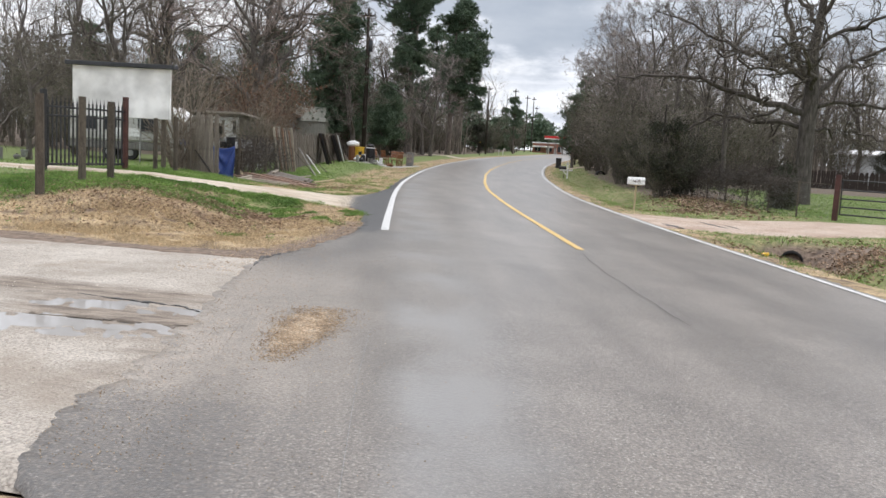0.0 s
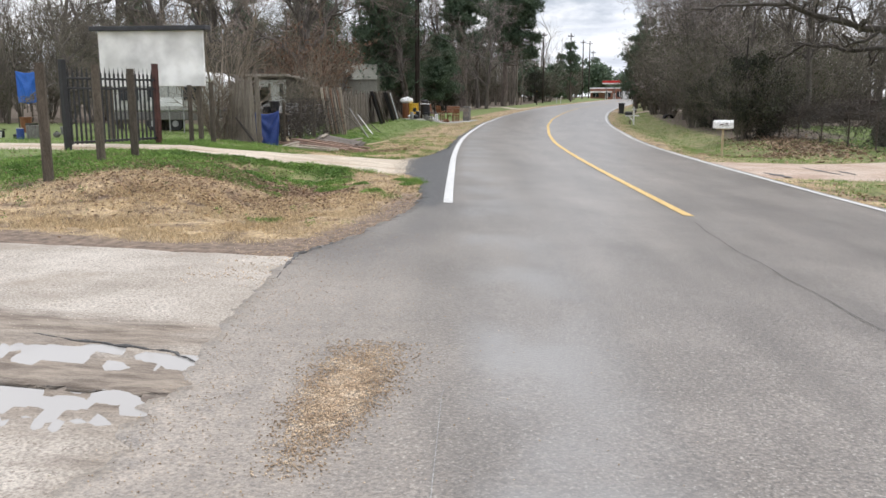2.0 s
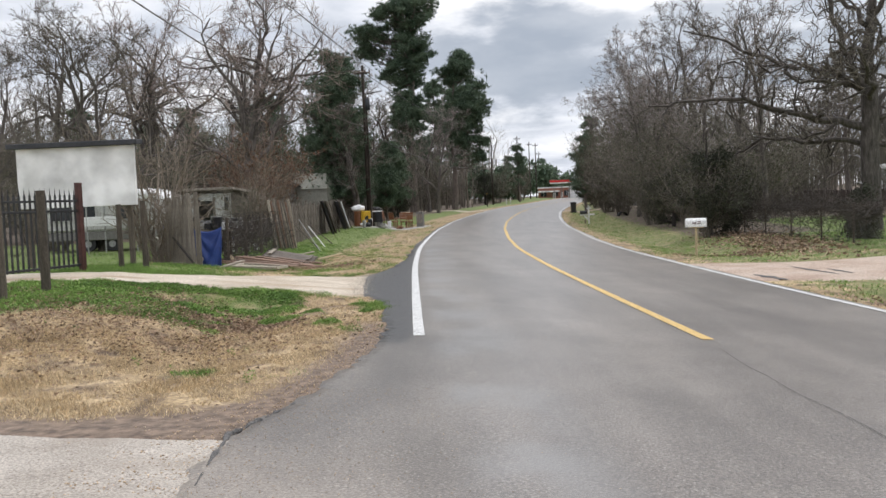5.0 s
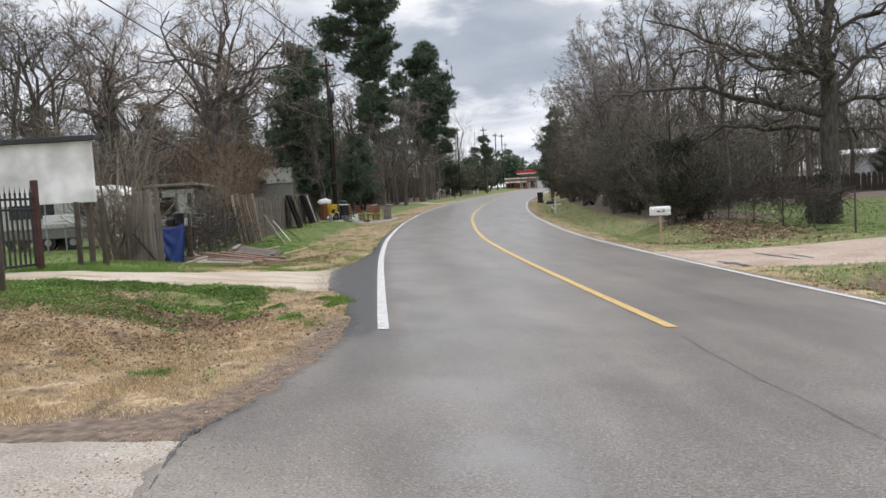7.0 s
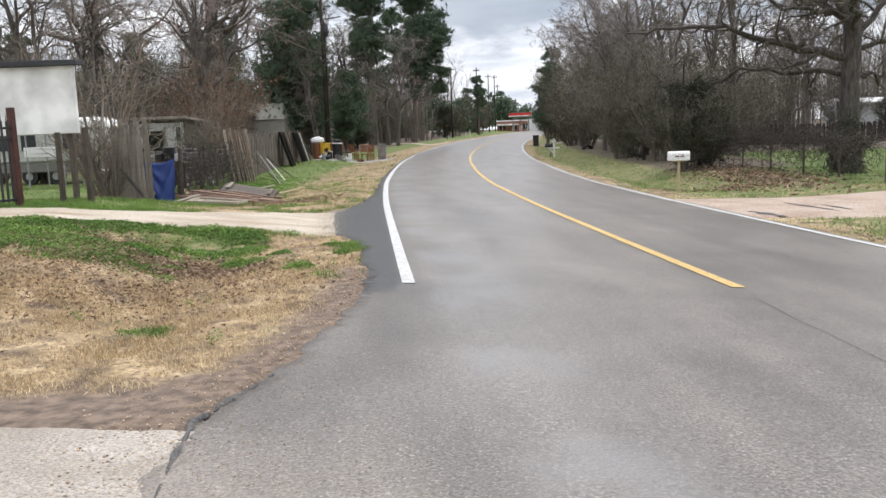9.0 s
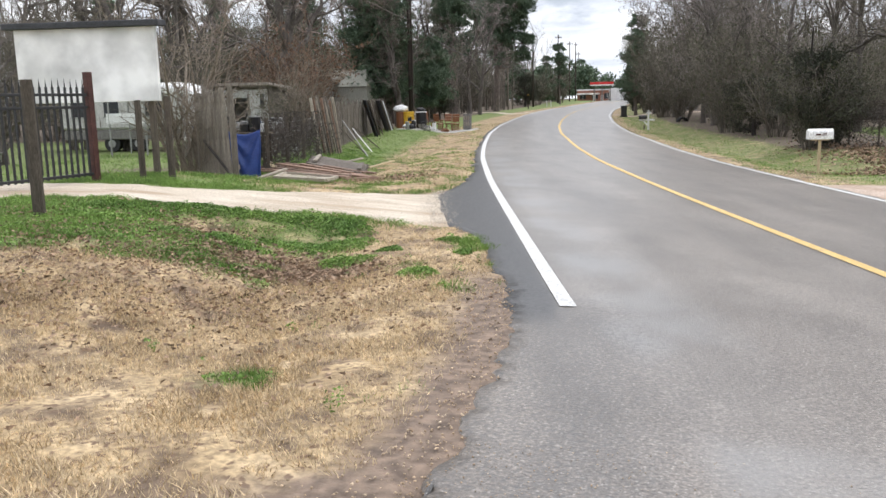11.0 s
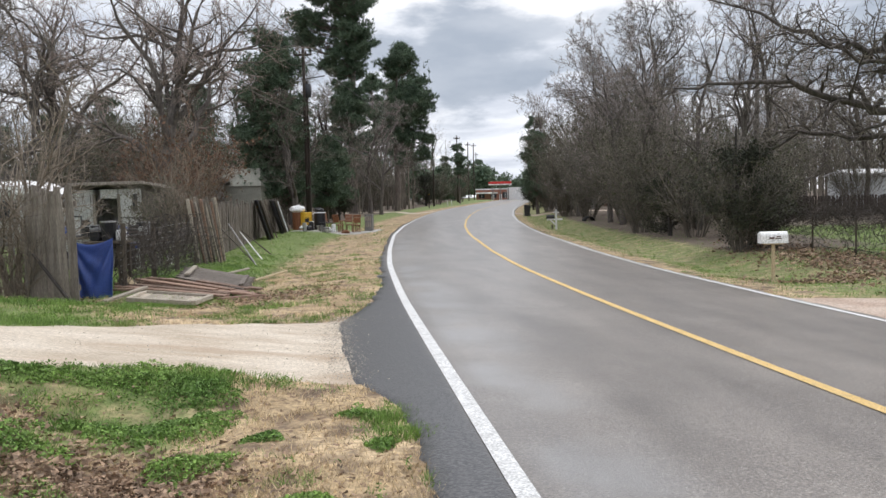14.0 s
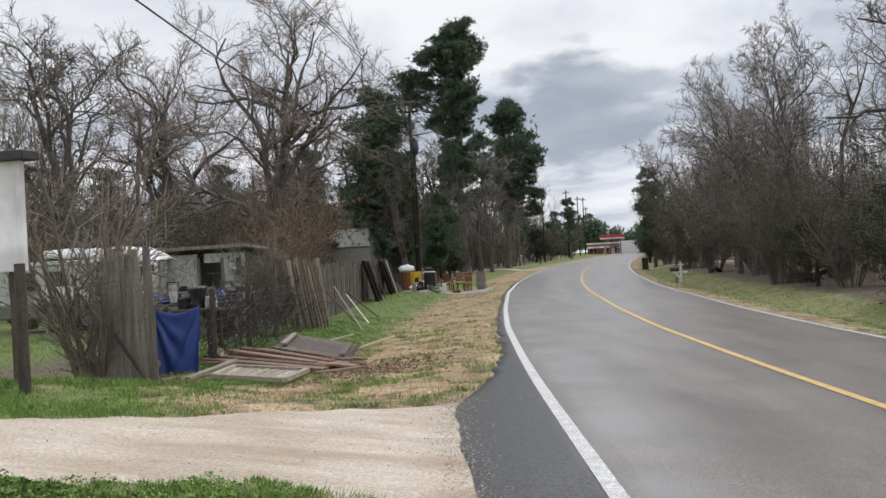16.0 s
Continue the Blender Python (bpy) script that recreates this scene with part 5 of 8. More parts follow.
pole_a = put(utility_pole(11.0, "dark wooden utility pole with crossarm and service bracket", True, True), -13.8, 74)
pole_b = put(utility_pole(11.6, "dark wooden utility pole far along the road"), -12.75, 158)
for x, y, s in [(-11.25, 205, 1.24), (-10.04, 235, 1.26), (-9.42, 260, 1.36), (-9.59, 290, 1.26)]:
    again(pole_b, x, y, 5, s)


def wire(a, b, sag, r, label="slack dark overhead cable", material=M_WIRE):
    t = np.linspace(0, 1, 24)[:, None]
    p = np.array(a) * (1 - t) + np.array(b) * t
    p[:, 2] -= sag * 4 * t[:, 0] * (1 - t[:, 0])
    ob = path_tube("overhead_wire", p, r, material, None, 5)
    return tagged(ob, label, "cable", group="overhead wires")


wire((-9.3, 8, 10.4), (-13.8, 73.9, 6.9), 1.5, 0.022, "slack grey service cable", M_BARK)
wire((-13.3, 6, 13.6), (-14.5, 73.9, 10.75), 0.6, 0.018)
wire((-11.6, 6, 13.6), (-13.1, 73.9, 10.75), 0.6, 0.018)
wire((-12.4, 6, 14.8), (-13.8, 73.9, 11.2), 0.6, 0.018)
wire((-13.8, 74.1, 10.7), (-12.75, 158, 12.0), 0.9, 0.026)
wire((-13.8, 74.1, 6.7), (-12.75, 158, 8.2), 1.9, 0.03)
wire((-29, 150, 7.0), (-12.75, 158, 7.9), 2.0, 0.04)


# ---- left yard: posts, steel gate, panel on legs ----
def wooden_post(tall, r):
    root = thing("fence_post", Matrix(), "rough grey-brown wooden fence post set in the grass", "fence post", group="wooden fence posts")
    bm = rod((0, 0, -0.2), (0, 0, tall), r, r * 0.92, 9)
    part("post", bm, M_POST, root, smooth=False)
    return root


post = put(wooden_post(1.72, 0.075), -6.65, 22.9, 0, 1.0, -0.1)
for n, (x, y, s) in enumerate([(-7.35, 25.5, 1.02), (-7.68, 27.27, 0.97), (-7.67, 28.25, 0.95), (-8.74, 33.25, 0.82), (-9.32, 33.3, 0.78), (-6.3, 14.0, 1.0)]):
    again(post, x, y, n * 40, s, -0.1 if y < 30 else 0.0)


def steel_gate(a, b, tall):
    """A picket gate between two square posts."""
    a, b = Vector(a), Vector(b)
    n = int((b - a).length / 0.115)
    d = (b - a).normalized()
    root = thing("steel_gate", Matrix.Translation((a.x, a.y, ground(a.x, a.y))) @ Matrix.Rotation(math.atan2(d.y, d.x), 4, "Z"), "black steel picket gate between dark square posts", "gate")
    length = (b - a).length
    for x in (0, length):
        part("gate_post", box((0.11, 0.11, tall + 0.3), (x, 0, tall / 2), 0.006), M_BLACK_METAL if x == 0 else M_RED_METAL, root)
    for z in (0.14, tall - 0.42, tall - 0.22):
        part("rail", box((length - 0.12, 0.04, 0.045), (length / 2, 0, z), 0.004), M_BLACK_METAL, root)
    first_bar = None
    for i in range(1, n):
        x = length * i / n
        if first_bar is None:
            bm = box((0.03, 0.03, tall - 0.2), (0, 0, tall / 2 + 0.0))
            rod((0, 0, tall - 0.1), (0, 0, tall + 0.04), 0.016, 0.001, 4, bm)
            first_bar = part("picket", bm, M_BLACK_METAL, root)
            first_bar.location.x = x
        else:
            p = new("picket", first_bar.data)
            p.parent = root
            p.location.x = x
    return root


steel_gate((-10.4, 30.2), (-9.78, 32.62), 1.66)


def panel_sign():
    root = thing("sign_board", Matrix(), "large blank white board under a dark capping on wooden legs", "sign board")
    a, b = Vector((-11.97, 33.85, 0)), Vector((-9.38, 34.1, 0))
    d = (b - a).normalized()
    turn = Matrix.Rotation(math.atan2(d.y, d.x), 4, "Z")
    mid = (a + b) / 2
    L = (b - a).length
    root.matrix_world = Matrix.Translation((mid.x, mid.y, 0)) @ turn
    part("board", box((L, 0.08, 1.32), (0, 0, 2.41), 0.008), M_WHITE, root)
    part("edge_trim", box((0.06, 0.1, 1.32), (L / 2 + 0.031, 0, 2.41), 0.004), M_WHITE, root)
    part("cap", box((L + 0.34, 0.36, 0.11), (0.02, 0.0, 3.13), 0.012, Matrix.Rotation(radians(3), 4, "X")), M_CAP, root)
    for x in (-L / 2 + 0.15, L / 2 - 0.15):
        part("leg", box((0.1, 0.1, 3.3), (x, 0.1, 1.45), 0.006), M_POST, root)
    return root


panel_sign()


# ---- grey palings, blue tarp, wire fence with vines ----
def plank(length, width, thick, material, seed):
    """A worn board standing on its end, slightly bowed, with chipped top corners."""
    r = random.Random(seed)
    bm = bmesh.new()
    n = 5
    rings = []
    for i in range(n):
        z = length * i / (n - 1)
        bow = math.sin(i / (n - 1) * math.pi) * r.uniform(-0.012, 0.012)
        w = width / 2 * (1 - (0.25 if i == n - 1 else 0))
        rings.append([bm.verts.new((sx * w + bow, sy * thick / 2, z + (r.uniform(-0.03, 0.0) if i == n - 1 else 0))) for sx, sy in ((-1, -1), (1, -1), (1, 1), (-1, 1))])
    for i in range(n - 1):
        for j in range(4):
            bm.faces.new((rings[i][j], rings[i][(j + 1) % 4], rings[i + 1][(j + 1) % 4], rings[i + 1][j]))
    bm.faces.new(rings[0][::-1])
    bm.faces.new(rings[-1])
    return bm


def board_fence(name, a, b, tall, gap, label, seed, material, drop=0.0, grow=0.0):
    a, b = Vector((*a, 0)), Vector((*b, 0))
    d = (b - a).normalized()
    L = (b - a).length
    root = thing(name, Matrix.Translation((a.x, a.y, ground(a.x, a.y))) @ Matrix.Rotation(math.atan2(d.y, d.x), 4, "Z"), label, "fence")
    r = random.Random(seed)
    meshes = []
    for k in range(6):
        bm = plank(tall * r.uniform(0.93, 1.05), 0.14, 0.02, material, seed + k)
        me = bpy.data.meshes.new("board")
        bm.normal_update()
        bm.to_mesh(me)
        bm.free()
        me.materials.append(material)
        meshes.append(me)
    n = int(L / gap)
    slope = ground(b.x, b.y) - ground(a.x, a.y)
    for i in range(n):
        p = new("board", meshes[r.randrange(6)])
        p.parent = root
        p.matrix_basis = Matrix.Translation((gap * (i + 0.5), r.uniform(-0.012, 0.012), slope * i / n - 0.03 - drop * r.random())) @ Matrix.Rotation(radians(r.uniform(-2.2, 2.2)), 4, "Y") @ Matrix.Rotation(radians(r.uniform(-2, 2)), 4, "X") @ Matrix.Diagonal((1, 1, 1 + grow * i / n, 1))
    for z in (0.35, tall - 0.35):
        part("rail", box((L, 0.04, 0.09), (L / 2, 0.045, z + slope / 2), 0.004, Matrix.Rotation(-math.atan2(slope, L), 4, "Y")), material, root)
    for x in np.arange(0.2, L, 2.4):
        part("fence_post", box((0.09, 0.09, tall), (x, 0.12, tall / 2 + slope * x / L), 0.006), material, root)
    return root


board_fence("paling_screen", (-9.6, 35.9), (-8.66, 35.8), 2.02, 0.135, "short screen of tall split grey palings", 60, M_WOOD_GREY)
board_fence("board_fence", (-10.4, 46.74), (-15.05, 71.94), 1.6, 0.15, "weathered grey upright board fence", 70, M_WOOD_OLD, 0.05, 0.13)


def tarp(a, b, top, bottom, folds, material, name, label):
    """A cloth hung between two points, sagging at the top, gathered in folds below."""
    n, m = 40, 24
    a, b = np.array(a), np.array(b)
    d = (b - a) / np.linalg.norm(b - a)
    side = np.array([d[1], -d[0]])
    v = []
    for j in range(m):
        s = j / (m - 1)
        for i in range(n):
            t = i / (n - 1)
            sag = 0.1 * math.sin(math.pi * t) * (1 - s)
            k = t + 0.02 * s * math.sin(6 * t + 1)
            p = a + (b - a) * (0.5 + (k - 0.5) * (1 - 0.14 * s))
            a1, a2 = math.atan2(s + 0.04, t + 0.04), math.atan2(s + 0.04, 1.04 - t)
            w = 0.05 * (math.sin(a1 * folds) * math.exp(-1.6 * t) + math.sin(a2 * folds * 0.85 + 1) * math.exp(-1.8 * (1 - t))) * min(1, 2.5 * s) + 0.05 * s + 0.07 * math.sin(math.pi * t) * math.sin(2.6 * s)
            hem = 0.05 * math.sin(9 * t) * s
            v.append((p[0] + side[0] * w, p[1] + side[1] * w, top - sag - (top - bottom) * s + hem * 0.5))
    root = thing(name, Matrix(), label, "tarpaulin")
    ob = np_part("cloth", np.array(v), grid_faces(m, n), material, root, smooth=True)
    md = ob.modifiers.new("thickness", "SOLIDIFY")
    md.thickness = 0.006
    return root


tarp((-9.47, 37.05), (-8.74, 37.2), 1.12, 0.03, 14, M_TARP, "blue_tarp", "blue tarpaulin hung as a screen between fence stakes")

# ---- woods in the distance: too many stems to count ----
def far_woods(seed, boxes, label):
    """Rows of thin stems and twigs behind the trees that stand near."""
    rng = np.random.default_rng(seed)
    pieces = []
    for x0, x1, y0, y1, n, tall in boxes:
        x, y = rng.uniform(x0, x1, n), rng.uniform(y0, y1, n)
        h = tall * rng.uniform(0.45, 1.1, n)
        z = height(x, y)
        base = np.stack([x, y, z - 0.2], -1)
        axis = np.stack([base + np.stack([rng.normal(0, 0.05, n) * h * t, rng.normal(0, 0.05, n) * h * t, h * t], -1) for t in np.linspace(0, 1, 5)], 1)
        rad = (h * 0.011)[:, None] * np.linspace(1, 0.15, 5)[None]
        l1, r1 = branch(rng, axis, rad, 9, 0.42, 44, 3, 0.25, 0.2, start=0.1, thin=0.5)
        l2, r2 = branch(rng, l1, np.maximum(r1, 0.014), 4, 0.75, 44, 2, 0.2, 0.2, start=0.1, thin=0.8, end=0.5)
        pieces += [tubes(axis, rad, 4), tubes(l1, np.maximum(r1, 0.012), 3), spikes(l2, np.maximum(r2, 0.024))]
    v, f = joined(pieces)
    return tagged(np_part("distant_woods", v, f, M_TWIG_MID), label, "woods", kind="stuff")


far_woods(81, [(-62, -30, 54, 84, 70, 10), (-30, -13.5, 122, 150, 70, 11), (-22, -15, 84, 108, 26, 8), (-74.28, -22.28, 73.55, 124.65, 110, 11.14), (-101.62, -15.24, 166.6, 224.96, 150, 16.51), (-141.38, -16.49, 224.96, 364.92, 160, 17.67), (-80.62, -34.4, 36, 68.22, 34, 9.67), (-116.71, -70.03, 40, 166.6, 90, 15.17)], "leafless grey woods behind the yard")
far_woods(82, [(11.81, 78.7, 131, 188.85, 190, 18.36), (11.03, 98, 188.85, 261.42, 150, 17.15), (45.66, 96.13, 57.76, 131, 110, 15.62), (27.6, 115, 261.42, 376.42, 120, 18.4), (24.64, 61.6, 30, 53.68, 40, 9.24)], "leafless grey woods beyond the lawn and house")
far_woods(83, [(-70, 90, -70, -25, 120, 11), (-60, -22, -20, 14, 40, 9), (26, 70, -20, 30, 40, 9)], "leafless woods along the road behind")


def far_evergreens(seed, spots, label):
    """Dark crowns on the skyline at the end of the road."""
    rng = np.random.default_rng(seed)
    pieces, stems = [], []
    for x0, x1, y0, y1, n, tall in spots:
        for _ in range(n):
            x, y, h = rng.uniform(x0, x1), rng.uniform(y0, y1), tall * rng.uniform(0.6, 1.1)
            k = 420
            u = unit(rng.normal(size=(k, 3))) * rng.uniform(0.5, 1.0, k)[:, None] * np.array([h * 0.3, h * 0.3, h * 0.42])
            u[:, :2] *= (1 + 0.35 * np.sin(u[:, 2:3] * 3 + x))
            c = u + np.array([x, y, ground(x, y) + h * 0.55])
            pieces.append(leaf_tris(rng, c, 0.75))
            stems.append(np.array([[x, y, ground(x, y) - 0.2], [x, y, ground(x, y) + h * 0.6]]))
    v, f = joined(pieces)
    return tagged(np_part("skyline_trees", v, f, M_PINE), label, "woods", kind="stuff")


far_evergreens(84, [(-15, -5.5, 268, 300, 14, 12.5), (6.5, 13, 262, 290, 8, 10), (-20, -12, 170, 215, 8, 8), (-46, 51.75, 313.17, 364.92, 34, 10.92), (-29.9, -11.5, 244.17, 295.92, 10, 8.05), (8, 30.17, 236.57, 298.22, 12, 10.44), (-17.38, -11.79, 188.85, 232.81, 6, 5.59), (3.6, 6, 177.9, 216.64, 5, 7.64)], "dark evergreen treeline at the end of the road")


# ---- left yard ----
def leaning(name, base, top, width, thick, material, parent, label=""):
    """A board lying or leaning between two points."""
    a, b = Vector(base), Vector(top)
    d = (b - a).normalized()
    turn = d.to_track_quat("X", "Z").to_matrix().to_4x4()
    bm = box(((b - a).length, width, thick), (0, 0, 0), min(thick * 0.2, 0.004))
    bm.transform(Matrix.Translation((a + b) / 2) @ turn)
    return part(name, bm, material, parent, label)


def wire_fence_left():
    """Sagging wire fence overgrown with bare vines, from the tarp to the board fence."""
    a, b = np.array([-9.0, 38.0]), np.array([-10.3, 46.4])
    root = thing("wire_fence", Matrix(), "rusty wire fence overgrown with bare brown vines", "fence")
    rng = np.random.default_rng(91)
    for t in (0.02, 0.27, 0.52, 0.77, 0.98):
        p = a + (b - a) * t
        z = ground(*p)
        part("stake", rod((p[0], p[1], z - 0.2), (p[0] + 0.03, p[1], z + 1.25), 0.06, 0.05, 7), M_POST, root)
    n = 620
    t = rng.random(n) * 0.88
    p0 = np.stack([a[0] + (b[0] - a[0]) * t + rng.normal(0, 0.13, n), a[1] + (b[1] - a[1]) * t + rng.normal(0, 0.05, n), 0 * t], -1)
    p0[:, 2] = height(p0[:, 0], p0[:, 1]) + rng.uniform(-0.05, 0.95, n)
    d = unit(np.stack([rng.normal(0, 0.5, n), rng.normal(0, 0.7, n), rng.uniform(0.1, 1.2, n)], -1))
    pts = [p0]
    for _ in range(5):
        pts.append(pts[-1] + d * 0.16)
        d = unit(d + rng.normal(size=(n, 3)) * 0.45)
    P = np.stack(pts, 1)
    P[..., 2] = np.minimum(P[..., 2], ground(-9.5, 42) + 1.35)
    v, f = tubes(P, np.full((n, 6), 0.006), 3)
    np_part("vine_tangle", v, f, M_TWIG_DARK, root, "bare brown vines")
    rows = []
    for k in range(9):
        s = np.linspace(0, 1, 12)
        rows.append(np.stack([a[0] + (b[0] - a[0]) * s, a[1] + (b[1] - a[1]) * s, height(a[0] + (b[0] - a[0]) * s, a[1] + (b[1] - a[1]) * s) + 0.08 + 0.13 * k + 0.02 * np.sin(9 * s + k)], -1))
    v, f = tubes(np.array(rows), np.full((9, 12), 0.004), 3)
    np_part("wire_netting", v, f, M_GALV, root, "thin rusted wire")
    return root


wire_fence_left()


def board_pile():
    """Old fence panels lying in the grass."""
    g = lambda x, y, h: (x, y, ground(x, y) + h)
    rng = random.Random(4)

    def mix(a, b, t):
        return (a[0] + (b[0] - a[0]) * t, a[1] + (b[1] - a[1]) * t)

    pale = thing("pallet", Matrix(), "flat pallet of pale weathered boards lying on the grass", "boards", group="boards on the grass")
    fl, fr, br, bl = (-8.1, 36.3), (-6.85, 35.85), (-7.15, 37.5), (-8.3, 37.4)
    for a, b in ((fl, fr), (fr, br), (br, bl), (bl, fl)):
        leaning("frame_board", g(*a, 0.07), g(*b, 0.07), 0.08, 0.07, M_PALE_BOARD, pale)
    for k in range(8):
        t = (k + 0.5) / 8
        leaning("slat", g(*mix(fl, fr, t), 0.05), g(*mix(bl, br, t), 0.05), 0.145, 0.018, M_PALE_BOARD, pale)
    panel = thing("fallen_fence_panel", Matrix(), "stack of red-brown fence boards lying in the grass", "boards", group="boards on the grass")
    fl, fr, br, bl = (-8.95, 38.15), (-6.7, 37.75), (-7.0, 39.5), (-9.4, 39.75)
    for x in (0.18, 0.8):
        leaning("batten", g(*mix(fl, fr, x), 0.03), g(*mix(bl, br, x), 0.03), 0.09, 0.05, M_WOOD_BROWN, panel)
    for k in range(7):
        t = k / 6
        a, b = mix(fl, bl, t), mix(fr, br, t)
        leaning("board", g(a[0] + rng.uniform(-0.35, 0.25), a[1], 0.09 + 0.03 * (k % 2)), g(b[0] + rng.uniform(-0.3, 0.3), b[1] + rng.uniform(-0.07, 0.07), 0.08 + 0.03 * (k % 2)), 0.2, 0.04, M_WOOD_BROWN, panel)
    for k in range(3):
        leaning("board", g(-9.0 + 0.5 * k, 38.7 + 0.25 * k, 0.17), g(-7.3 + 0.2 * k, 38.2 + 0.35 * k, 0.15), 0.16, 0.035, M_WOOD_BROWN, panel)
    upper = thing("board_stack", Matrix(), "grey fence panel dropped across the stack of boards", "boards", group="boards on the grass")
    fl, fr, br, bl = (-8.5, 39.5), (-6.95, 38.9), (-7.45, 40.9), (-9.1, 41.6)
    for k in range(6):
        t = k / 5
        leaning("board", g(*mix(fl, bl, t), 0.17), g(*mix(fr, br, t), 0.15), 0.3 if k % 2 else 0.24, 0.03, M_WOOD_OLD, upper)
    leaning("batten", g(*mix(fl, fr, 0.12), 0.24), g(*mix(bl, br, 0.12), 0.22), 0.1, 0.045, M_PALE_BOARD, upper)
    leaning("batten", g(*mix(fl, fr, 0.93), 0.22), g(*mix(bl, br, 0.93), 0.2), 0.1, 0.045, M_WOOD_OLD, upper)
    for a, b, w, m in [((-9.27, 38.6, 0.3), (-8.85, 38.3, 0.05), 0.14, M_NEWPOST), ((-8.5, 36.3, 0.05), (-8.3, 37.45, 0.16), 0.1, M_PALE_BOARD), ((-8.4, 42.1, 0.06), (-8.15, 43.0, 0.16), 0.07, M_PALE_BOARD),
                       ((-7.55, 41.5, 0.06), (-7.3, 43.3, 0.12), 0.06, M_NEWPOST), ((-9.1, 37.9, 0.05), (-8.55, 37.75, 0.08), 0.1, M_WOOD_BROWN), ((-6.9, 37.2, 0.05), (-6.5, 38.4, 0.06), 0.12, M_WOOD_BROWN)]:
        loose = thing("loose_plank", Matrix(), "short plank lying askew in the grass", "plank", group="loose planks")
        leaning("board", g(*a), g(*b), w, 0.04, m, loose)
    brace = thing("brace_stick", Matrix(), "dark stick propped against the palings", "stick")
    part("stick", rod(g(-8.55, 35.45, 0.0), g(-9.35, 35.75, 0.95), 0.03, 0.025, 7), M_BARK_DARK, brace)


board_pile()


def leaning_boards():
    """Boards and poles propped on the outside of the board fence."""
    g = lambda x, y, h: (x, y, ground(x, y) + h)
    rng = random.Random(8)
    stack = thing("propped_boards", Matrix(), "bundle of tall tan-brown boards propped against the fence", "boards")
    for k in range(13):
        t = k / 12
        x, y = -9.9 + 0.3 * t, 44.5 + 1.2 * t
        leaning("board", g(x + rng.uniform(-0.05, 0.05), y, 0.0), g(x - 0.2 + rng.uniform(-0.06, 0.06), y - 0.25 + rng.uniform(-0.08, 0.08), 1.72 + rng.uniform(-0.12, 0.06)), 0.1, 0.03, (M_PALE_BOARD, M_WOOD_GREY, M_WOOD_BROWN, M_WOOD_GREY)[k % 4], stack)
    for a, b, m in [((-8.65, 45.4, 0.0), (-10.55, 48.9, 0.95), M_GALV), ((-9.17, 47.7, 0.0), (-10.6, 50.2, 0.65), M_WHITE), ((-8.9, 46.1, 0.0), (-10.5, 48.1, 0.8), M_POST), ((-9.5, 49.9, 0.0), (-10.7, 50.6, 0.7), M_POST)]:
        p = thing("propped_pole", Matrix(), "thin pole leaning on the fence", "pole", group="poles on the fence")
        part("pole", rod(g(*a), g(*b), 0.019, 0.017, 7), m, p)
    for k, (y, m) in enumerate([(58.3, M_BLACK_METAL), (59.8, M_WOOD_GREY), (65.3, M_BLACK_METAL), (66.8, M_BLACK_METAL), (67.9, M_WOOD_GREY)]):
        p = thing("scrap_sheet", Matrix(), "dark scrap sheet propped against the fence", "panel", group="scrap panels")
        x = float(np.interp(y, [46.74, 71.94], [-10.4, -15.05]))
        leaning("sheet", g(x + 0.6, y + 0.1, 0.0), g(x + 0.12, y - 0.1, 1.7), 1.15, 0.04, m, p)
        leaning("edge_strip", g(x + 0.66, y + 0.62, 0.0), g(x + 0.2, y + 0.45, 1.68), 0.06, 0.06, M_POST if k != 3 else M_WHITE_PLASTIC, p)


leaning_boards()


def shed():
    """Open-fronted grey shed with a flat roof and a dark doorway."""
    z = ground(-15, 50)
    root = thing("shed", Matrix.Translation((-15.2, 50.4, z)), "weathered grey shed with a dark doorway and flat plank roof", "shed")
    for x, w in ((-1.15, 0.75), (1.12, 0.55)):
        part("front_wall", box((w + 0.2, 0.07, 2.15), (x, -0.6, 1.07), 0.006), M_PEELED, root)
    part("front_wall", box((0.6, 0.07, 0.3), (0.42, -0.6, 2.0), 0.006), M_PEELED, root)
    part("front_wall", box((0.55, 0.07, 2.15), (-0.4, -0.602, 1.07), 0.006), M_PEELED, root)
    part("back_wall", box((3.14, 0.07, 2.2), (-0.1, 1.3, 1.1), 0.006), M_PEELED, root)
    # side walls take a darker wood colour to tone down the light on them
    for x in (-1.7, 1.5):
        part("side_wall", box((0.07, 1.9, 2.2), (x, 0.35, 1.1), 0.006), M_POST, root)
    part("roof", box((3.6, 2.5, 0.1), (-0.1, 0.3, 2.27), 0.01, Matrix.Rotation(radians(-3), 4, "X")), M_WOOD_GREY, root)
    part("door_jamb", box((0.09, 0.1, 2.0), (-0.08, -0.63, 1.0), 0.004), M_WOOD_GREY, root)
    part("door_jamb", box((0.09, 0.1, 2.0), (0.75, -0.63, 1.0), 0.004), M_WOOD_GREY, root)
    # floor coloured near-black for the shade indoors
    part("floor", box((3.1, 1.8, 0.05), (-0.1, 0.35, 0.03)), M_INNER_SHADE, root)
    part("hanging_rag", box((0.16, 0.03, 0.55), (1.3, -0.68, 1.7), 0.01), M_PLASTIC_BLACK, root)
    return root


shed()


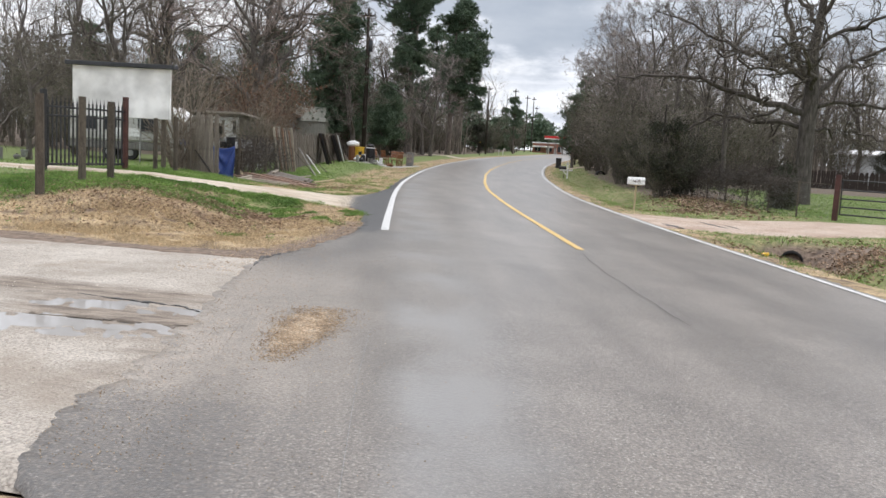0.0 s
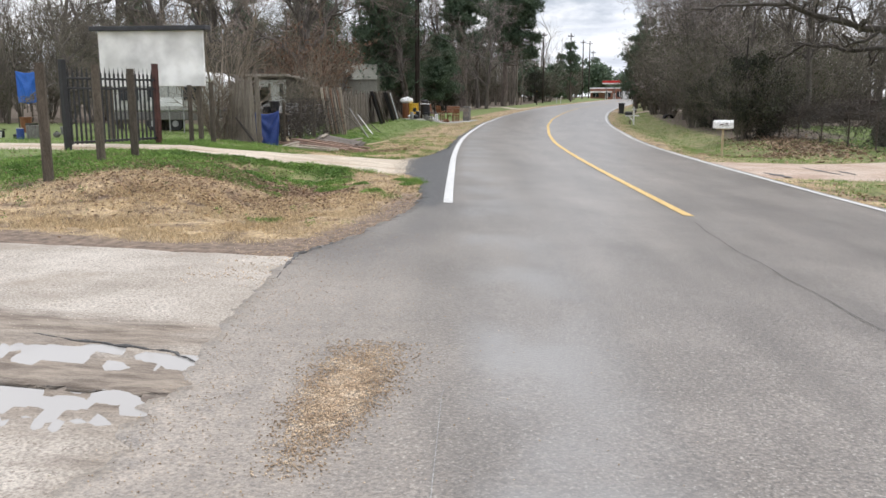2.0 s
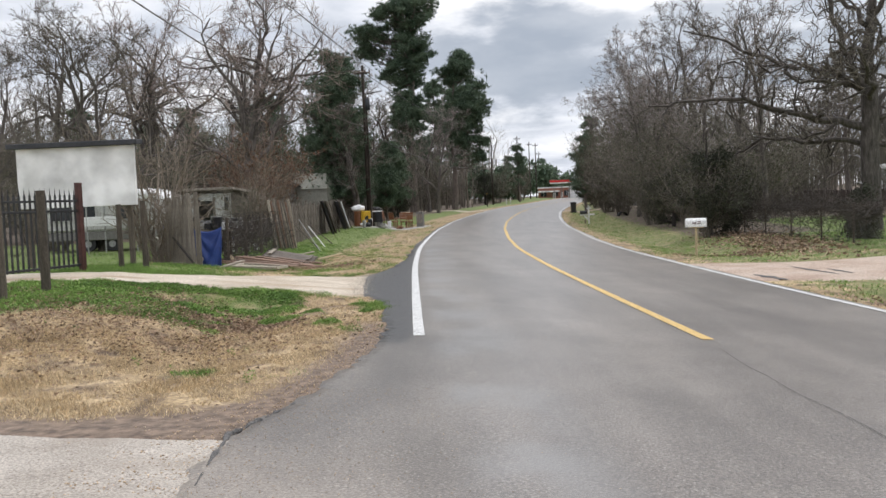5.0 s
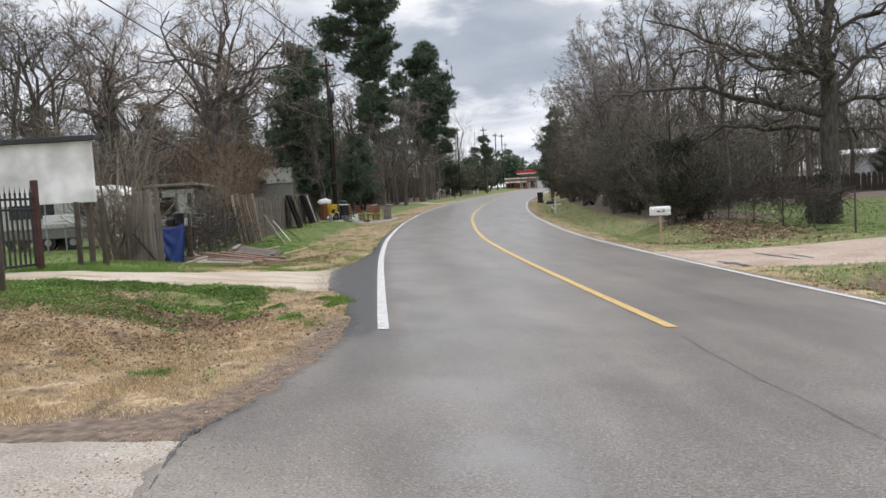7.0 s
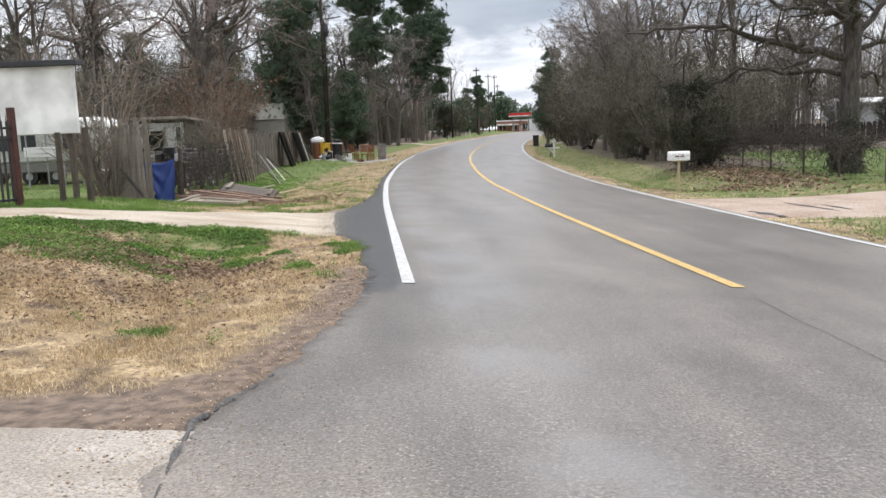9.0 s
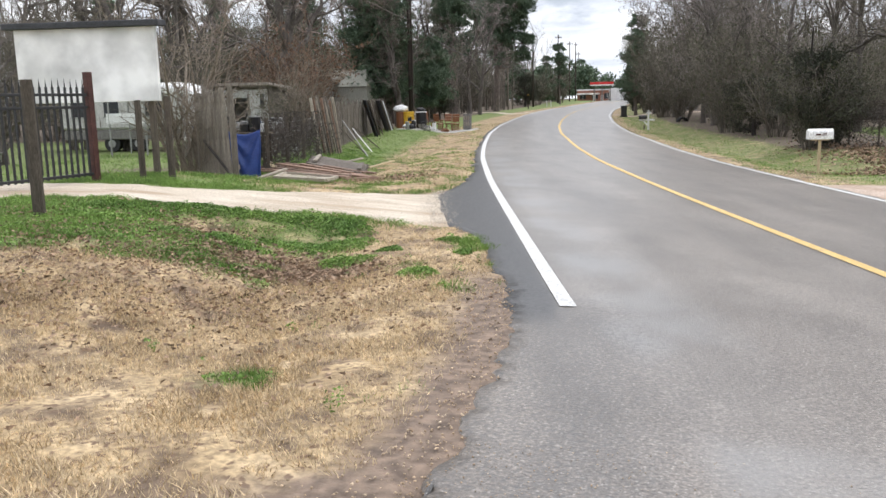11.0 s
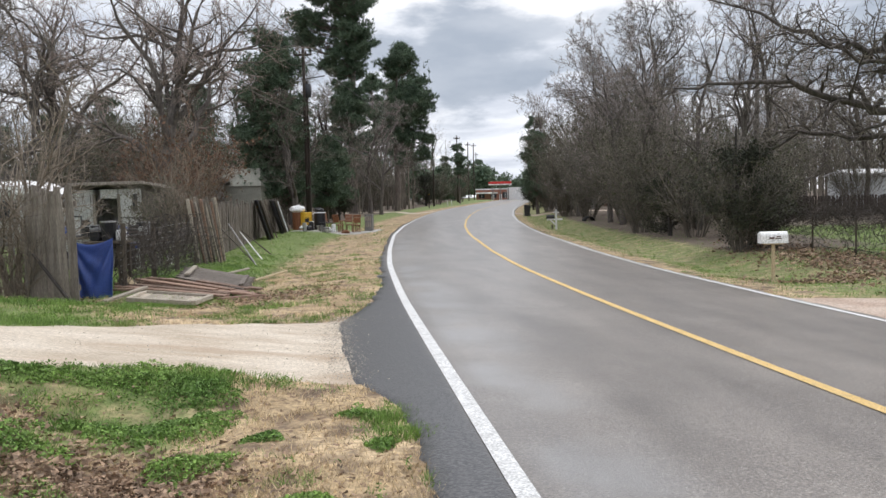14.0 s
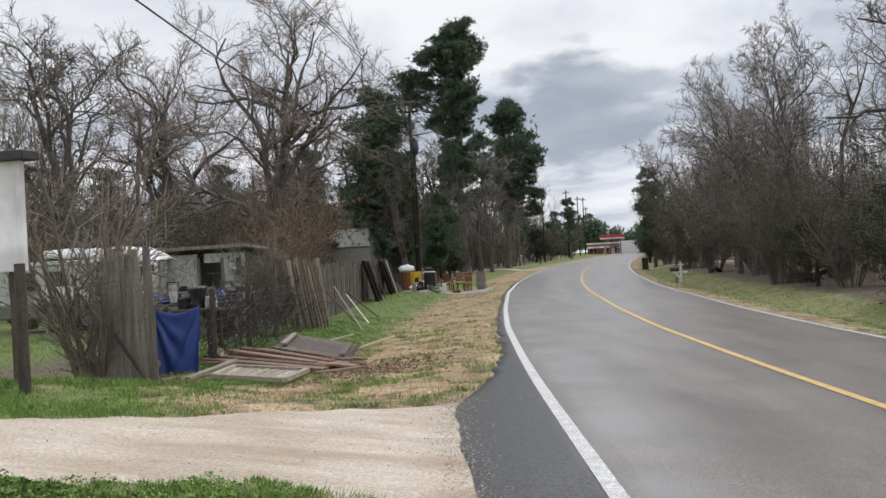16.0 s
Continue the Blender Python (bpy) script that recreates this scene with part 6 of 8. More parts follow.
def camper():
    """A white trailer with a windowed side and a tarpaulin over its end."""
    z = ground(-17.2, 47.5)
    root = thing("camper_trailer", Matrix.Translation((-18.5, 48.6, z)) @ Matrix.Rotation(radians(4), 4, "Z"), "old white camper trailer with dark windows", "trailer")
    part("body", box((4.6, 1.9, 1.25), (0, 0, 1.42), 0.09), M_PEELED, root)
    part("lower_panel", box((4.5, 1.84, 0.34), (0, 0, 0.62), 0.03), M_SHED, root)
    part("roof_rail", box((4.7, 2.0, 0.12), (0, 0, 2.08), 0.03), M_ROOF_WHITE, root)
    for x, w in ((-1.45, 0.85), (-0.35, 0.55), (1.3, 0.8)):
        win = part("window", box((w, 0.05, 0.55), (x, -0.96, 1.55), 0.01), M_GLASS, root)
        part("frame", box((w + 0.1, 0.03, 0.05), (x, -0.975, 1.85)), M_GALV, win)
        part("frame", box((w + 0.1, 0.03, 0.05), (x, -0.975, 1.25)), M_GALV, win)
    for x in (-0.5, 0.5):
        w = part("wheel", rod((x, -0.8, 0.3), (x, -0.6, 0.3), 0.3, 0.3, 16), M_PLASTIC_BLACK, root)
        part("hub", rod((x, -0.83, 0.3), (x, -0.79, 0.3), 0.14, 0.14, 12), M_GALV, w)
    return root


camper()


def cover_sheet():
    """A long crumpled white sheet thrown over a frame beside the shed, hanging down at one end."""
    n, m = 44, 18
    X, Y = np.meshgrid(np.linspace(-1.75, 1.75, n), np.linspace(-0.7, 0.7, m), indexing="ij")
    Z = 2.16 - 0.1 * (Y / 0.7) ** 2 - 0.34 * smooth(1.0, 1.8, X) - 0.03 * X
    Z = Z + 0.05 * np.array([noise.noise((x * 2.6, y * 2.6, 4.0)) for x, y in zip(X.ravel(), Y.ravel())]).reshape(X.shape)
    Z[:, 0] -= 0.16
    z = ground(-15.2, 44.8)
    root = thing("covered_frame", Matrix.Translation((-15.9, 46.0, z + 0.2)), "frame covered with a crumpled white plastic sheet", "cover")
    ob = np_part("plastic_sheet", np.stack([X, Y, Z], -1), grid_faces(n, m), M_WHITE_PLASTIC, root, smooth=True)
    ob.modifiers.new("thickness", "SOLIDIFY").thickness = 0.01
    part("lower_panel", box((1.4, 0.05, 0.34), (-1.0, -0.6, 1.02), 0.01), M_WHITE_PLASTIC, root)
    for x in (-1.6, -0.3, 1.1):
        for y in (-0.6, 0.6):
            part("leg", rod((x, y, -0.35), (x, y, 1.95), 0.03, 0.03, 7), M_GALV, root)
    return root


cover_sheet()


def junk_heap(cx, cy, n, seed, span, tall):
    """Odd household things heaped in the yard, each one its own thing."""
    rng = random.Random(seed)
    mats = [M_WHITE_PLASTIC, M_PLASTIC_BLACK, M_SHED, M_GALV, M_CHAIR, M_TARP, M_CANVAS, M_BLACK_METAL]
    names = [("plastic_tub", "worn plastic tub in a yard heap"), ("scrap_box", "battered box in a yard heap"), ("metal_can", "dented metal can in a yard heap"), ("bundle", "tied bundle of rags in a yard heap")]
    for k in range(n):
        m = mats[rng.randrange(len(mats))]
        nm, lb = names[k % 4]
        x, y = cx + rng.uniform(-span, span), cy + rng.uniform(-0.8, 0.8)
        s = rng.uniform(0.18, 0.42)
        h = s * rng.uniform(0.7, 1.5)
        z = ground(x, y) + (rng.uniform(0, tall) if k % 3 == 0 else 0)
        root = thing(nm, Matrix.Translation((x, y, z)) @ Matrix.Rotation(rng.uniform(0, 6), 4, "Z"), lb, "junk", group="yard junk")
        if k % 4 == 0:
            bm = rod((0, 0, 0), (0, 0, h), s * 0.38, s * 0.5, 14)
            part("tub", bm, m, root)
            part("rim", rod((0, 0, h - 0.02), (0, 0, h + 0.015), s * 0.55, s * 0.55, 14), m, root)
        elif k % 4 == 2:
            part("can", rod((0, 0, 0), (0, 0, h), s * 0.33, s * 0.33, 14), m, root)
            part("lid", rod((0, 0, h), (0, 0, h + 0.025), s * 0.35, s * 0.3, 14), M_GALV, root)
        elif k % 4 == 1:
            part("box", box((s, s * 0.8, h), (0, 0, h / 2), 0.012), m, root)
            part("flap", box((s, s * 0.4, 0.01), (0, -s * 0.5, h + 0.03), 0, Matrix.Rotation(radians(30), 4, "X")), m, root)
        else:
            bm = bmesh.new()
            bmesh.ops.create_icosphere(bm, subdivisions=2, radius=s * 0.6, matrix=Matrix.Translation((0, 0, s * 0.4)) @ Matrix.Diagonal((1, 0.8, 0.75, 1)))
            for v in bm.verts:
                v.co += Vector((noise.noise(v.co * 9 + Vector((k, 0, 0))), noise.noise(v.co * 9 + Vector((0, k, 0))), 0)) * 0.06
            part("bag", bm, m, root, smooth=True)
            part("knot", rod((0, 0, s * 0.8), (0, 0, s * 0.98), 0.03, 0.05, 7), m, root)


junk_heap(-12.4, 44.2, 34, 3, 1.7, 0.0)

def work_table():
    """A trestle table loaded with odds and ends behind the tarp."""
    x, y = -9.4, 38.4
    z = ground(x, y)
    root = thing("work_table", Matrix.Translation((x, y, z)), "rough trestle table loaded with odds and ends", "table")
    part("tabletop", box((0.74, 0.5, 0.05), (0, 0, 0.9), 0.006), M_POST, root)
    for sx in (-0.3, 0.3):
        for sy in (-0.2, 0.2):
            part("leg", box((0.06, 0.06, 0.92), (sx, sy, 0.42), 0.004), M_POST, root)
    for k, (dx2, w, h, m, nm) in enumerate([(-0.22, 0.2, 0.2, M_PLASTIC_BLACK, "tool_box"), (0.02, 0.3, 0.34, M_PLASTIC_BLACK, "paint_bucket"), (0.26, 0.14, 0.2, M_WHITE_PLASTIC, "plastic_jug")]):
        t = thing(nm, Matrix.Translation((x + dx2, y, z + 0.925)), "worn " + nm.replace("_", " ") + " on the trestle table", "junk", "yard junk")
        if k % 2:
            part("body", rod((0, 0, 0), (0, 0, h), w * 0.42, w * 0.5, 12), m, t)
            part("rim", rod((0, 0, h), (0, 0, h + 0.03), w * 0.52, w * 0.52, 12), M_GALV, t)
        else:
            part("body", box((w, 0.2, h), (0, 0, h / 2), 0.02), m, t)
            part("handle", box((w * 0.6, 0.03, 0.05), (0, 0, h + 0.025), 0.008), M_GALV, t)


work_table()
junk_heap(-21.5, 40.5, 14, 5, 3.5, 0.2)


def hung_tarp(x, y, w, top, bottom):
    """A blue tarpaulin slung on a rope between two stakes."""
    root = tarp((x - w / 2, y), (x + w / 2, y + 0.1), top, bottom, 9, M_TARP_BRIGHT, "slung_tarp", "bright blue tarpaulin slung between stakes among the trees")
    tagged(root, group="slung blue tarps")
    for sx in (-w / 2 - 0.06, w / 2 + 0.06):
        part("stake", rod((x + sx, y + 0.05, ground(x + sx, y) - 0.2), (x + sx, y + 0.05, top + 0.12), 0.035, 0.03, 7), M_POST, root)
    rope = [(x + sx, y + 0.05, top + 0.03) for sx in (-w / 2 - 0.06, 0, w / 2 + 0.06)]
    path_tube("rope", rope, 0.012, M_WIRE, root)


hung_tarp(-29.0, 50.0, 1.0, 2.6, 1.1)
hung_tarp(-26.7, 50.0, 1.1, 2.75, 1.25)


def workbench(x, y, w, seed):
    """A long bench heaped with pots, boxes and tools, two deep."""
    rng = random.Random(seed)
    z = ground(x, y)
    root = thing("workbench", Matrix.Translation((x, y, z)), "long rough bench heaped with junk beside the shed", "table")
    part("bench_top", box((w, 0.9, 0.06), (0, 0, 0.82), 0.006), M_POST, root)
    for sx in (-w / 2 + 0.1, 0, w / 2 - 0.1):
        for sy in (-0.36, 0.36):
            part("leg", box((0.08, 0.08, 0.8), (sx, sy, 0.4), 0.004), M_POST, root)
    kinds2 = [("cooking_pot", "dented metal pot on the bench", M_GALV), ("plastic_crate", "scuffed white plastic crate on the bench", M_WHITE_PLASTIC), ("paint_tin", "dark paint tin on the bench", M_PLASTIC_BLACK), ("cloth_bundle", "faded blue cloth bundle on the bench", M_TARP),
              ("engine_part", "greasy grey engine part on the bench", M_SHED), ("picture_frame", "empty dark picture frame on the bench", M_CAP)]
    n = int(w / 0.23)
    for row in range(2):
        for k in range(n):
            nm, lb, m = kinds2[rng.randrange(6)]
            h, s2 = rng.uniform(0.16, 0.34) * (1.3 if row else 0.8), rng.uniform(0.18, 0.27)
            t = thing(nm, Matrix.Translation((x - w / 2 + 0.18 + k * (w - 0.3) / (n - 1), y - 0.22 + 0.46 * row, z + 0.85)) @ Matrix.Rotation(rng.uniform(-0.5, 0.5), 4, "Z"), lb, "junk", "bench junk")
            if nm in ("cooking_pot", "paint_tin"):
                part("body", rod((0, 0, 0), (0, 0, h), s2 * 0.46, s2 * 0.5, 14), m, t)
                part("rim", rod((0, 0, h - 0.015), (0, 0, h + 0.01), s2 * 0.54, s2 * 0.54, 14), M_GALV, t)
                part("handle", rod((s2 * 0.5, 0, h * 0.7), (s2 * 0.8, 0, h * 0.8), 0.012, 0.012, 6), m, t)
            elif nm == "picture_frame":
                for a, b in (((-0.15, 0), (0.03, 0.5)), ((0.15, 0), (0.03, 0.5)), ((0, -0.24), (0.33, 0.03)), ((0, 0.24), (0.33, 0.03))):
                    part("frame_side", box((b[0], 0.03, b[1]), (a[0], 0, 0.26 + a[1]), 0.003), m, t)
                part("backing", box((0.28, 0.012, 0.46), (0, 0.015, 0.26)), M_PEELED, t)
            elif nm == "cloth_bundle":
                bm = bmesh.new()
                bmesh.ops.create_icosphere(bm, subdivisions=3, radius=s2 * 0.6, matrix=Matrix.Translation((0, 0, s2 * 0.42)) @ Matrix.Diagonal((1, 0.85, 0.8, 1)))
                for v in bm.verts:
                    v.co += v.co.normalized() * noise.noise(v.co * 8 + Vector((k, row, 0))) * 0.09
                    v.co.z = max(v.co.z, 0)
                part("cloth", bm, m, t, smooth=True)
                part("knot", rod((0, 0, s2 * 0.8), (0.03, 0, s2 * 1.05), 0.03, 0.05, 7), m, t)
            elif nm == "engine_part":
                part("block", box((s2, s2 * 0.8, h * 0.6), (0, 0, h * 0.3), 0.03), m, t)
                part("cylinder", rod((0, 0, h * 0.6), (0.03, 0, h), 0.08, 0.07, 10), M_GALV, t)
                part("shaft", rod((-s2 * 0.7, 0, h * 0.3), (s2 * 0.7, 0, h * 0.35), 0.03, 0.03, 8), M_GALV, t)
            else:
                for a in (-1, 1):
                    part("side", box((s2, 0.015, h * 0.7), (0, a * s2 * 0.4, h * 0.35), 0.002), m, t)
                    part("side", box((0.015, s2 * 0.8, h * 0.7), (a * s2 * 0.5, 0, h * 0.35), 0.002), m, t)
                part("base", box((s2, s2 * 0.8, 0.02), (0, 0, 0.011)), m, t)


workbench(-12.0, 43.3, 2.7, 12)


def back_building():
    """Pale low building that shows above the board fence."""
    z = ground(-17.48, 73.01)
    root = thing("outbuilding", Matrix.Translation((-17.48, 73.01, z)) @ Matrix.Scale(1.14, 4), "small outbuilding with greyed pale cladding behind the fence", "shed")
    part("wall", box((2.4, 2.0, 2.3), (0, 0, 1.15), 0.01), M_CANVAS, root)
    bm = box((2.5, 2.2, 0.95), (0, 0, 2.75), 0.0)
    for v in bm.verts:
        if v.co.z > 2.8:
            v.co.x *= 0.72
            v.co.y *= 0.1
    part("roof", bm, M_CANVAS, root)
    return root


back_building()


def house(x, y, w, d, h, wall, roof, label, windows, turn=0.0):
    z = ground(x, y)
    root = thing("house", Matrix.Translation((x, y, z)) @ Matrix.Rotation(radians(turn), 4, "Z"), label, "house")
    part("wall", box((w, d, h), (0, 0, h / 2), 0.01), wall, root)
    bm = box((w + 0.7, d + 0.9, 0.5), (0, 0, h + 0.25))
    for v in bm.verts:
        if v.co.z > h + 0.3:
            v.co.y *= 0.05
    part("roof", bm, roof, root)
    part("eave_board", box((w + 0.72, 0.04, 0.14), (0, -d / 2 - 0.46, h + 0.02)), roof, root)
    for k, (wx, ww) in enumerate(windows):
        win = part("window", box((ww, 0.06, 0.95), (wx, -d / 2 - 0.02, h * 0.58), 0.005), M_GLASS, root)
        for dx2 in (-ww / 2, ww / 2):
            part("frame", box((0.07, 0.05, 1.05), (wx + dx2, -d / 2 - 0.045, h * 0.58)), M_WHITE, win)
        for dz in (-0.5, 0.5):
            part("frame", box((ww, 0.05, 0.07), (wx, -d / 2 - 0.043, h * 0.58 + dz)), M_WHITE, win)
    part("door", box((0.9, 0.06, 2.0), (w * 0.1, -d / 2 - 0.02, 1.02), 0.005), M_SHED, root)
    part("porch_post", rod((-w / 2 + 0.2, -d / 2 - 0.4, 0), (-w / 2 + 0.2, -d / 2 - 0.4, h), 0.05, 0.05, 8), M_WHITE, root)
    return root


house(36.06, 98.75, 16.9, 6.26, 2.76, M_HOUSE, M_ROOF_WHITE, "long pale mobile home with a white metal roof", [(-5.0, 1.0), (-2.2, 1.3), (4.2, 1.2)])
house(16.87, 131, 11.91, 7.94, 3.27, M_WOOD_BROWN, M_POLE, "low brown house half hidden by the woods", [(-2.5, 1.2), (2.5, 1.2)])
house(-28.66, 177.9, 15.81, 9.22, 3.39, M_POST, M_POLE, "low dark house set back among trees", [(-3.5, 1.4), (3.5, 1.4)])
house(-22.31, 68.88, 8.06, 5.76, 2.8, M_SHED, M_POLE, "dark weathered house behind the yard", [(-1.5, 1.2)])

board_fence("dark_fence", (13.39, 77.11), (40.5, 78.6), 1.36, 0.145, "low dark board fence at the back of the lawn", 75, M_POLE)


# ---- right side: mailbox, wire fence, farm gate, bin ----
def mailbox():
    z = ground(3.52, 40.7)
    root = thing("mailbox", Matrix.Translation((3.52, 40.7, z)), "white post-mounted mailbox with rust marks on a pale wooden post", "mailbox")
    part("post", box((0.06, 0.06, 0.95), (0, 0, 0.36), 0.006), M_NEWPOST, root)
    bm = bmesh.new()
    prof = [(-0.11, 0)] + [(0.11 * math.cos(a), 0.13 + 0.11 * math.sin(a)) for a in np.linspace(math.pi, 0, 9)] + [(0.11, 0)]
    rings = [[bm.verts.new((x, py, 0.82 + pz)) for py, pz in prof] for x in (-0.27, -0.265, 0.265, 0.27)]
    for a, b in zip(rings, rings[1:]):
        for i in range(len(prof)):
            j = (i + 1) % len(prof)
            bm.faces.new((a[i], a[j], b[j], b[i]))
    bm.faces.new(rings[0][::-1])
    bm.faces.new(rings[-1])
    body = part("box", bm, M_MAILBOX, root)
    part("door", box((0.012, 0.2, 0.2), (-0.278, 0, 0.92), 0.003), M_MAILBOX, body)
    part("flag", box((0.1, 0.008, 0.035), (-0.06, -0.117, 0.93), 0.001), M_RED_METAL, body, "faded red flag")
    part("lettering_bar", box((0.09, 0.004, 0.022), (0.08, -0.113, 0.96)), M_RED_METAL, body)
    part("lettering_bar", box((0.11, 0.004, 0.02), (0.07, -0.113, 0.92)), M_RED_METAL, body)
    part("base_board", box((0.4, 0.16, 0.025), (0, 0, 0.806), 0.003), M_NEWPOST, root)


mailbox()


def cross_mailbox():
    x, y = 1.28, 74.91
    z = ground(x, y)
    root = thing("mailbox_stand", Matrix.Translation((x, y, z)), "black mailbox on a white cross-shaped wooden stand", "mailbox")
    part("post", box((0.1, 0.1, 1.25), (0.05, 0, 0.6), 0.006), M_WHITE, root)
    part("arm", box((0.95, 0.1, 0.1), (-0.05, -0.005, 0.62), 0.006), M_WHITE, root)
    part("brace", box((0.45, 0.08, 0.08), (-0.13, -0.006, 0.42), 0.006, Matrix.Rotation(radians(45), 4, "Y")), M_WHITE, root)
    part("post_top", box((0.32, 0.08, 0.08), (0.05, -0.004, 1.05), 0.006), M_WHITE, root)
    box_part = part("box", rod((-0.55, 0, 0.78), (-0.05, 0, 0.78), 0.12, 0.12, 12), M_PLASTIC_BLACK, root)
    part("box_base", box((0.5, 0.22, 0.12), (-0.3, 0, 0.73), 0.01), M_PLASTIC_BLACK, root)
    part("lower_stub", box((0.09, 0.09, 0.35), (-0.2, 0, 0.12), 0.006), M_POST, root)


cross_mailbox()


def wheelie_bin(x, y):
    z = ground(x, y)
    root = thing("wheeled_bin", Matrix.Translation((x, y, z)), "black wheeled rubbish bin standing at the roadside", "bin")
    bm = box((0.58, 0.62, 0.98), (0, 0, 0.54), 0.02)
    for v in bm.verts:
        k = 0.82 + 0.18 * v.co.z
        v.co.x *= k
        v.co.y *= k
    part("body", bm, M_PLASTIC_BLACK, root)
    part("lid", box((0.64, 0.72, 0.06), (0, 0.0, 1.06), 0.02), M_PLASTIC_BLACK, root)
    part("handle", rod((-0.26, 0.38, 1.0), (0.26, 0.38, 1.0), 0.018, 0.018, 8), M_PLASTIC_BLACK, root)
    for sx in (-0.3, 0.3):
        part("wheel", rod((sx - 0.03, 0.27, 0.12), (sx + 0.03, 0.27, 0.12), 0.12, 0.12, 14), M_PLASTIC_BLACK, root)


wheelie_bin(0.39, 101.77)


def wire_fence_right():
    """Chain-link fence with dead vines along its top, from the thicket to the farm gate."""
    pts = np.array([(6.4, 52.5), (7.0, 48.0), (7.7, 43.5), (8.1, 39.6), (9.0, 38.9)])
    root = thing("chain_link_fence", Matrix(), "chain-link fence with a galvanised rail and dead vines", "fence")
    seg = np.r_[0, np.cumsum(np.linalg.norm(np.diff(pts, axis=0), axis=1))]
    def at(s):
        return np.stack([np.interp(s, seg, pts[:, 0]), np.interp(s, seg, pts[:, 1])], -1)
    total = seg[-1]
    for s in np.arange(0, total + 0.1, 2.2):
        p = at(s)
        z = ground(*p)
        part("fence_post", rod((p[0], p[1], z - 0.2), (p[0], p[1], z + 1.12), 0.028, 0.026, 8), M_POST, root)
    s = np.linspace(0, total, 40)
    P = at(s)
    top = np.stack([P[:, 0], P[:, 1], height(P[:, 0], P[:, 1]) + 1.06], -1)
    v, f = tubes(top[None], np.full((1, 40), 0.012), 6)
    np_part("top_rail", v, f, M_POST, root)
    # diamond netting
    wires = []
    for k in np.arange(-1.1, total, 0.11):
        for sgn in (1, -1):
            ss = np.clip(k + (np.array([0, 1.0]) if sgn > 0 else np.array([1.0, 0])), 0, total)
            q = at(ss)
            wires.append(np.stack([q[:, 0], q[:, 1], height(q[:, 0], q[:, 1]) + np.array([0.04, 1.04])], -1))
    v, f = tubes(np.array(wires), np.full((len(wires), 2), 0.0009), 3)
    np_part("netting", v, f, M_GALV, root, "thin grey wire netting")
    rng = np.random.default_rng(17)
    n = 1300
    s = rng.random(n) * total * 0.9
    q = at(s)
    p0 = np.stack([q[:, 0] + rng.normal(0, 0.08, n), q[:, 1], height(q[:, 0], q[:, 1]) + np.where(rng.random(n) < 0.85, rng.uniform(0.85, 1.15, n), rng.uniform(0, 0.9, n))], -1)
    d = unit(np.stack([rng.normal(0, 0.5, n), rng.normal(0, 1, n), rng.normal(0, 0.5, n)], -1))
    line_pts = [p0]
    for _ in range(4):
        line_pts.append(line_pts[-1] + d * 0.2)
        d = unit(d + rng.normal(size=(n, 3)) * 0.5)
    v, f = tubes(np.stack(line_pts, 1), np.full((n, 5), 0.007), 3)
    np_part("vine_tangle", v, f, M_TWIG_DARK, root, "dead brown vines")
    return root


wire_fence_right()


def farm_gate():
    a, b = Vector((9.15, 38.8, 0)), Vector((12.6, 36.6, 0))
    d = (b - a).normalized()
    L = (b - a).length
    z = ground(9.15, 38.8)
    root = thing("farm_gate", Matrix.Translation((a.x, a.y, z)) @ Matrix.Rotation(math.atan2(d.y, d.x), 4, "Z"), "black tubular farm gate hung on a rusty red post", "gate")
    part("gate_post", box((0.14, 0.14, 1.5), (0, 0, 0.6), 0.008), M_RED_METAL, root)
    part("gate_post", box((0.12, 0.12, 1.4), (L + 0.1, 0, 0.55), 0.008), M_POST, root)
    for zz in (0.2, 0.42, 0.66, 0.92, 1.2):
        part("rail", rod((0.1, 0, zz), (L, 0, zz), 0.022, 0.022, 8), M_BLACK_METAL, root)
    for x in (0.12, L * 0.5, L - 0.05):
        part("upright", rod((x, 0.002, 0.2), (x, 0.002, 1.2), 0.02, 0.02, 8), M_BLACK_METAL, root)


farm_gate()


def culvert(x, y, r, turn, label, front=0.0, deep=0.32):
    z = ground(x, y - front) - deep
    root = thing("culvert_pipe", Matrix.Translation((x, y, z)) @ Matrix.Rotation(radians(turn), 4, "Z"), label, "culvert", group="culverts")
    bm = bmesh.new()
    rings = []
    for yy, rr in ((0, r), (0, r * 0.88), (0.9, r * 0.88), (0.9, r)):
        rings.append([bm.verts.new((rr * math.cos(t), yy, rr * 0.85 + rr * math.sin(t))) for t in np.linspace(0, 2 * math.pi, 16, endpoint=False)])
    for p, q in zip(rings, rings[1:] + rings[:1]):
        for i in range(16):
            bm.faces.new((p[i], p[(i + 1) % 16], q[(i + 1) % 16], q[i]))
    # pipe coloured near-black for the shade in its mouth
    part("pipe", bm, M_INNER_SHADE, root, smooth=True)


culvert(6.12, 31.35, 0.25, -16, "dark drain pipe opening in the ditch bank", 0.45, -0.12)
culvert(4.02, 80.85, 0.34, 10, "dark drain pipe under the verge")

# ---- discarded furniture by the fence end ----


def heap_at(x, y):
    """Places round the discarded furniture, drawn in to the end of the fence."""
    return -1.076 + x * 0.921, 2.274 + y * 0.939


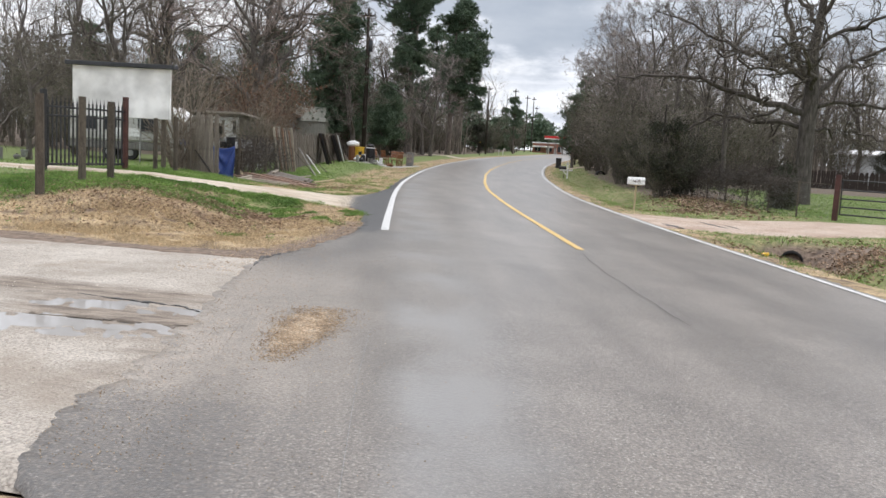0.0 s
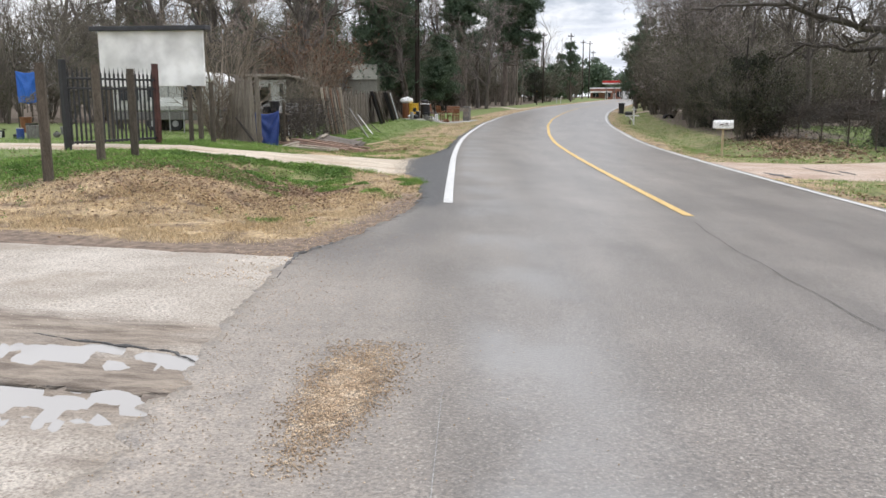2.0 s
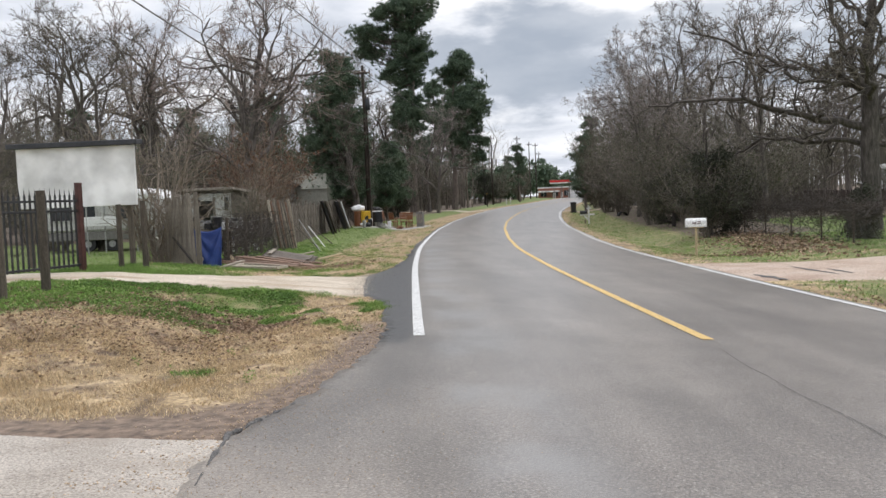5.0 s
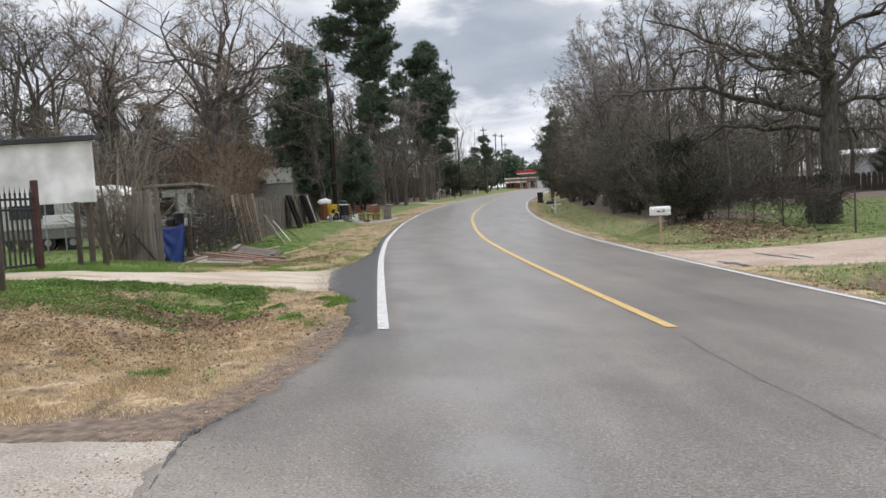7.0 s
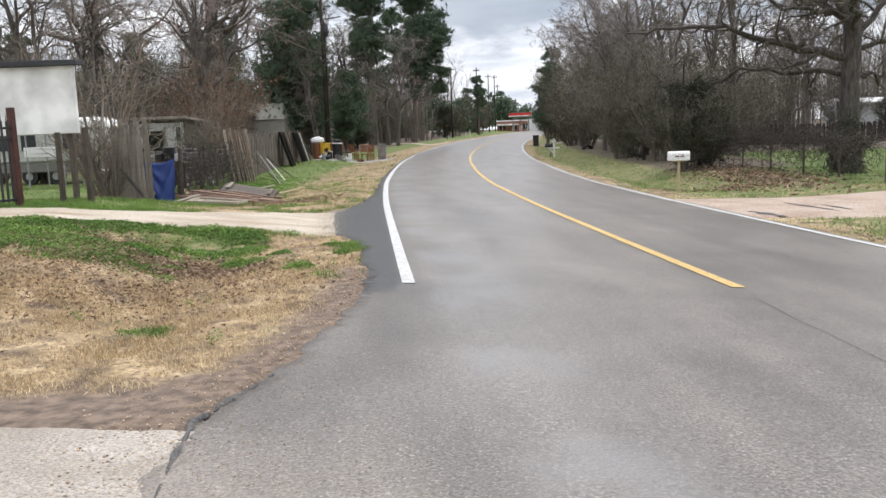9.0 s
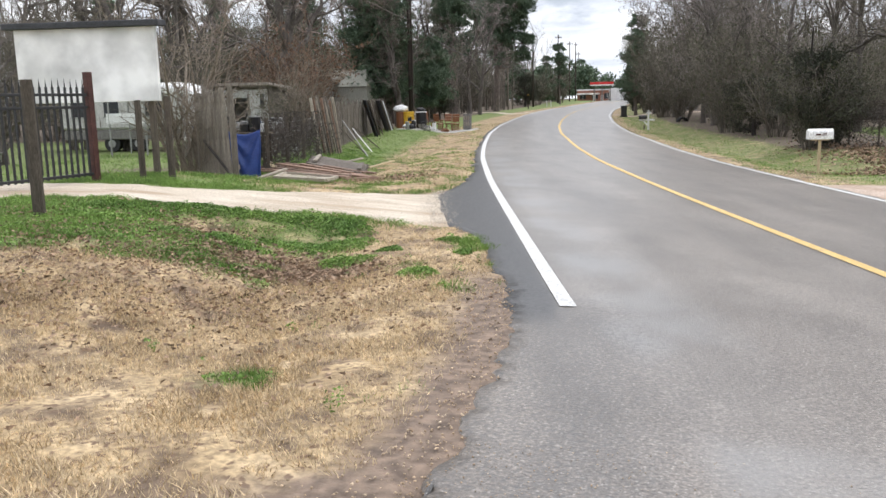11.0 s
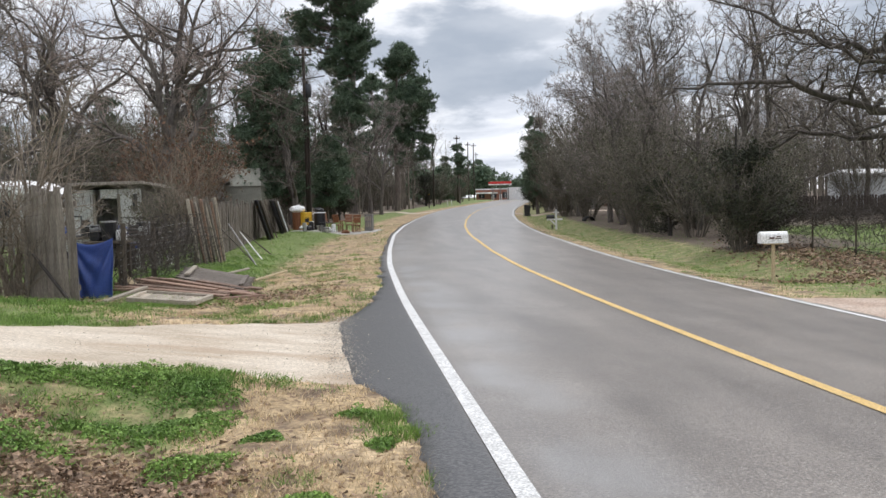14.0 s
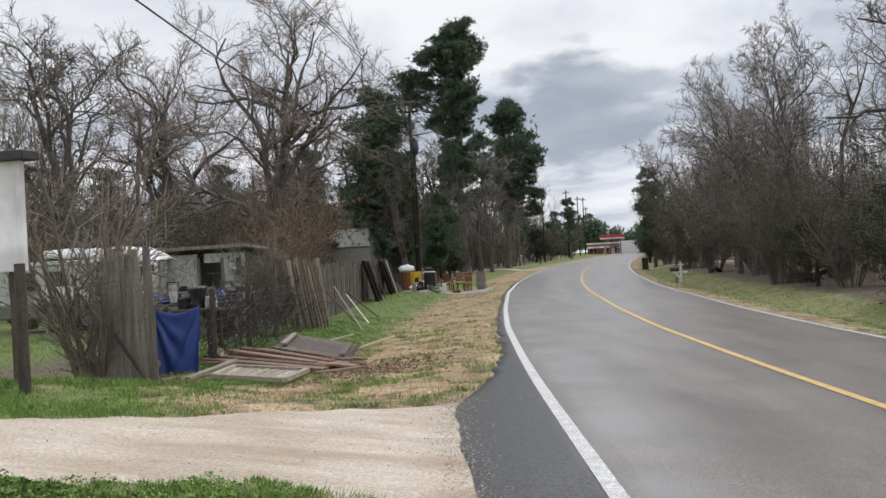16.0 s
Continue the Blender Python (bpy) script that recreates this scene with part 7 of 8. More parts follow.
def slab():
    xs, ys = np.linspace(-13.6, -8.2, 16), np.linspace(69.6, 73.2, 9)
    X, Y = np.meshgrid(xs, ys, indexing="ij")
    X, Y = heap_at(X, Y)
    Z = height(X, Y) + 0.05
    Z[0] -= 0.1
    Z[-1] -= 0.1
    Z[:, 0] -= 0.1
    Z[:, -1] -= 0.1
    tagged(np_part("concrete_pad", np.stack([X, Y, Z], -1), grid_faces(16, 9), M_CONCRETE), "pale concrete pad beside the verge", "pavement", kind="structure")


slab()


def spot(name, x, y, label, category, turn=0.0, group=""):
    x, y = heap_at(x, y)
    return thing(name, Matrix.Translation((x, y, ground(x, y) + 0.05)) @ Matrix.Rotation(radians(turn), 4, "Z") @ Matrix.Scale(0.88, 4), label, category, group)


def drum(x, y, material, label, lid):
    root = spot("storage_drum", x, y, label, "drum", 10, "drums")
    part("drum", rod((0, 0, 0), (0, 0, 1.05), 0.36, 0.36, 18), material, root, smooth=False)
    for z in (0.35, 0.7):
        part("hoop", rod((0, 0, z), (0, 0, z + 0.04), 0.375, 0.375, 18), material, root)
    part("lid", rod((0, 0, 1.05), (0, 0, 1.1), 0.38, 0.36, 18), lid, root)
    return root


d1 = drum(-12.75, 71.2, M_PLASTIC_YELLOW, "yellow plastic drum with a dark blot", M_PLASTIC_YELLOW)
part("blot", box((0.26, 0.05, 0.3), (0.06, -0.34, 0.62), 0.02), M_PLASTIC_BLACK, d1, "dark painted blot")
drum(-12.0, 71.5, M_PLASTIC_BLACK, "black plastic drum topped with a white cloth", M_WHITE_PLASTIC)
drum(-13.3, 71.4, M_CHAIR, "brown drum half hidden behind bags", M_CHAIR)


def bag(x, y, z, s, m, label):
    x, y = heap_at(x, y)
    root = thing("full_bag", Matrix.Translation((x, y, ground(x, y) + 0.88 * z + 0.04)) @ Matrix.Scale(0.81, 4), label, "bag", group="bags")
    bm = bmesh.new()
    bmesh.ops.create_icosphere(bm, subdivisions=3, radius=s, matrix=Matrix.Translation((0, 0, s * 0.55)) @ Matrix.Diagonal((1.35, 1.0, 0.62, 1)))
    for v in bm.verts:
        v.co += v.co.normalized() * (noise.noise(v.co * 5 + Vector((x, y, 0))) * 0.13 + noise.noise(v.co * 14 + Vector((x, y, 0))) * 0.04)
        v.co.z = max(v.co.z, 0)
    part("bag", bm, m, root, smooth=True)
    part("knot", rod((0, 0, s * 1.0), (0.02, 0, s * 1.35), 0.03, 0.06, 8), m, root)


bag(-13.3, 71.35, 1.1, 0.4, M_WHITE_PLASTIC, "bulging white bag on top of a drum")
bag(-12.0, 71.4, 1.14, 0.24, M_PLASTIC_BLACK, "black bag lying on a drum")
bag(-11.3, 70.4, 0.0, 0.22, M_WHITE_PLASTIC, "small white bag on the ground")


def chair(x, y, turn, label):
    root = spot("wooden_chair", x, y, label, "chair", turn, "discarded chairs")
    part("seat", box((0.48, 0.46, 0.06), (0, 0, 0.46), 0.015), M_CHAIR, root)
    tilt = Matrix.Rotation(radians(-8), 4, "X")
    for sx in (-0.21, 0.21):
        part("back_post", box((0.045, 0.045, 0.62), (sx, 0.245, 0.78), 0.008, tilt), M_CHAIR, root)
    part("top_rail", box((0.5, 0.04, 0.14), (0, 0.285, 1.05), 0.02, tilt), M_CHAIR, root)
    part("backrest", box((0.38, 0.025, 0.34), (0, 0.245, 0.78), 0.01, tilt), M_CHAIR, root)
    for sx in (-0.2, 0.2):
        for sy in (-0.19, 0.19):
            part("leg", rod((sx, sy, 0), (sx * 0.92, sy * 0.92, 0.44), 0.02, 0.027, 7), M_CHAIR, root)
        part("stretcher", rod((sx, -0.18, 0.16), (sx, 0.18, 0.16), 0.013, 0.013, 6), M_CHAIR, root)
    return root


chair(-10.75, 71.0, 150, "brown wooden chair with a solid back")
chair(-9.75, 71.4, 200, "brown wooden chair with a solid back")
chair(-10.35, 72.4, 20, "brown wooden chair with a solid back")
table = spot("wooden_table", -10.3, 71.9, "brown wooden table among discarded chairs", "table")
part("tabletop", box((1.1, 0.7, 0.05), (0, 0, 0.74), 0.01), M_CHAIR, table)
for sx in (-0.48, 0.48):
    for sy in (-0.28, 0.28):
        part("leg", box((0.06, 0.06, 0.72), (sx, sy, 0.36), 0.006), M_CHAIR, table)
bench = spot("black_table_frame", -11.45, 70.9, "low black metal table frame", "table")
part("tabletop", box((0.9, 0.5, 0.04), (0, 0, 0.5), 0.008), M_BLACK_METAL, bench)
for sx in (-0.4, 0.4):
    for sy in (-0.2, 0.2):
        part("leg", rod((sx, sy, 0), (sx, sy, 0.49), 0.02, 0.02, 6), M_BLACK_METAL, bench)
cab = spot("cabinet", -9.0, 71.6, "scuffed grey cabinet panel standing on end", "cabinet", -15)
part("panel", box((0.5, 0.3, 1.05), (0, 0, 0.53), 0.012), M_SHED, cab)
part("drawer_front", box((0.42, 0.03, 0.3), (0, -0.165, 0.78), 0.006), M_WOOD_GREY, cab)
part("drawer_front", box((0.42, 0.03, 0.3), (0, -0.165, 0.4), 0.006), M_WOOD_GREY, cab)
jug = spot("white_canister", -10.95, 70.5, "white plastic canister on the ground", "canister")
part("canister", box((0.24, 0.18, 0.5), (0, 0, 0.25), 0.03), M_WHITE_PLASTIC, jug)
part("cap", rod((0.05, 0, 0.5), (0.05, 0, 0.56), 0.035, 0.03, 10), M_PLASTIC_BLACK, jug)


junk_heap(-11.58, 68.22, 9, 21, 1.2, 0.0)
bag(-12.6, 70.3, 0.05, 0.26, M_WHITE_PLASTIC, "small white bag on the ground")
chair(-11.6, 72.3, 80, "brown wooden chair with a solid back")
bag(-12.9, 72.2, 0.0, 0.5, M_WHITE_PLASTIC, "big white bag slumped behind the drums")
bag(-10.2, 70.3, 0.0, 0.2, M_CHAIR, "reddish-brown bag lying by the chairs")


# ---- fuel station at the end of the road ----
def fuel_station():
    x, y = 0.15, 243.02
    z = ground(x - 2.3, y)
    root = thing("fuel_station", Matrix.Translation((x - 3.6, y, z)) @ Matrix.Diagonal((1.05, 1.05, 1.0, 1)), "red-roofed fuel station canopy at the end of the road", "fuel station")
    part("canopy", box((5.6, 6, 0.6), (1.2, 0, 4.4), 0.04), M_RED, root)
    part("canopy_trim", box((5.7, 6.1, 0.22), (1.2, 0, 3.98), 0.03), M_WHITE, root)
    for cx in (-0.6, 1.3, 3.2):
        part("column", box((0.28, 0.28, 4.0), (cx, -1.5, 2.0), 0.02), M_SHED, root)
        part("pump", box((0.6, 0.45, 1.5), (cx, -0.6, 0.75), 0.04), M_WHITE, root)
    shop = thing("fuel_shop", Matrix.Translation((-2.2, 256.02, ground(-2, 256.02))), "low red-brown shop building behind the canopy", "shop")
    part("wall", box((13, 6, 2.8), (0, 0, 1.4), 0.02), M_BROWN_BRICK, shop)
    part("roof", box((13.4, 6.6, 0.3), (0, 0, 2.95), 0.03), M_ROOF_WHITE, shop)
    part("side_wing", box((5.4, 6.2, 3.3), (4.6, -0.3, 1.65), 0.03), M_ROOF_WHITE, shop)
    part("awning", box((6.0, 1.6, 0.4), (-3.6, -3.6, 1.9), 0.03), M_WHITE, shop)
    for k in range(4):
        win = part("window", box((1.6, 0.08, 1.5), (-5 + 3.2 * k, -3.02, 1.3), 0.01), M_GLASS, shop)
        part("frame", box((0.1, 0.06, 1.6), (-5 + 3.2 * k, -3.07, 1.3)), M_WHITE, win)


fuel_station()


# a dark roadside car in the far drive and small white marker posts
def marker(x, y, tall, m, label):
    root = thing("marker_post", Matrix.Translation((x, y, ground(x, y))), label, "post", group="marker posts")
    part("post", box((0.12, 0.06, tall), (0, 0, tall / 2), 0.004), m, root)
    part("reflector", box((0.08, 0.012, 0.12), (0, -0.036, tall - 0.14), 0.002), M_PLASTIC_YELLOW if tall > 1.5 else M_WHITE, root)


marker(-12.34, 144.03, 2.2, M_POLE, "dark post with a yellow marker plate")
marker(-11.14, 166.6, 1, M_WHITE, "short white marker post")
marker(-10.58, 168.89, 1, M_WHITE, "short white marker post")

# gravel crossing far on the left, and the far drive on the right
fx = np.arange(-50, -9.11, 0.6)
draped_x("far_drive", fx, np.full(len(fx), 112.26), np.full(len(fx), 117.62), 6, 0.02, M_GRAVEL, "pale gravel crossing on the far verge", "driveway")
fx2 = np.arange(-0.6, 12, 0.6)
draped_x("far_drive", fx2, np.full(len(fx2), 106.22), np.full(len(fx2), 110.74), 6, 0.02, M_PINK, "pale dirt drive beside the rubbish bin", "driveway")
board_fence("upright_fence", (4.15, 114.55), (8.69, 116.08), 2.19, 0.2, "grey upright panel fence by the far drive", 77, M_SHED)

# ---- water in the potholes, stones, ruts ----
M_WATER = bpy.data.materials.new("puddle_water")
M_WATER.use_nodes = True
wb = M_WATER.node_tree.nodes["Principled BSDF"]
# muddy water, its base paled to stand in for part of the sky reflection
wb.inputs["Base Color"].default_value, wb.inputs["Roughness"].default_value = (0.4, 0.385, 0.37, 1), 0.05
wb.inputs["IOR"].default_value = 1.33


def puddle(cx, cy, rx, ry, label):
    a = np.linspace(0, 2 * np.pi, 40, endpoint=False)
    v = np.concatenate([[[cx, cy, ground(cx, cy) + 0.0]], np.stack([cx + rx * np.cos(a), cy + ry * np.sin(a), height(cx + rx * np.cos(a), cy + ry * np.sin(a))], -1)])
    v[:, 2] = ground(cx, cy) + 0.006
    f = np.array([(0, i + 1, (i + 1) % 40 + 1) for i in range(40)])
    tagged(np_part("puddle", v, f, M_WATER), label, "puddle", kind="structure")


puddle(-2.3, 18.95, 1.15, 0.3, "shallow muddy puddle in a pothole")
puddle(-2.5, 18.2, 1.7, 0.4, "shallow muddy puddle in a pothole")


M_PALE_STONE = mat("pale_stone", [(0.5, 0.45, 0.38), (0.62, 0.57, 0.5)], 8, 0.9, bump=0.2, island=0.25)


def stones(name, x, y, size, material, label, lift=0.0):
    """Loose stones, one small eight-sided lump each."""
    rng = np.random.default_rng(len(x))
    n = len(x)
    base = np.array([(1, 0, 0), (-1, 0, 0), (0, 1, 0), (0, -1, 0), (0, 0, 1), (0, 0, -1)], float)
    faces = np.array([(0, 2, 4), (2, 1, 4), (1, 3, 4), (3, 0, 4), (2, 0, 5), (1, 2, 5), (3, 1, 5), (0, 3, 5)])
    s = size * rng.uniform(0.4, 1.2, (n, 1, 1)) * rng.uniform(0.6, 1.2, (n, 6, 1))
    a = rng.uniform(0, 6.28, n)
    b = base[None] * s * np.array([1, 1, 0.7])
    c, d = np.cos(a)[:, None], np.sin(a)[:, None]
    P = np.stack([b[..., 0] * c - b[..., 1] * d + x[:, None], b[..., 0] * d + b[..., 1] * c + y[:, None], b[..., 2] + (height(x, y) + 0.02 + lift)[:, None]], -1)
    F = faces[None] + (np.arange(n) * 6)[:, None, None]
    return tagged(np_part(name, P.reshape(-1, 3), F.reshape(-1, 3), material), label, "stones", kind="stuff")


rs = np.random.default_rng(77)
n = 11000
u, w = rs.normal(0, 0.5, n), rs.normal(0, 0.115, n)
u, w = u[(u > -1.2) & (u < 1.0)], w[(u > -1.2) & (u < 1.0)]
stones("loose_gravel", -0.62 - 0.08 * u + w * (1 + 0.3 * u), 18.7 + 0.85 * u, 0.0062, M_STONE, "patch of loose tan gravel on the asphalt", 0.004)
n = 2600
x, y = rs.uniform(-11, -3.4, n), rs.uniform(30.9, 35.1, n)
ok = on_sheet(x, y, 0.1)
x, y = x[ok][:500], y[ok][:500]
y2 = rs.uniform(30.6, 34.8, 1500)
x2 = asphalt_left(y2) + rs.normal(0, 0.12, 1500)
stones("drive_gravel", np.r_[x, x2], np.r_[y, y2], 0.009, M_PALE_STONE, "loose pale gravel spilled from the driveway", 0.004)
n = 2000
y = rs.uniform(20.8, 27.5, n)
x = asphalt_left(y) - np.abs(rs.normal(0, 0.4, n)) + 0.12
stones("edge_stones", x, y, 0.01, M_STONE, "small stones along the broken asphalt edge", -0.008)
n = 3600
y = rs.uniform(15.8, 23.5, n)
x = asphalt_left(y) + rs.gamma(1.6, 0.35, n)
stones("asphalt_stones", x, y, 0.0048, M_STONE, "small loose stones strewn on the asphalt", 0.003)
n = 1800
x, y = rs.uniform(-6, -1.2, n), rs.uniform(15, 22, n)
dry = (patch(x, y, -2.25, 18.95, 1.2, 0.35) + patch(x, y, -2.7, 18.28, 1.9, 0.42)) < 0.3
x, y = x[dry], y[dry]
stones("side_road_stones", x, y, 0.007, M_PALE_STONE, "small stones scattered on the side road", -0.006)


def rut(pts, width, label):
    pts = np.array(pts)
    t = np.linspace(0, 1, len(pts))
    s = np.linspace(0, 1, 24)
    P = np.stack([np.interp(s, t, pts[:, 0]), np.interp(s, t, pts[:, 1])], -1)
    d = unit(np.gradient(P, axis=0))
    nrm = np.stack([-d[:, 1], d[:, 0]], -1)
    wv = width * np.sin(np.pi * s)[:, None] * (1 + 0.4 * np.sin(17 * s))[:, None] + 0.004
    L, R = P - nrm * wv, P + nrm * wv
    v = np.stack([L, R], 1)
    z = height(v[..., 0], v[..., 1]) + 0.019
    tagged(np_part("rut", np.concatenate([v, z[..., None]], -1), grid_faces(24, 2), M_APRON), label, "rut", kind="structure")


rut([(4.86, 36.2), (5.08, 35.2), (5.32, 34.2)], 0.06, "dark wet rut in the dirt drive")
rut([(5.42, 35.5), (5.62, 34.3)], 0.05, "dark wet rut in the dirt drive")
rut([(3.75, 34.6), (3.95, 34.0), (4.15, 33.3)], 0.1, "dark wet rut in the dirt drive")


def pothole_edge(pts, label, thick=1.0):
    """The dark broken lip of asphalt along a pothole."""
    P = np.array(pts, float)
    s = np.linspace(0, len(P) - 1, 60)
    X, Y = np.interp(s, np.arange(len(P)), P[:, 0]), np.interp(s, np.arange(len(P)), P[:, 1])
    Y = Y + 0.008 * np.sin(s * 5.3) + 0.006 * np.sin(s * 9.1 + 1)
    Q = np.stack([X, Y, height(X, Y) + 0.012], -1)
    taper = np.sin(np.pi * np.linspace(0.04, 0.97, 60))
    v, f = tubes(Q[None], (thick * ((0.007 + 0.004 * np.sin(s * 7) + 0.003 * np.sin(s * 17)) * taper + 0.002))[None], 6)
    tagged(np_part("pothole_edge", v, f, M_APRON), label, "road", kind="structure")


pothole_edge([(-2.85, 19.3), (-2.5, 19.22), (-2.1, 19.17), (-1.75, 19.1), (-1.58, 18.98)], "dark broken asphalt lip of a pothole")
pothole_edge([(-1.99, 21.05), (-2.12, 21.6), (-2.24, 22.15), (-2.16, 22.5), (-2.1, 22.8), (-2.07, 23.2)], "dark broken lip of the asphalt edge", 2.2)

# ---- grass blades and fallen leaves ----
def blades(name, x, y, tall, wide, material, label, seed):
    rng = np.random.default_rng(seed)
    n = len(x)
    a = rng.uniform(0, 2 * np.pi, n)
    z = height(x, y) - 0.012
    h = tall * rng.uniform(0.35, 1.25, n)
    lean = rng.normal(0, 0.55, (n, 2)) * h[:, None]
    dx, dy = np.cos(a) * wide / 2, np.sin(a) * wide / 2
    P = np.stack([np.stack([x - dx, y - dy, z], -1), np.stack([x + dx, y + dy, z], -1), np.stack([x + lean[:, 0], y + lean[:, 1], z + h], -1)], 1)
    return tagged(np_part(name, P.reshape(-1, 3), np.arange(3 * n).reshape(-1, 3), material), label, "grass", kind="stuff")


def scatter(n, x0, x1, y0, y1, seed, far=30.0):
    r = np.random.default_rng(seed)
    x, y = r.uniform(x0, x1, n), r.uniform(y0, y1, n)
    ok = ~on_sheet(x, y, 0.03)
    return x[ok], y[ok], r


def turf(n, x0, x1, y0, y1, seed, dry_tall, green_tall, wide):
    x, y, r = scatter(n, x0, x1, y0, y1, seed)
    clump = np.array([noise.fractal((a * 1.8, b * 1.8, 9.0), 0.7, 2.0, 3) for a, b in zip(x, y)])
    broad = np.array([noise.fractal((a * 0.8, b * 0.8, 3.0), 0.7, 2.0, 2) for a, b in zip(x, y)])
    calm = 0.45 + 0.55 * smooth(26.0, 27.5, y) + 0.3 * (x > 0)
    g = greenness(x, y) + (0.8 * clump + 0.55 * broad) * calm
    bare = dirt(x, y)
    lit = litter(x, y)
    keep = (r.random(len(x)) > bare * 1.1) & (r.random(len(x)) > lit * 0.85) & (clump > -0.38 + 0.3 * r.random(len(x)) - 0.1)
    x, y, g = x[keep], y[keep], g[keep]
    is_green = g > 0.45 + 0.25 * (r.random(len(x)) - 0.5)
    blades("dry_grass", x[~is_green], y[~is_green], dry_tall, wide, M_GRASS_DRY, "short straw-coloured winter grass", seed + 1)
    blades("green_grass", x[is_green], y[is_green], green_tall, wide, M_GRASS_GREEN, "short fresh green grass", seed + 2)


turf(110000, -9.5, -1.6, 22.1, 31.2, 101, 0.05, 0.05, 0.009)
turf(110000, -6.2, -1.6, 22.1, 28.2, 121, 0.05, 0.06, 0.007)
turf(80000, -10.5, -3.5, 31.9, 46, 104, 0.05, 0.085, 0.01)
turf(46000, -15, -4.4, 46, 80, 107, 0.055, 0.08, 0.016)
turf(26000, -18, -9.5, 22, 46, 110, 0.06, 0.1, 0.014)
turf(60000, 2.2, 10, 26, 48, 113, 0.05, 0.075, 0.011)
turf(34000, -1.0, 6, 48, 104, 116, 0.06, 0.08, 0.018)
turf(34000, 8, 22, 40, 66, 119, 0.05, 0.08, 0.02)


def fallen(n, cx, cy, sx, sy, seed, size=0.07):
    r = np.random.default_rng(seed)
    x, y = r.normal(cx, sx, n), r.normal(cy, sy, n)
    ok = ~on_sheet(x, y, 0.0)
    x, y = x[ok], y[ok]
    c = np.stack([x, y, height(x, y) + r.uniform(0.012, 0.045, len(x))], -1)
    v, f = leaf_tris(r, c, size, 0.75)
    return tagged(np_part("fallen_leaves", v, f, M_BROWNLEAF), "brown fallen leaves lying in the grass", "leaves", kind="stuff")


def weeds(n, x0, x1, y0, y1, seed, label):
    """Small broad leaves of low weeds, in lumpy clumps among the green grass."""
    x, y, r = scatter(n, x0, x1, y0, y1, seed)
    clump = np.array([noise.fractal((a * 2.4, b * 2.4, 5.0), 0.6, 2.0, 3) for a, b in zip(x, y)])
    keep = (greenness(x, y) + 0.9 * clump > 0.75) & (dirt(x, y) < 0.4)
    x, y, clump = x[keep], y[keep], clump[keep]
    c = np.stack([x, y, height(x, y) + r.random(len(x)) ** 0.7 * (0.025 + 0.07 * np.clip(clump + 0.1, 0, 1))], -1)
    v, f = leaf_tris(r, c, 0.02, 0.4)
    return tagged(np_part("low_weeds", v, f, M_GRASS_GREEN), label, "weeds", kind="stuff")


def weed_clumps(spots, seed, label):
    """Dense cushions of small weed leaves, each (x, y, half length, half width, height)."""
    r = np.random.default_rng(seed)
    cs = []
    for cx, cy, rx, ry, tall in spots:
        n = int(16000 * rx * ry) + 400
        u, q = r.uniform(0, 6.283, n), np.sqrt(r.random(n))
        wave = 1 + 0.22 * np.sin(3 * u + cx * 9) + 0.14 * np.sin(7 * u + cy * 5)
        x, y = cx + rx * wave * q * np.cos(u), cy + ry * wave * q * np.sin(u)
        lump = 0.75 + 0.5 * np.array([noise.noise((a * 7, b * 7, 2.0)) for a, b in zip(x, y)])
        cs.append(np.stack([x, y, height(x, y) + 0.01 + tall * lump * (1 - q**2) ** 0.7 * r.random(n) ** 0.4], -1))
    c = np.concatenate(cs)
    c = c[~on_sheet(c[:, 0], c[:, 1], 0.02)]
    v, f = leaf_tris(r, c, 0.024, 0.3)
    return tagged(np_part("weed_clumps", v, f, M_GRASS_GREEN), label, "weeds", kind="stuff")


def tufts(n, x0, x1, y0, y1, seed, each, label, need=0.62):
    """Lush rounded clumps of grass, each a little dome of outward-leaning blades."""
    x, y, r = scatter(n, x0, x1, y0, y1, seed)
    lush = np.array([noise.fractal((a * 1.1, b * 1.1, 7.0), 0.6, 2.0, 3) for a, b in zip(x, y)])
    keep = (greenness(x, y) + 0.7 * lush > need) & (dirt(x, y) < 0.35)
    x, y = x[keep], y[keep]
    size = r.uniform(0.07, 0.22, len(x))
    cx, cy, s = np.repeat(x, each), np.repeat(y, each), np.repeat(size, each)
    a, q = r.uniform(0, 6.283, len(cx)), np.sqrt(r.random(len(cx)))
    bx, by = cx + s * q * np.cos(a), cy + s * q * np.sin(a)
    h = (0.3 + 0.9 * s / 0.2) * (1.05 - 0.65 * q) * r.uniform(0.5, 1.1, len(cx)) * 0.1
    z = height(bx, by) - 0.01
    t = r.uniform(0, 6.283, len(cx))
    dx, dy = 0.005 * np.cos(t), 0.005 * np.sin(t)
    lx, ly = bx + q * 0.6 * h * np.cos(a) + r.normal(0, 0.3, len(cx)) * h, by + q * 0.6 * h * np.sin(a) + r.normal(0, 0.3, len(cx)) * h
    P = np.stack([np.stack([bx - dx, by - dy, z], -1), np.stack([bx + dx, by + dy, z], -1), np.stack([lx, ly, z + h], -1)], 1)
    return tagged(np_part("grass_tufts", P.reshape(-1, 3), np.arange(3 * len(cx)).reshape(-1, 3), M_GRASS_GREEN), label, "grass", kind="stuff")


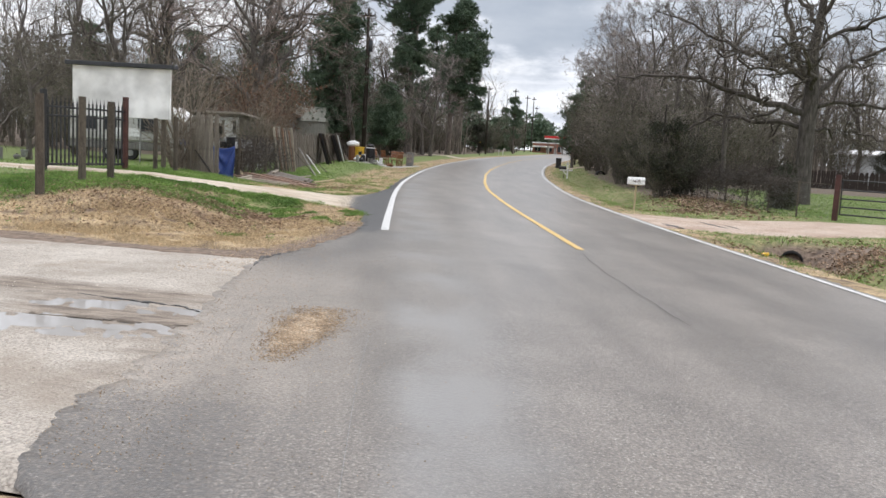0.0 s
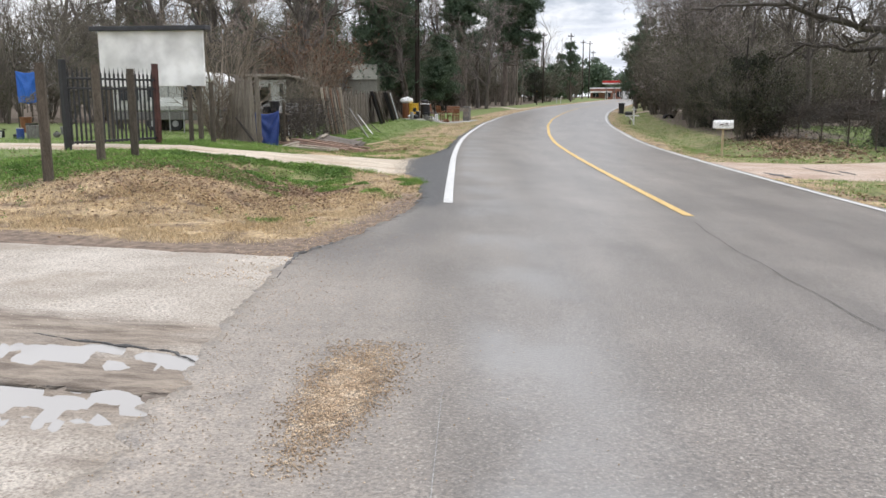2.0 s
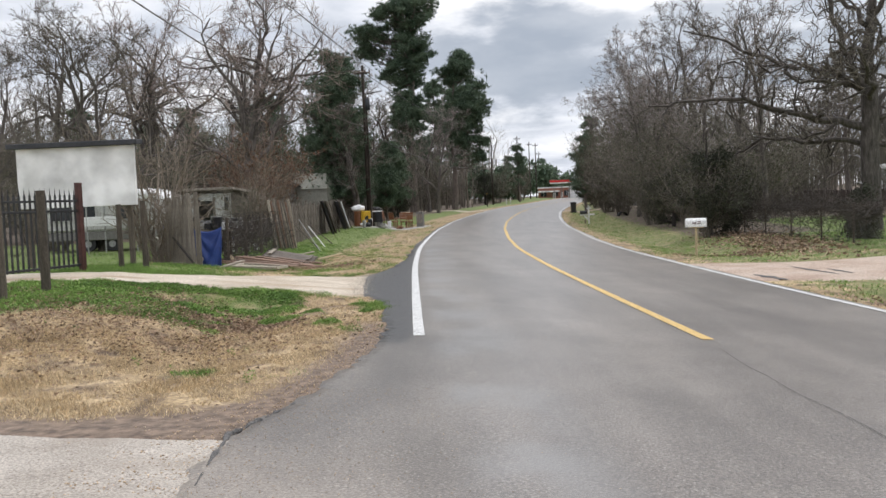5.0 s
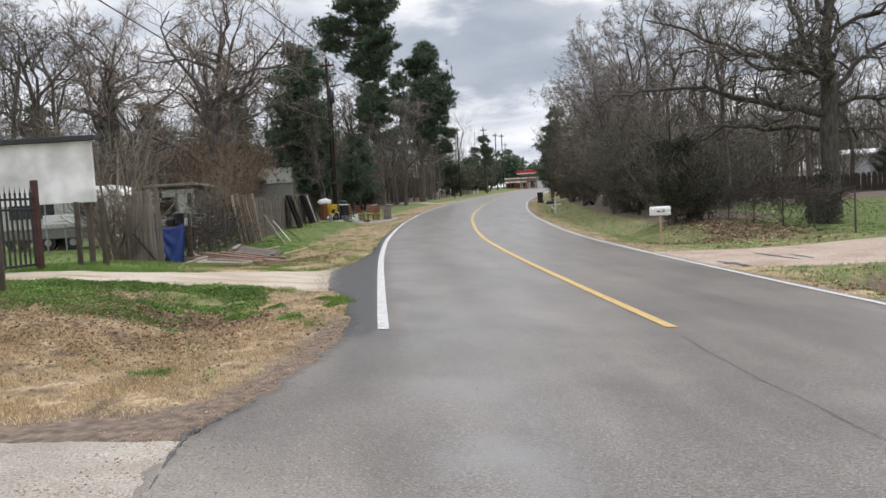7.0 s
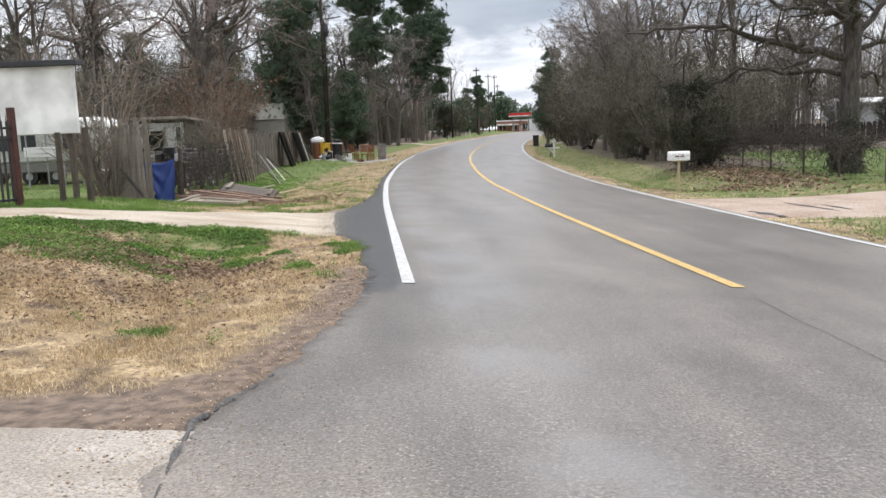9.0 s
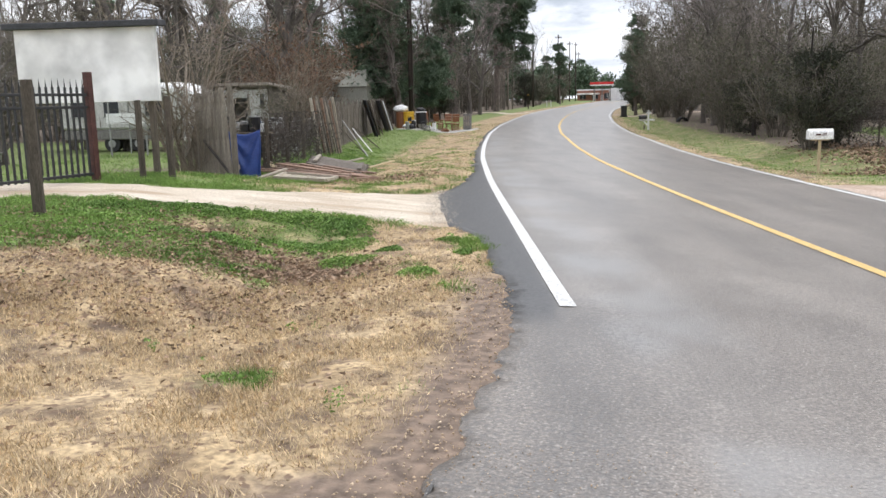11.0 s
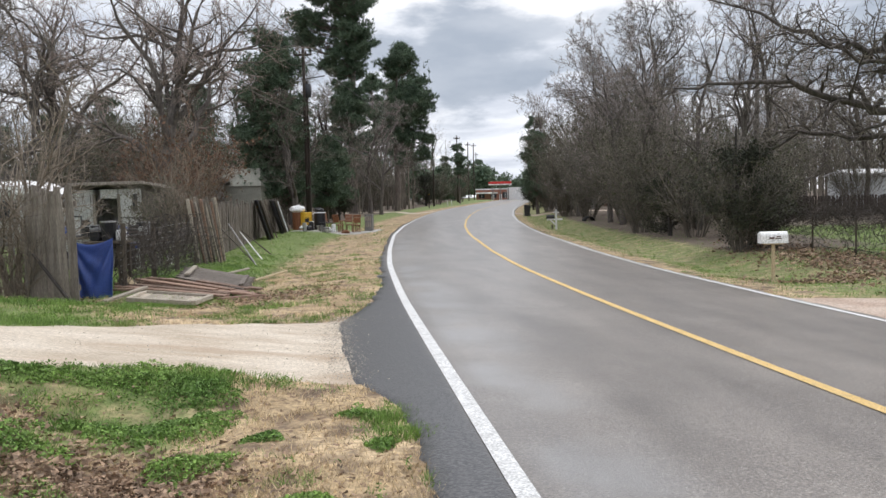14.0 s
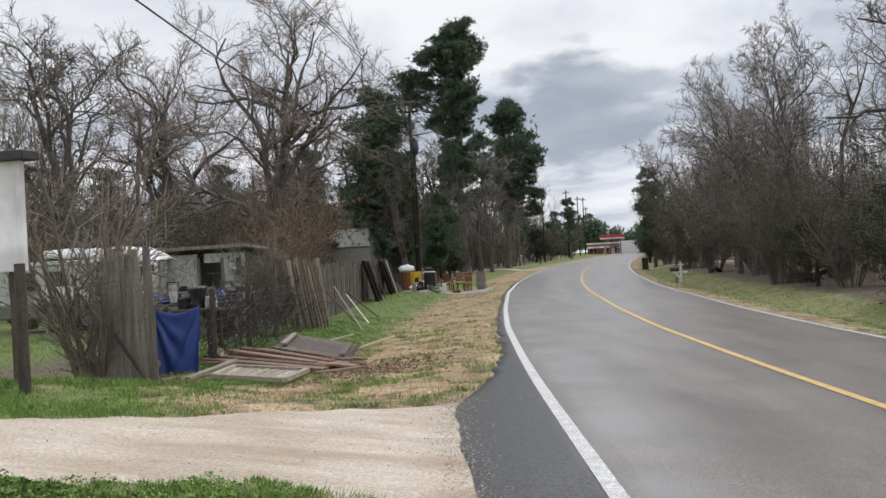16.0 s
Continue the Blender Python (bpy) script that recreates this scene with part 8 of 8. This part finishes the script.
tufts(2600, -9.5, -2.0, 23.0, 31.0, 401, 95, "lush green clumps of grass beside the drive")
tufts(1500, -10.5, -4.0, 31.9, 36.5, 404, 50, "lush green clumps of grass behind the drive", 0.42)
tufts(900, -10.5, -5.0, 36.5, 50, 407, 40, "lush green clumps of grass along the fence", 0.6)
tufts(900, 2.5, 9.5, 26, 33, 410, 40, "lush green clumps of grass by the ditch", 0.6)
weeds(170000, -9.5, -2.2, 23.5, 31.2, 301, "lumpy fresh green weeds beside the drive")
weeds(50000, -11, -5, 32, 48, 304, "lumpy fresh green weeds along the fence")
weed_clumps([(-4.15, 28.4, 0.32, 0.24, 0.13), (-4.4, 29.3, 0.34, 0.3, 0.11), (-6.2, 30.0, 0.9, 0.2, 0.1), (-5.1, 30.1, 0.6, 0.2, 0.1), (-4.55, 29.9, 0.35, 0.25, 0.1), (-5.0, 29.1, 0.5, 0.2, 0.1), (-5.4, 28.5, 0.45, 0.2, 0.1),
             (-3.74, 28.85, 0.16, 0.08, 0.06), (-3.15, 29.4, 0.15, 0.09, 0.05), (-3.12, 27.5, 0.2, 0.13, 0.08), (-2.85, 28.6, 0.1, 0.14, 0.05), (-7.4, 29.4, 0.8, 0.25, 0.1), (-7.0, 28.3, 0.6, 0.25, 0.1)], 331, "lush green cushions of weeds by the drive")
fallen(2600, -4.75, 28.05, 0.5, 0.35, 201, 0.045)
fallen(800, -6.3, 29.1, 0.5, 0.25, 207, 0.045)
fallen(2400, -4.4, 27.75, 0.32, 0.25, 211, 0.045)
fallen(5200, -5.0, 26.6, 1.3, 1.0, 202, 0.03)
fallen(2600, -6.4, 26.0, 1.4, 1.3, 208, 0.035)
fallen(1600, -7.3, 28.6, 1.2, 0.8, 209, 0.04)
fallen(1500, -6.3, 38.0, 0.7, 1.1, 203, 0.045)
fallen(2600, 6.3, 44.5, 0.8, 3.6, 204, 0.09)
fallen(500, 4.6, 41.2, 0.7, 0.4, 205, 0.09)
fallen(2600, 6.8, 30.0, 1.0, 0.9, 206, 0.06)
fallen(900, -9.6, 36.0, 0.9, 0.9, 210, 0.05)

rub = thing("yellow_wrapper", Matrix.Translation((4.95, 28.6, ground(4.95, 28.6))), "crumpled yellow wrapper on the verge", "litter")
bm = bmesh.new()
bmesh.ops.create_icosphere(bm, subdivisions=2, radius=0.06, matrix=Matrix.Translation((0, 0, 0.03)) @ Matrix.Diagonal((1.3, 0.9, 0.6, 1)))
for v in bm.verts:
    v.co += v.co.normalized() * noise.noise(v.co * 20) * 0.05
part("wrapper", bm, M_PLASTIC_YELLOW, rub)
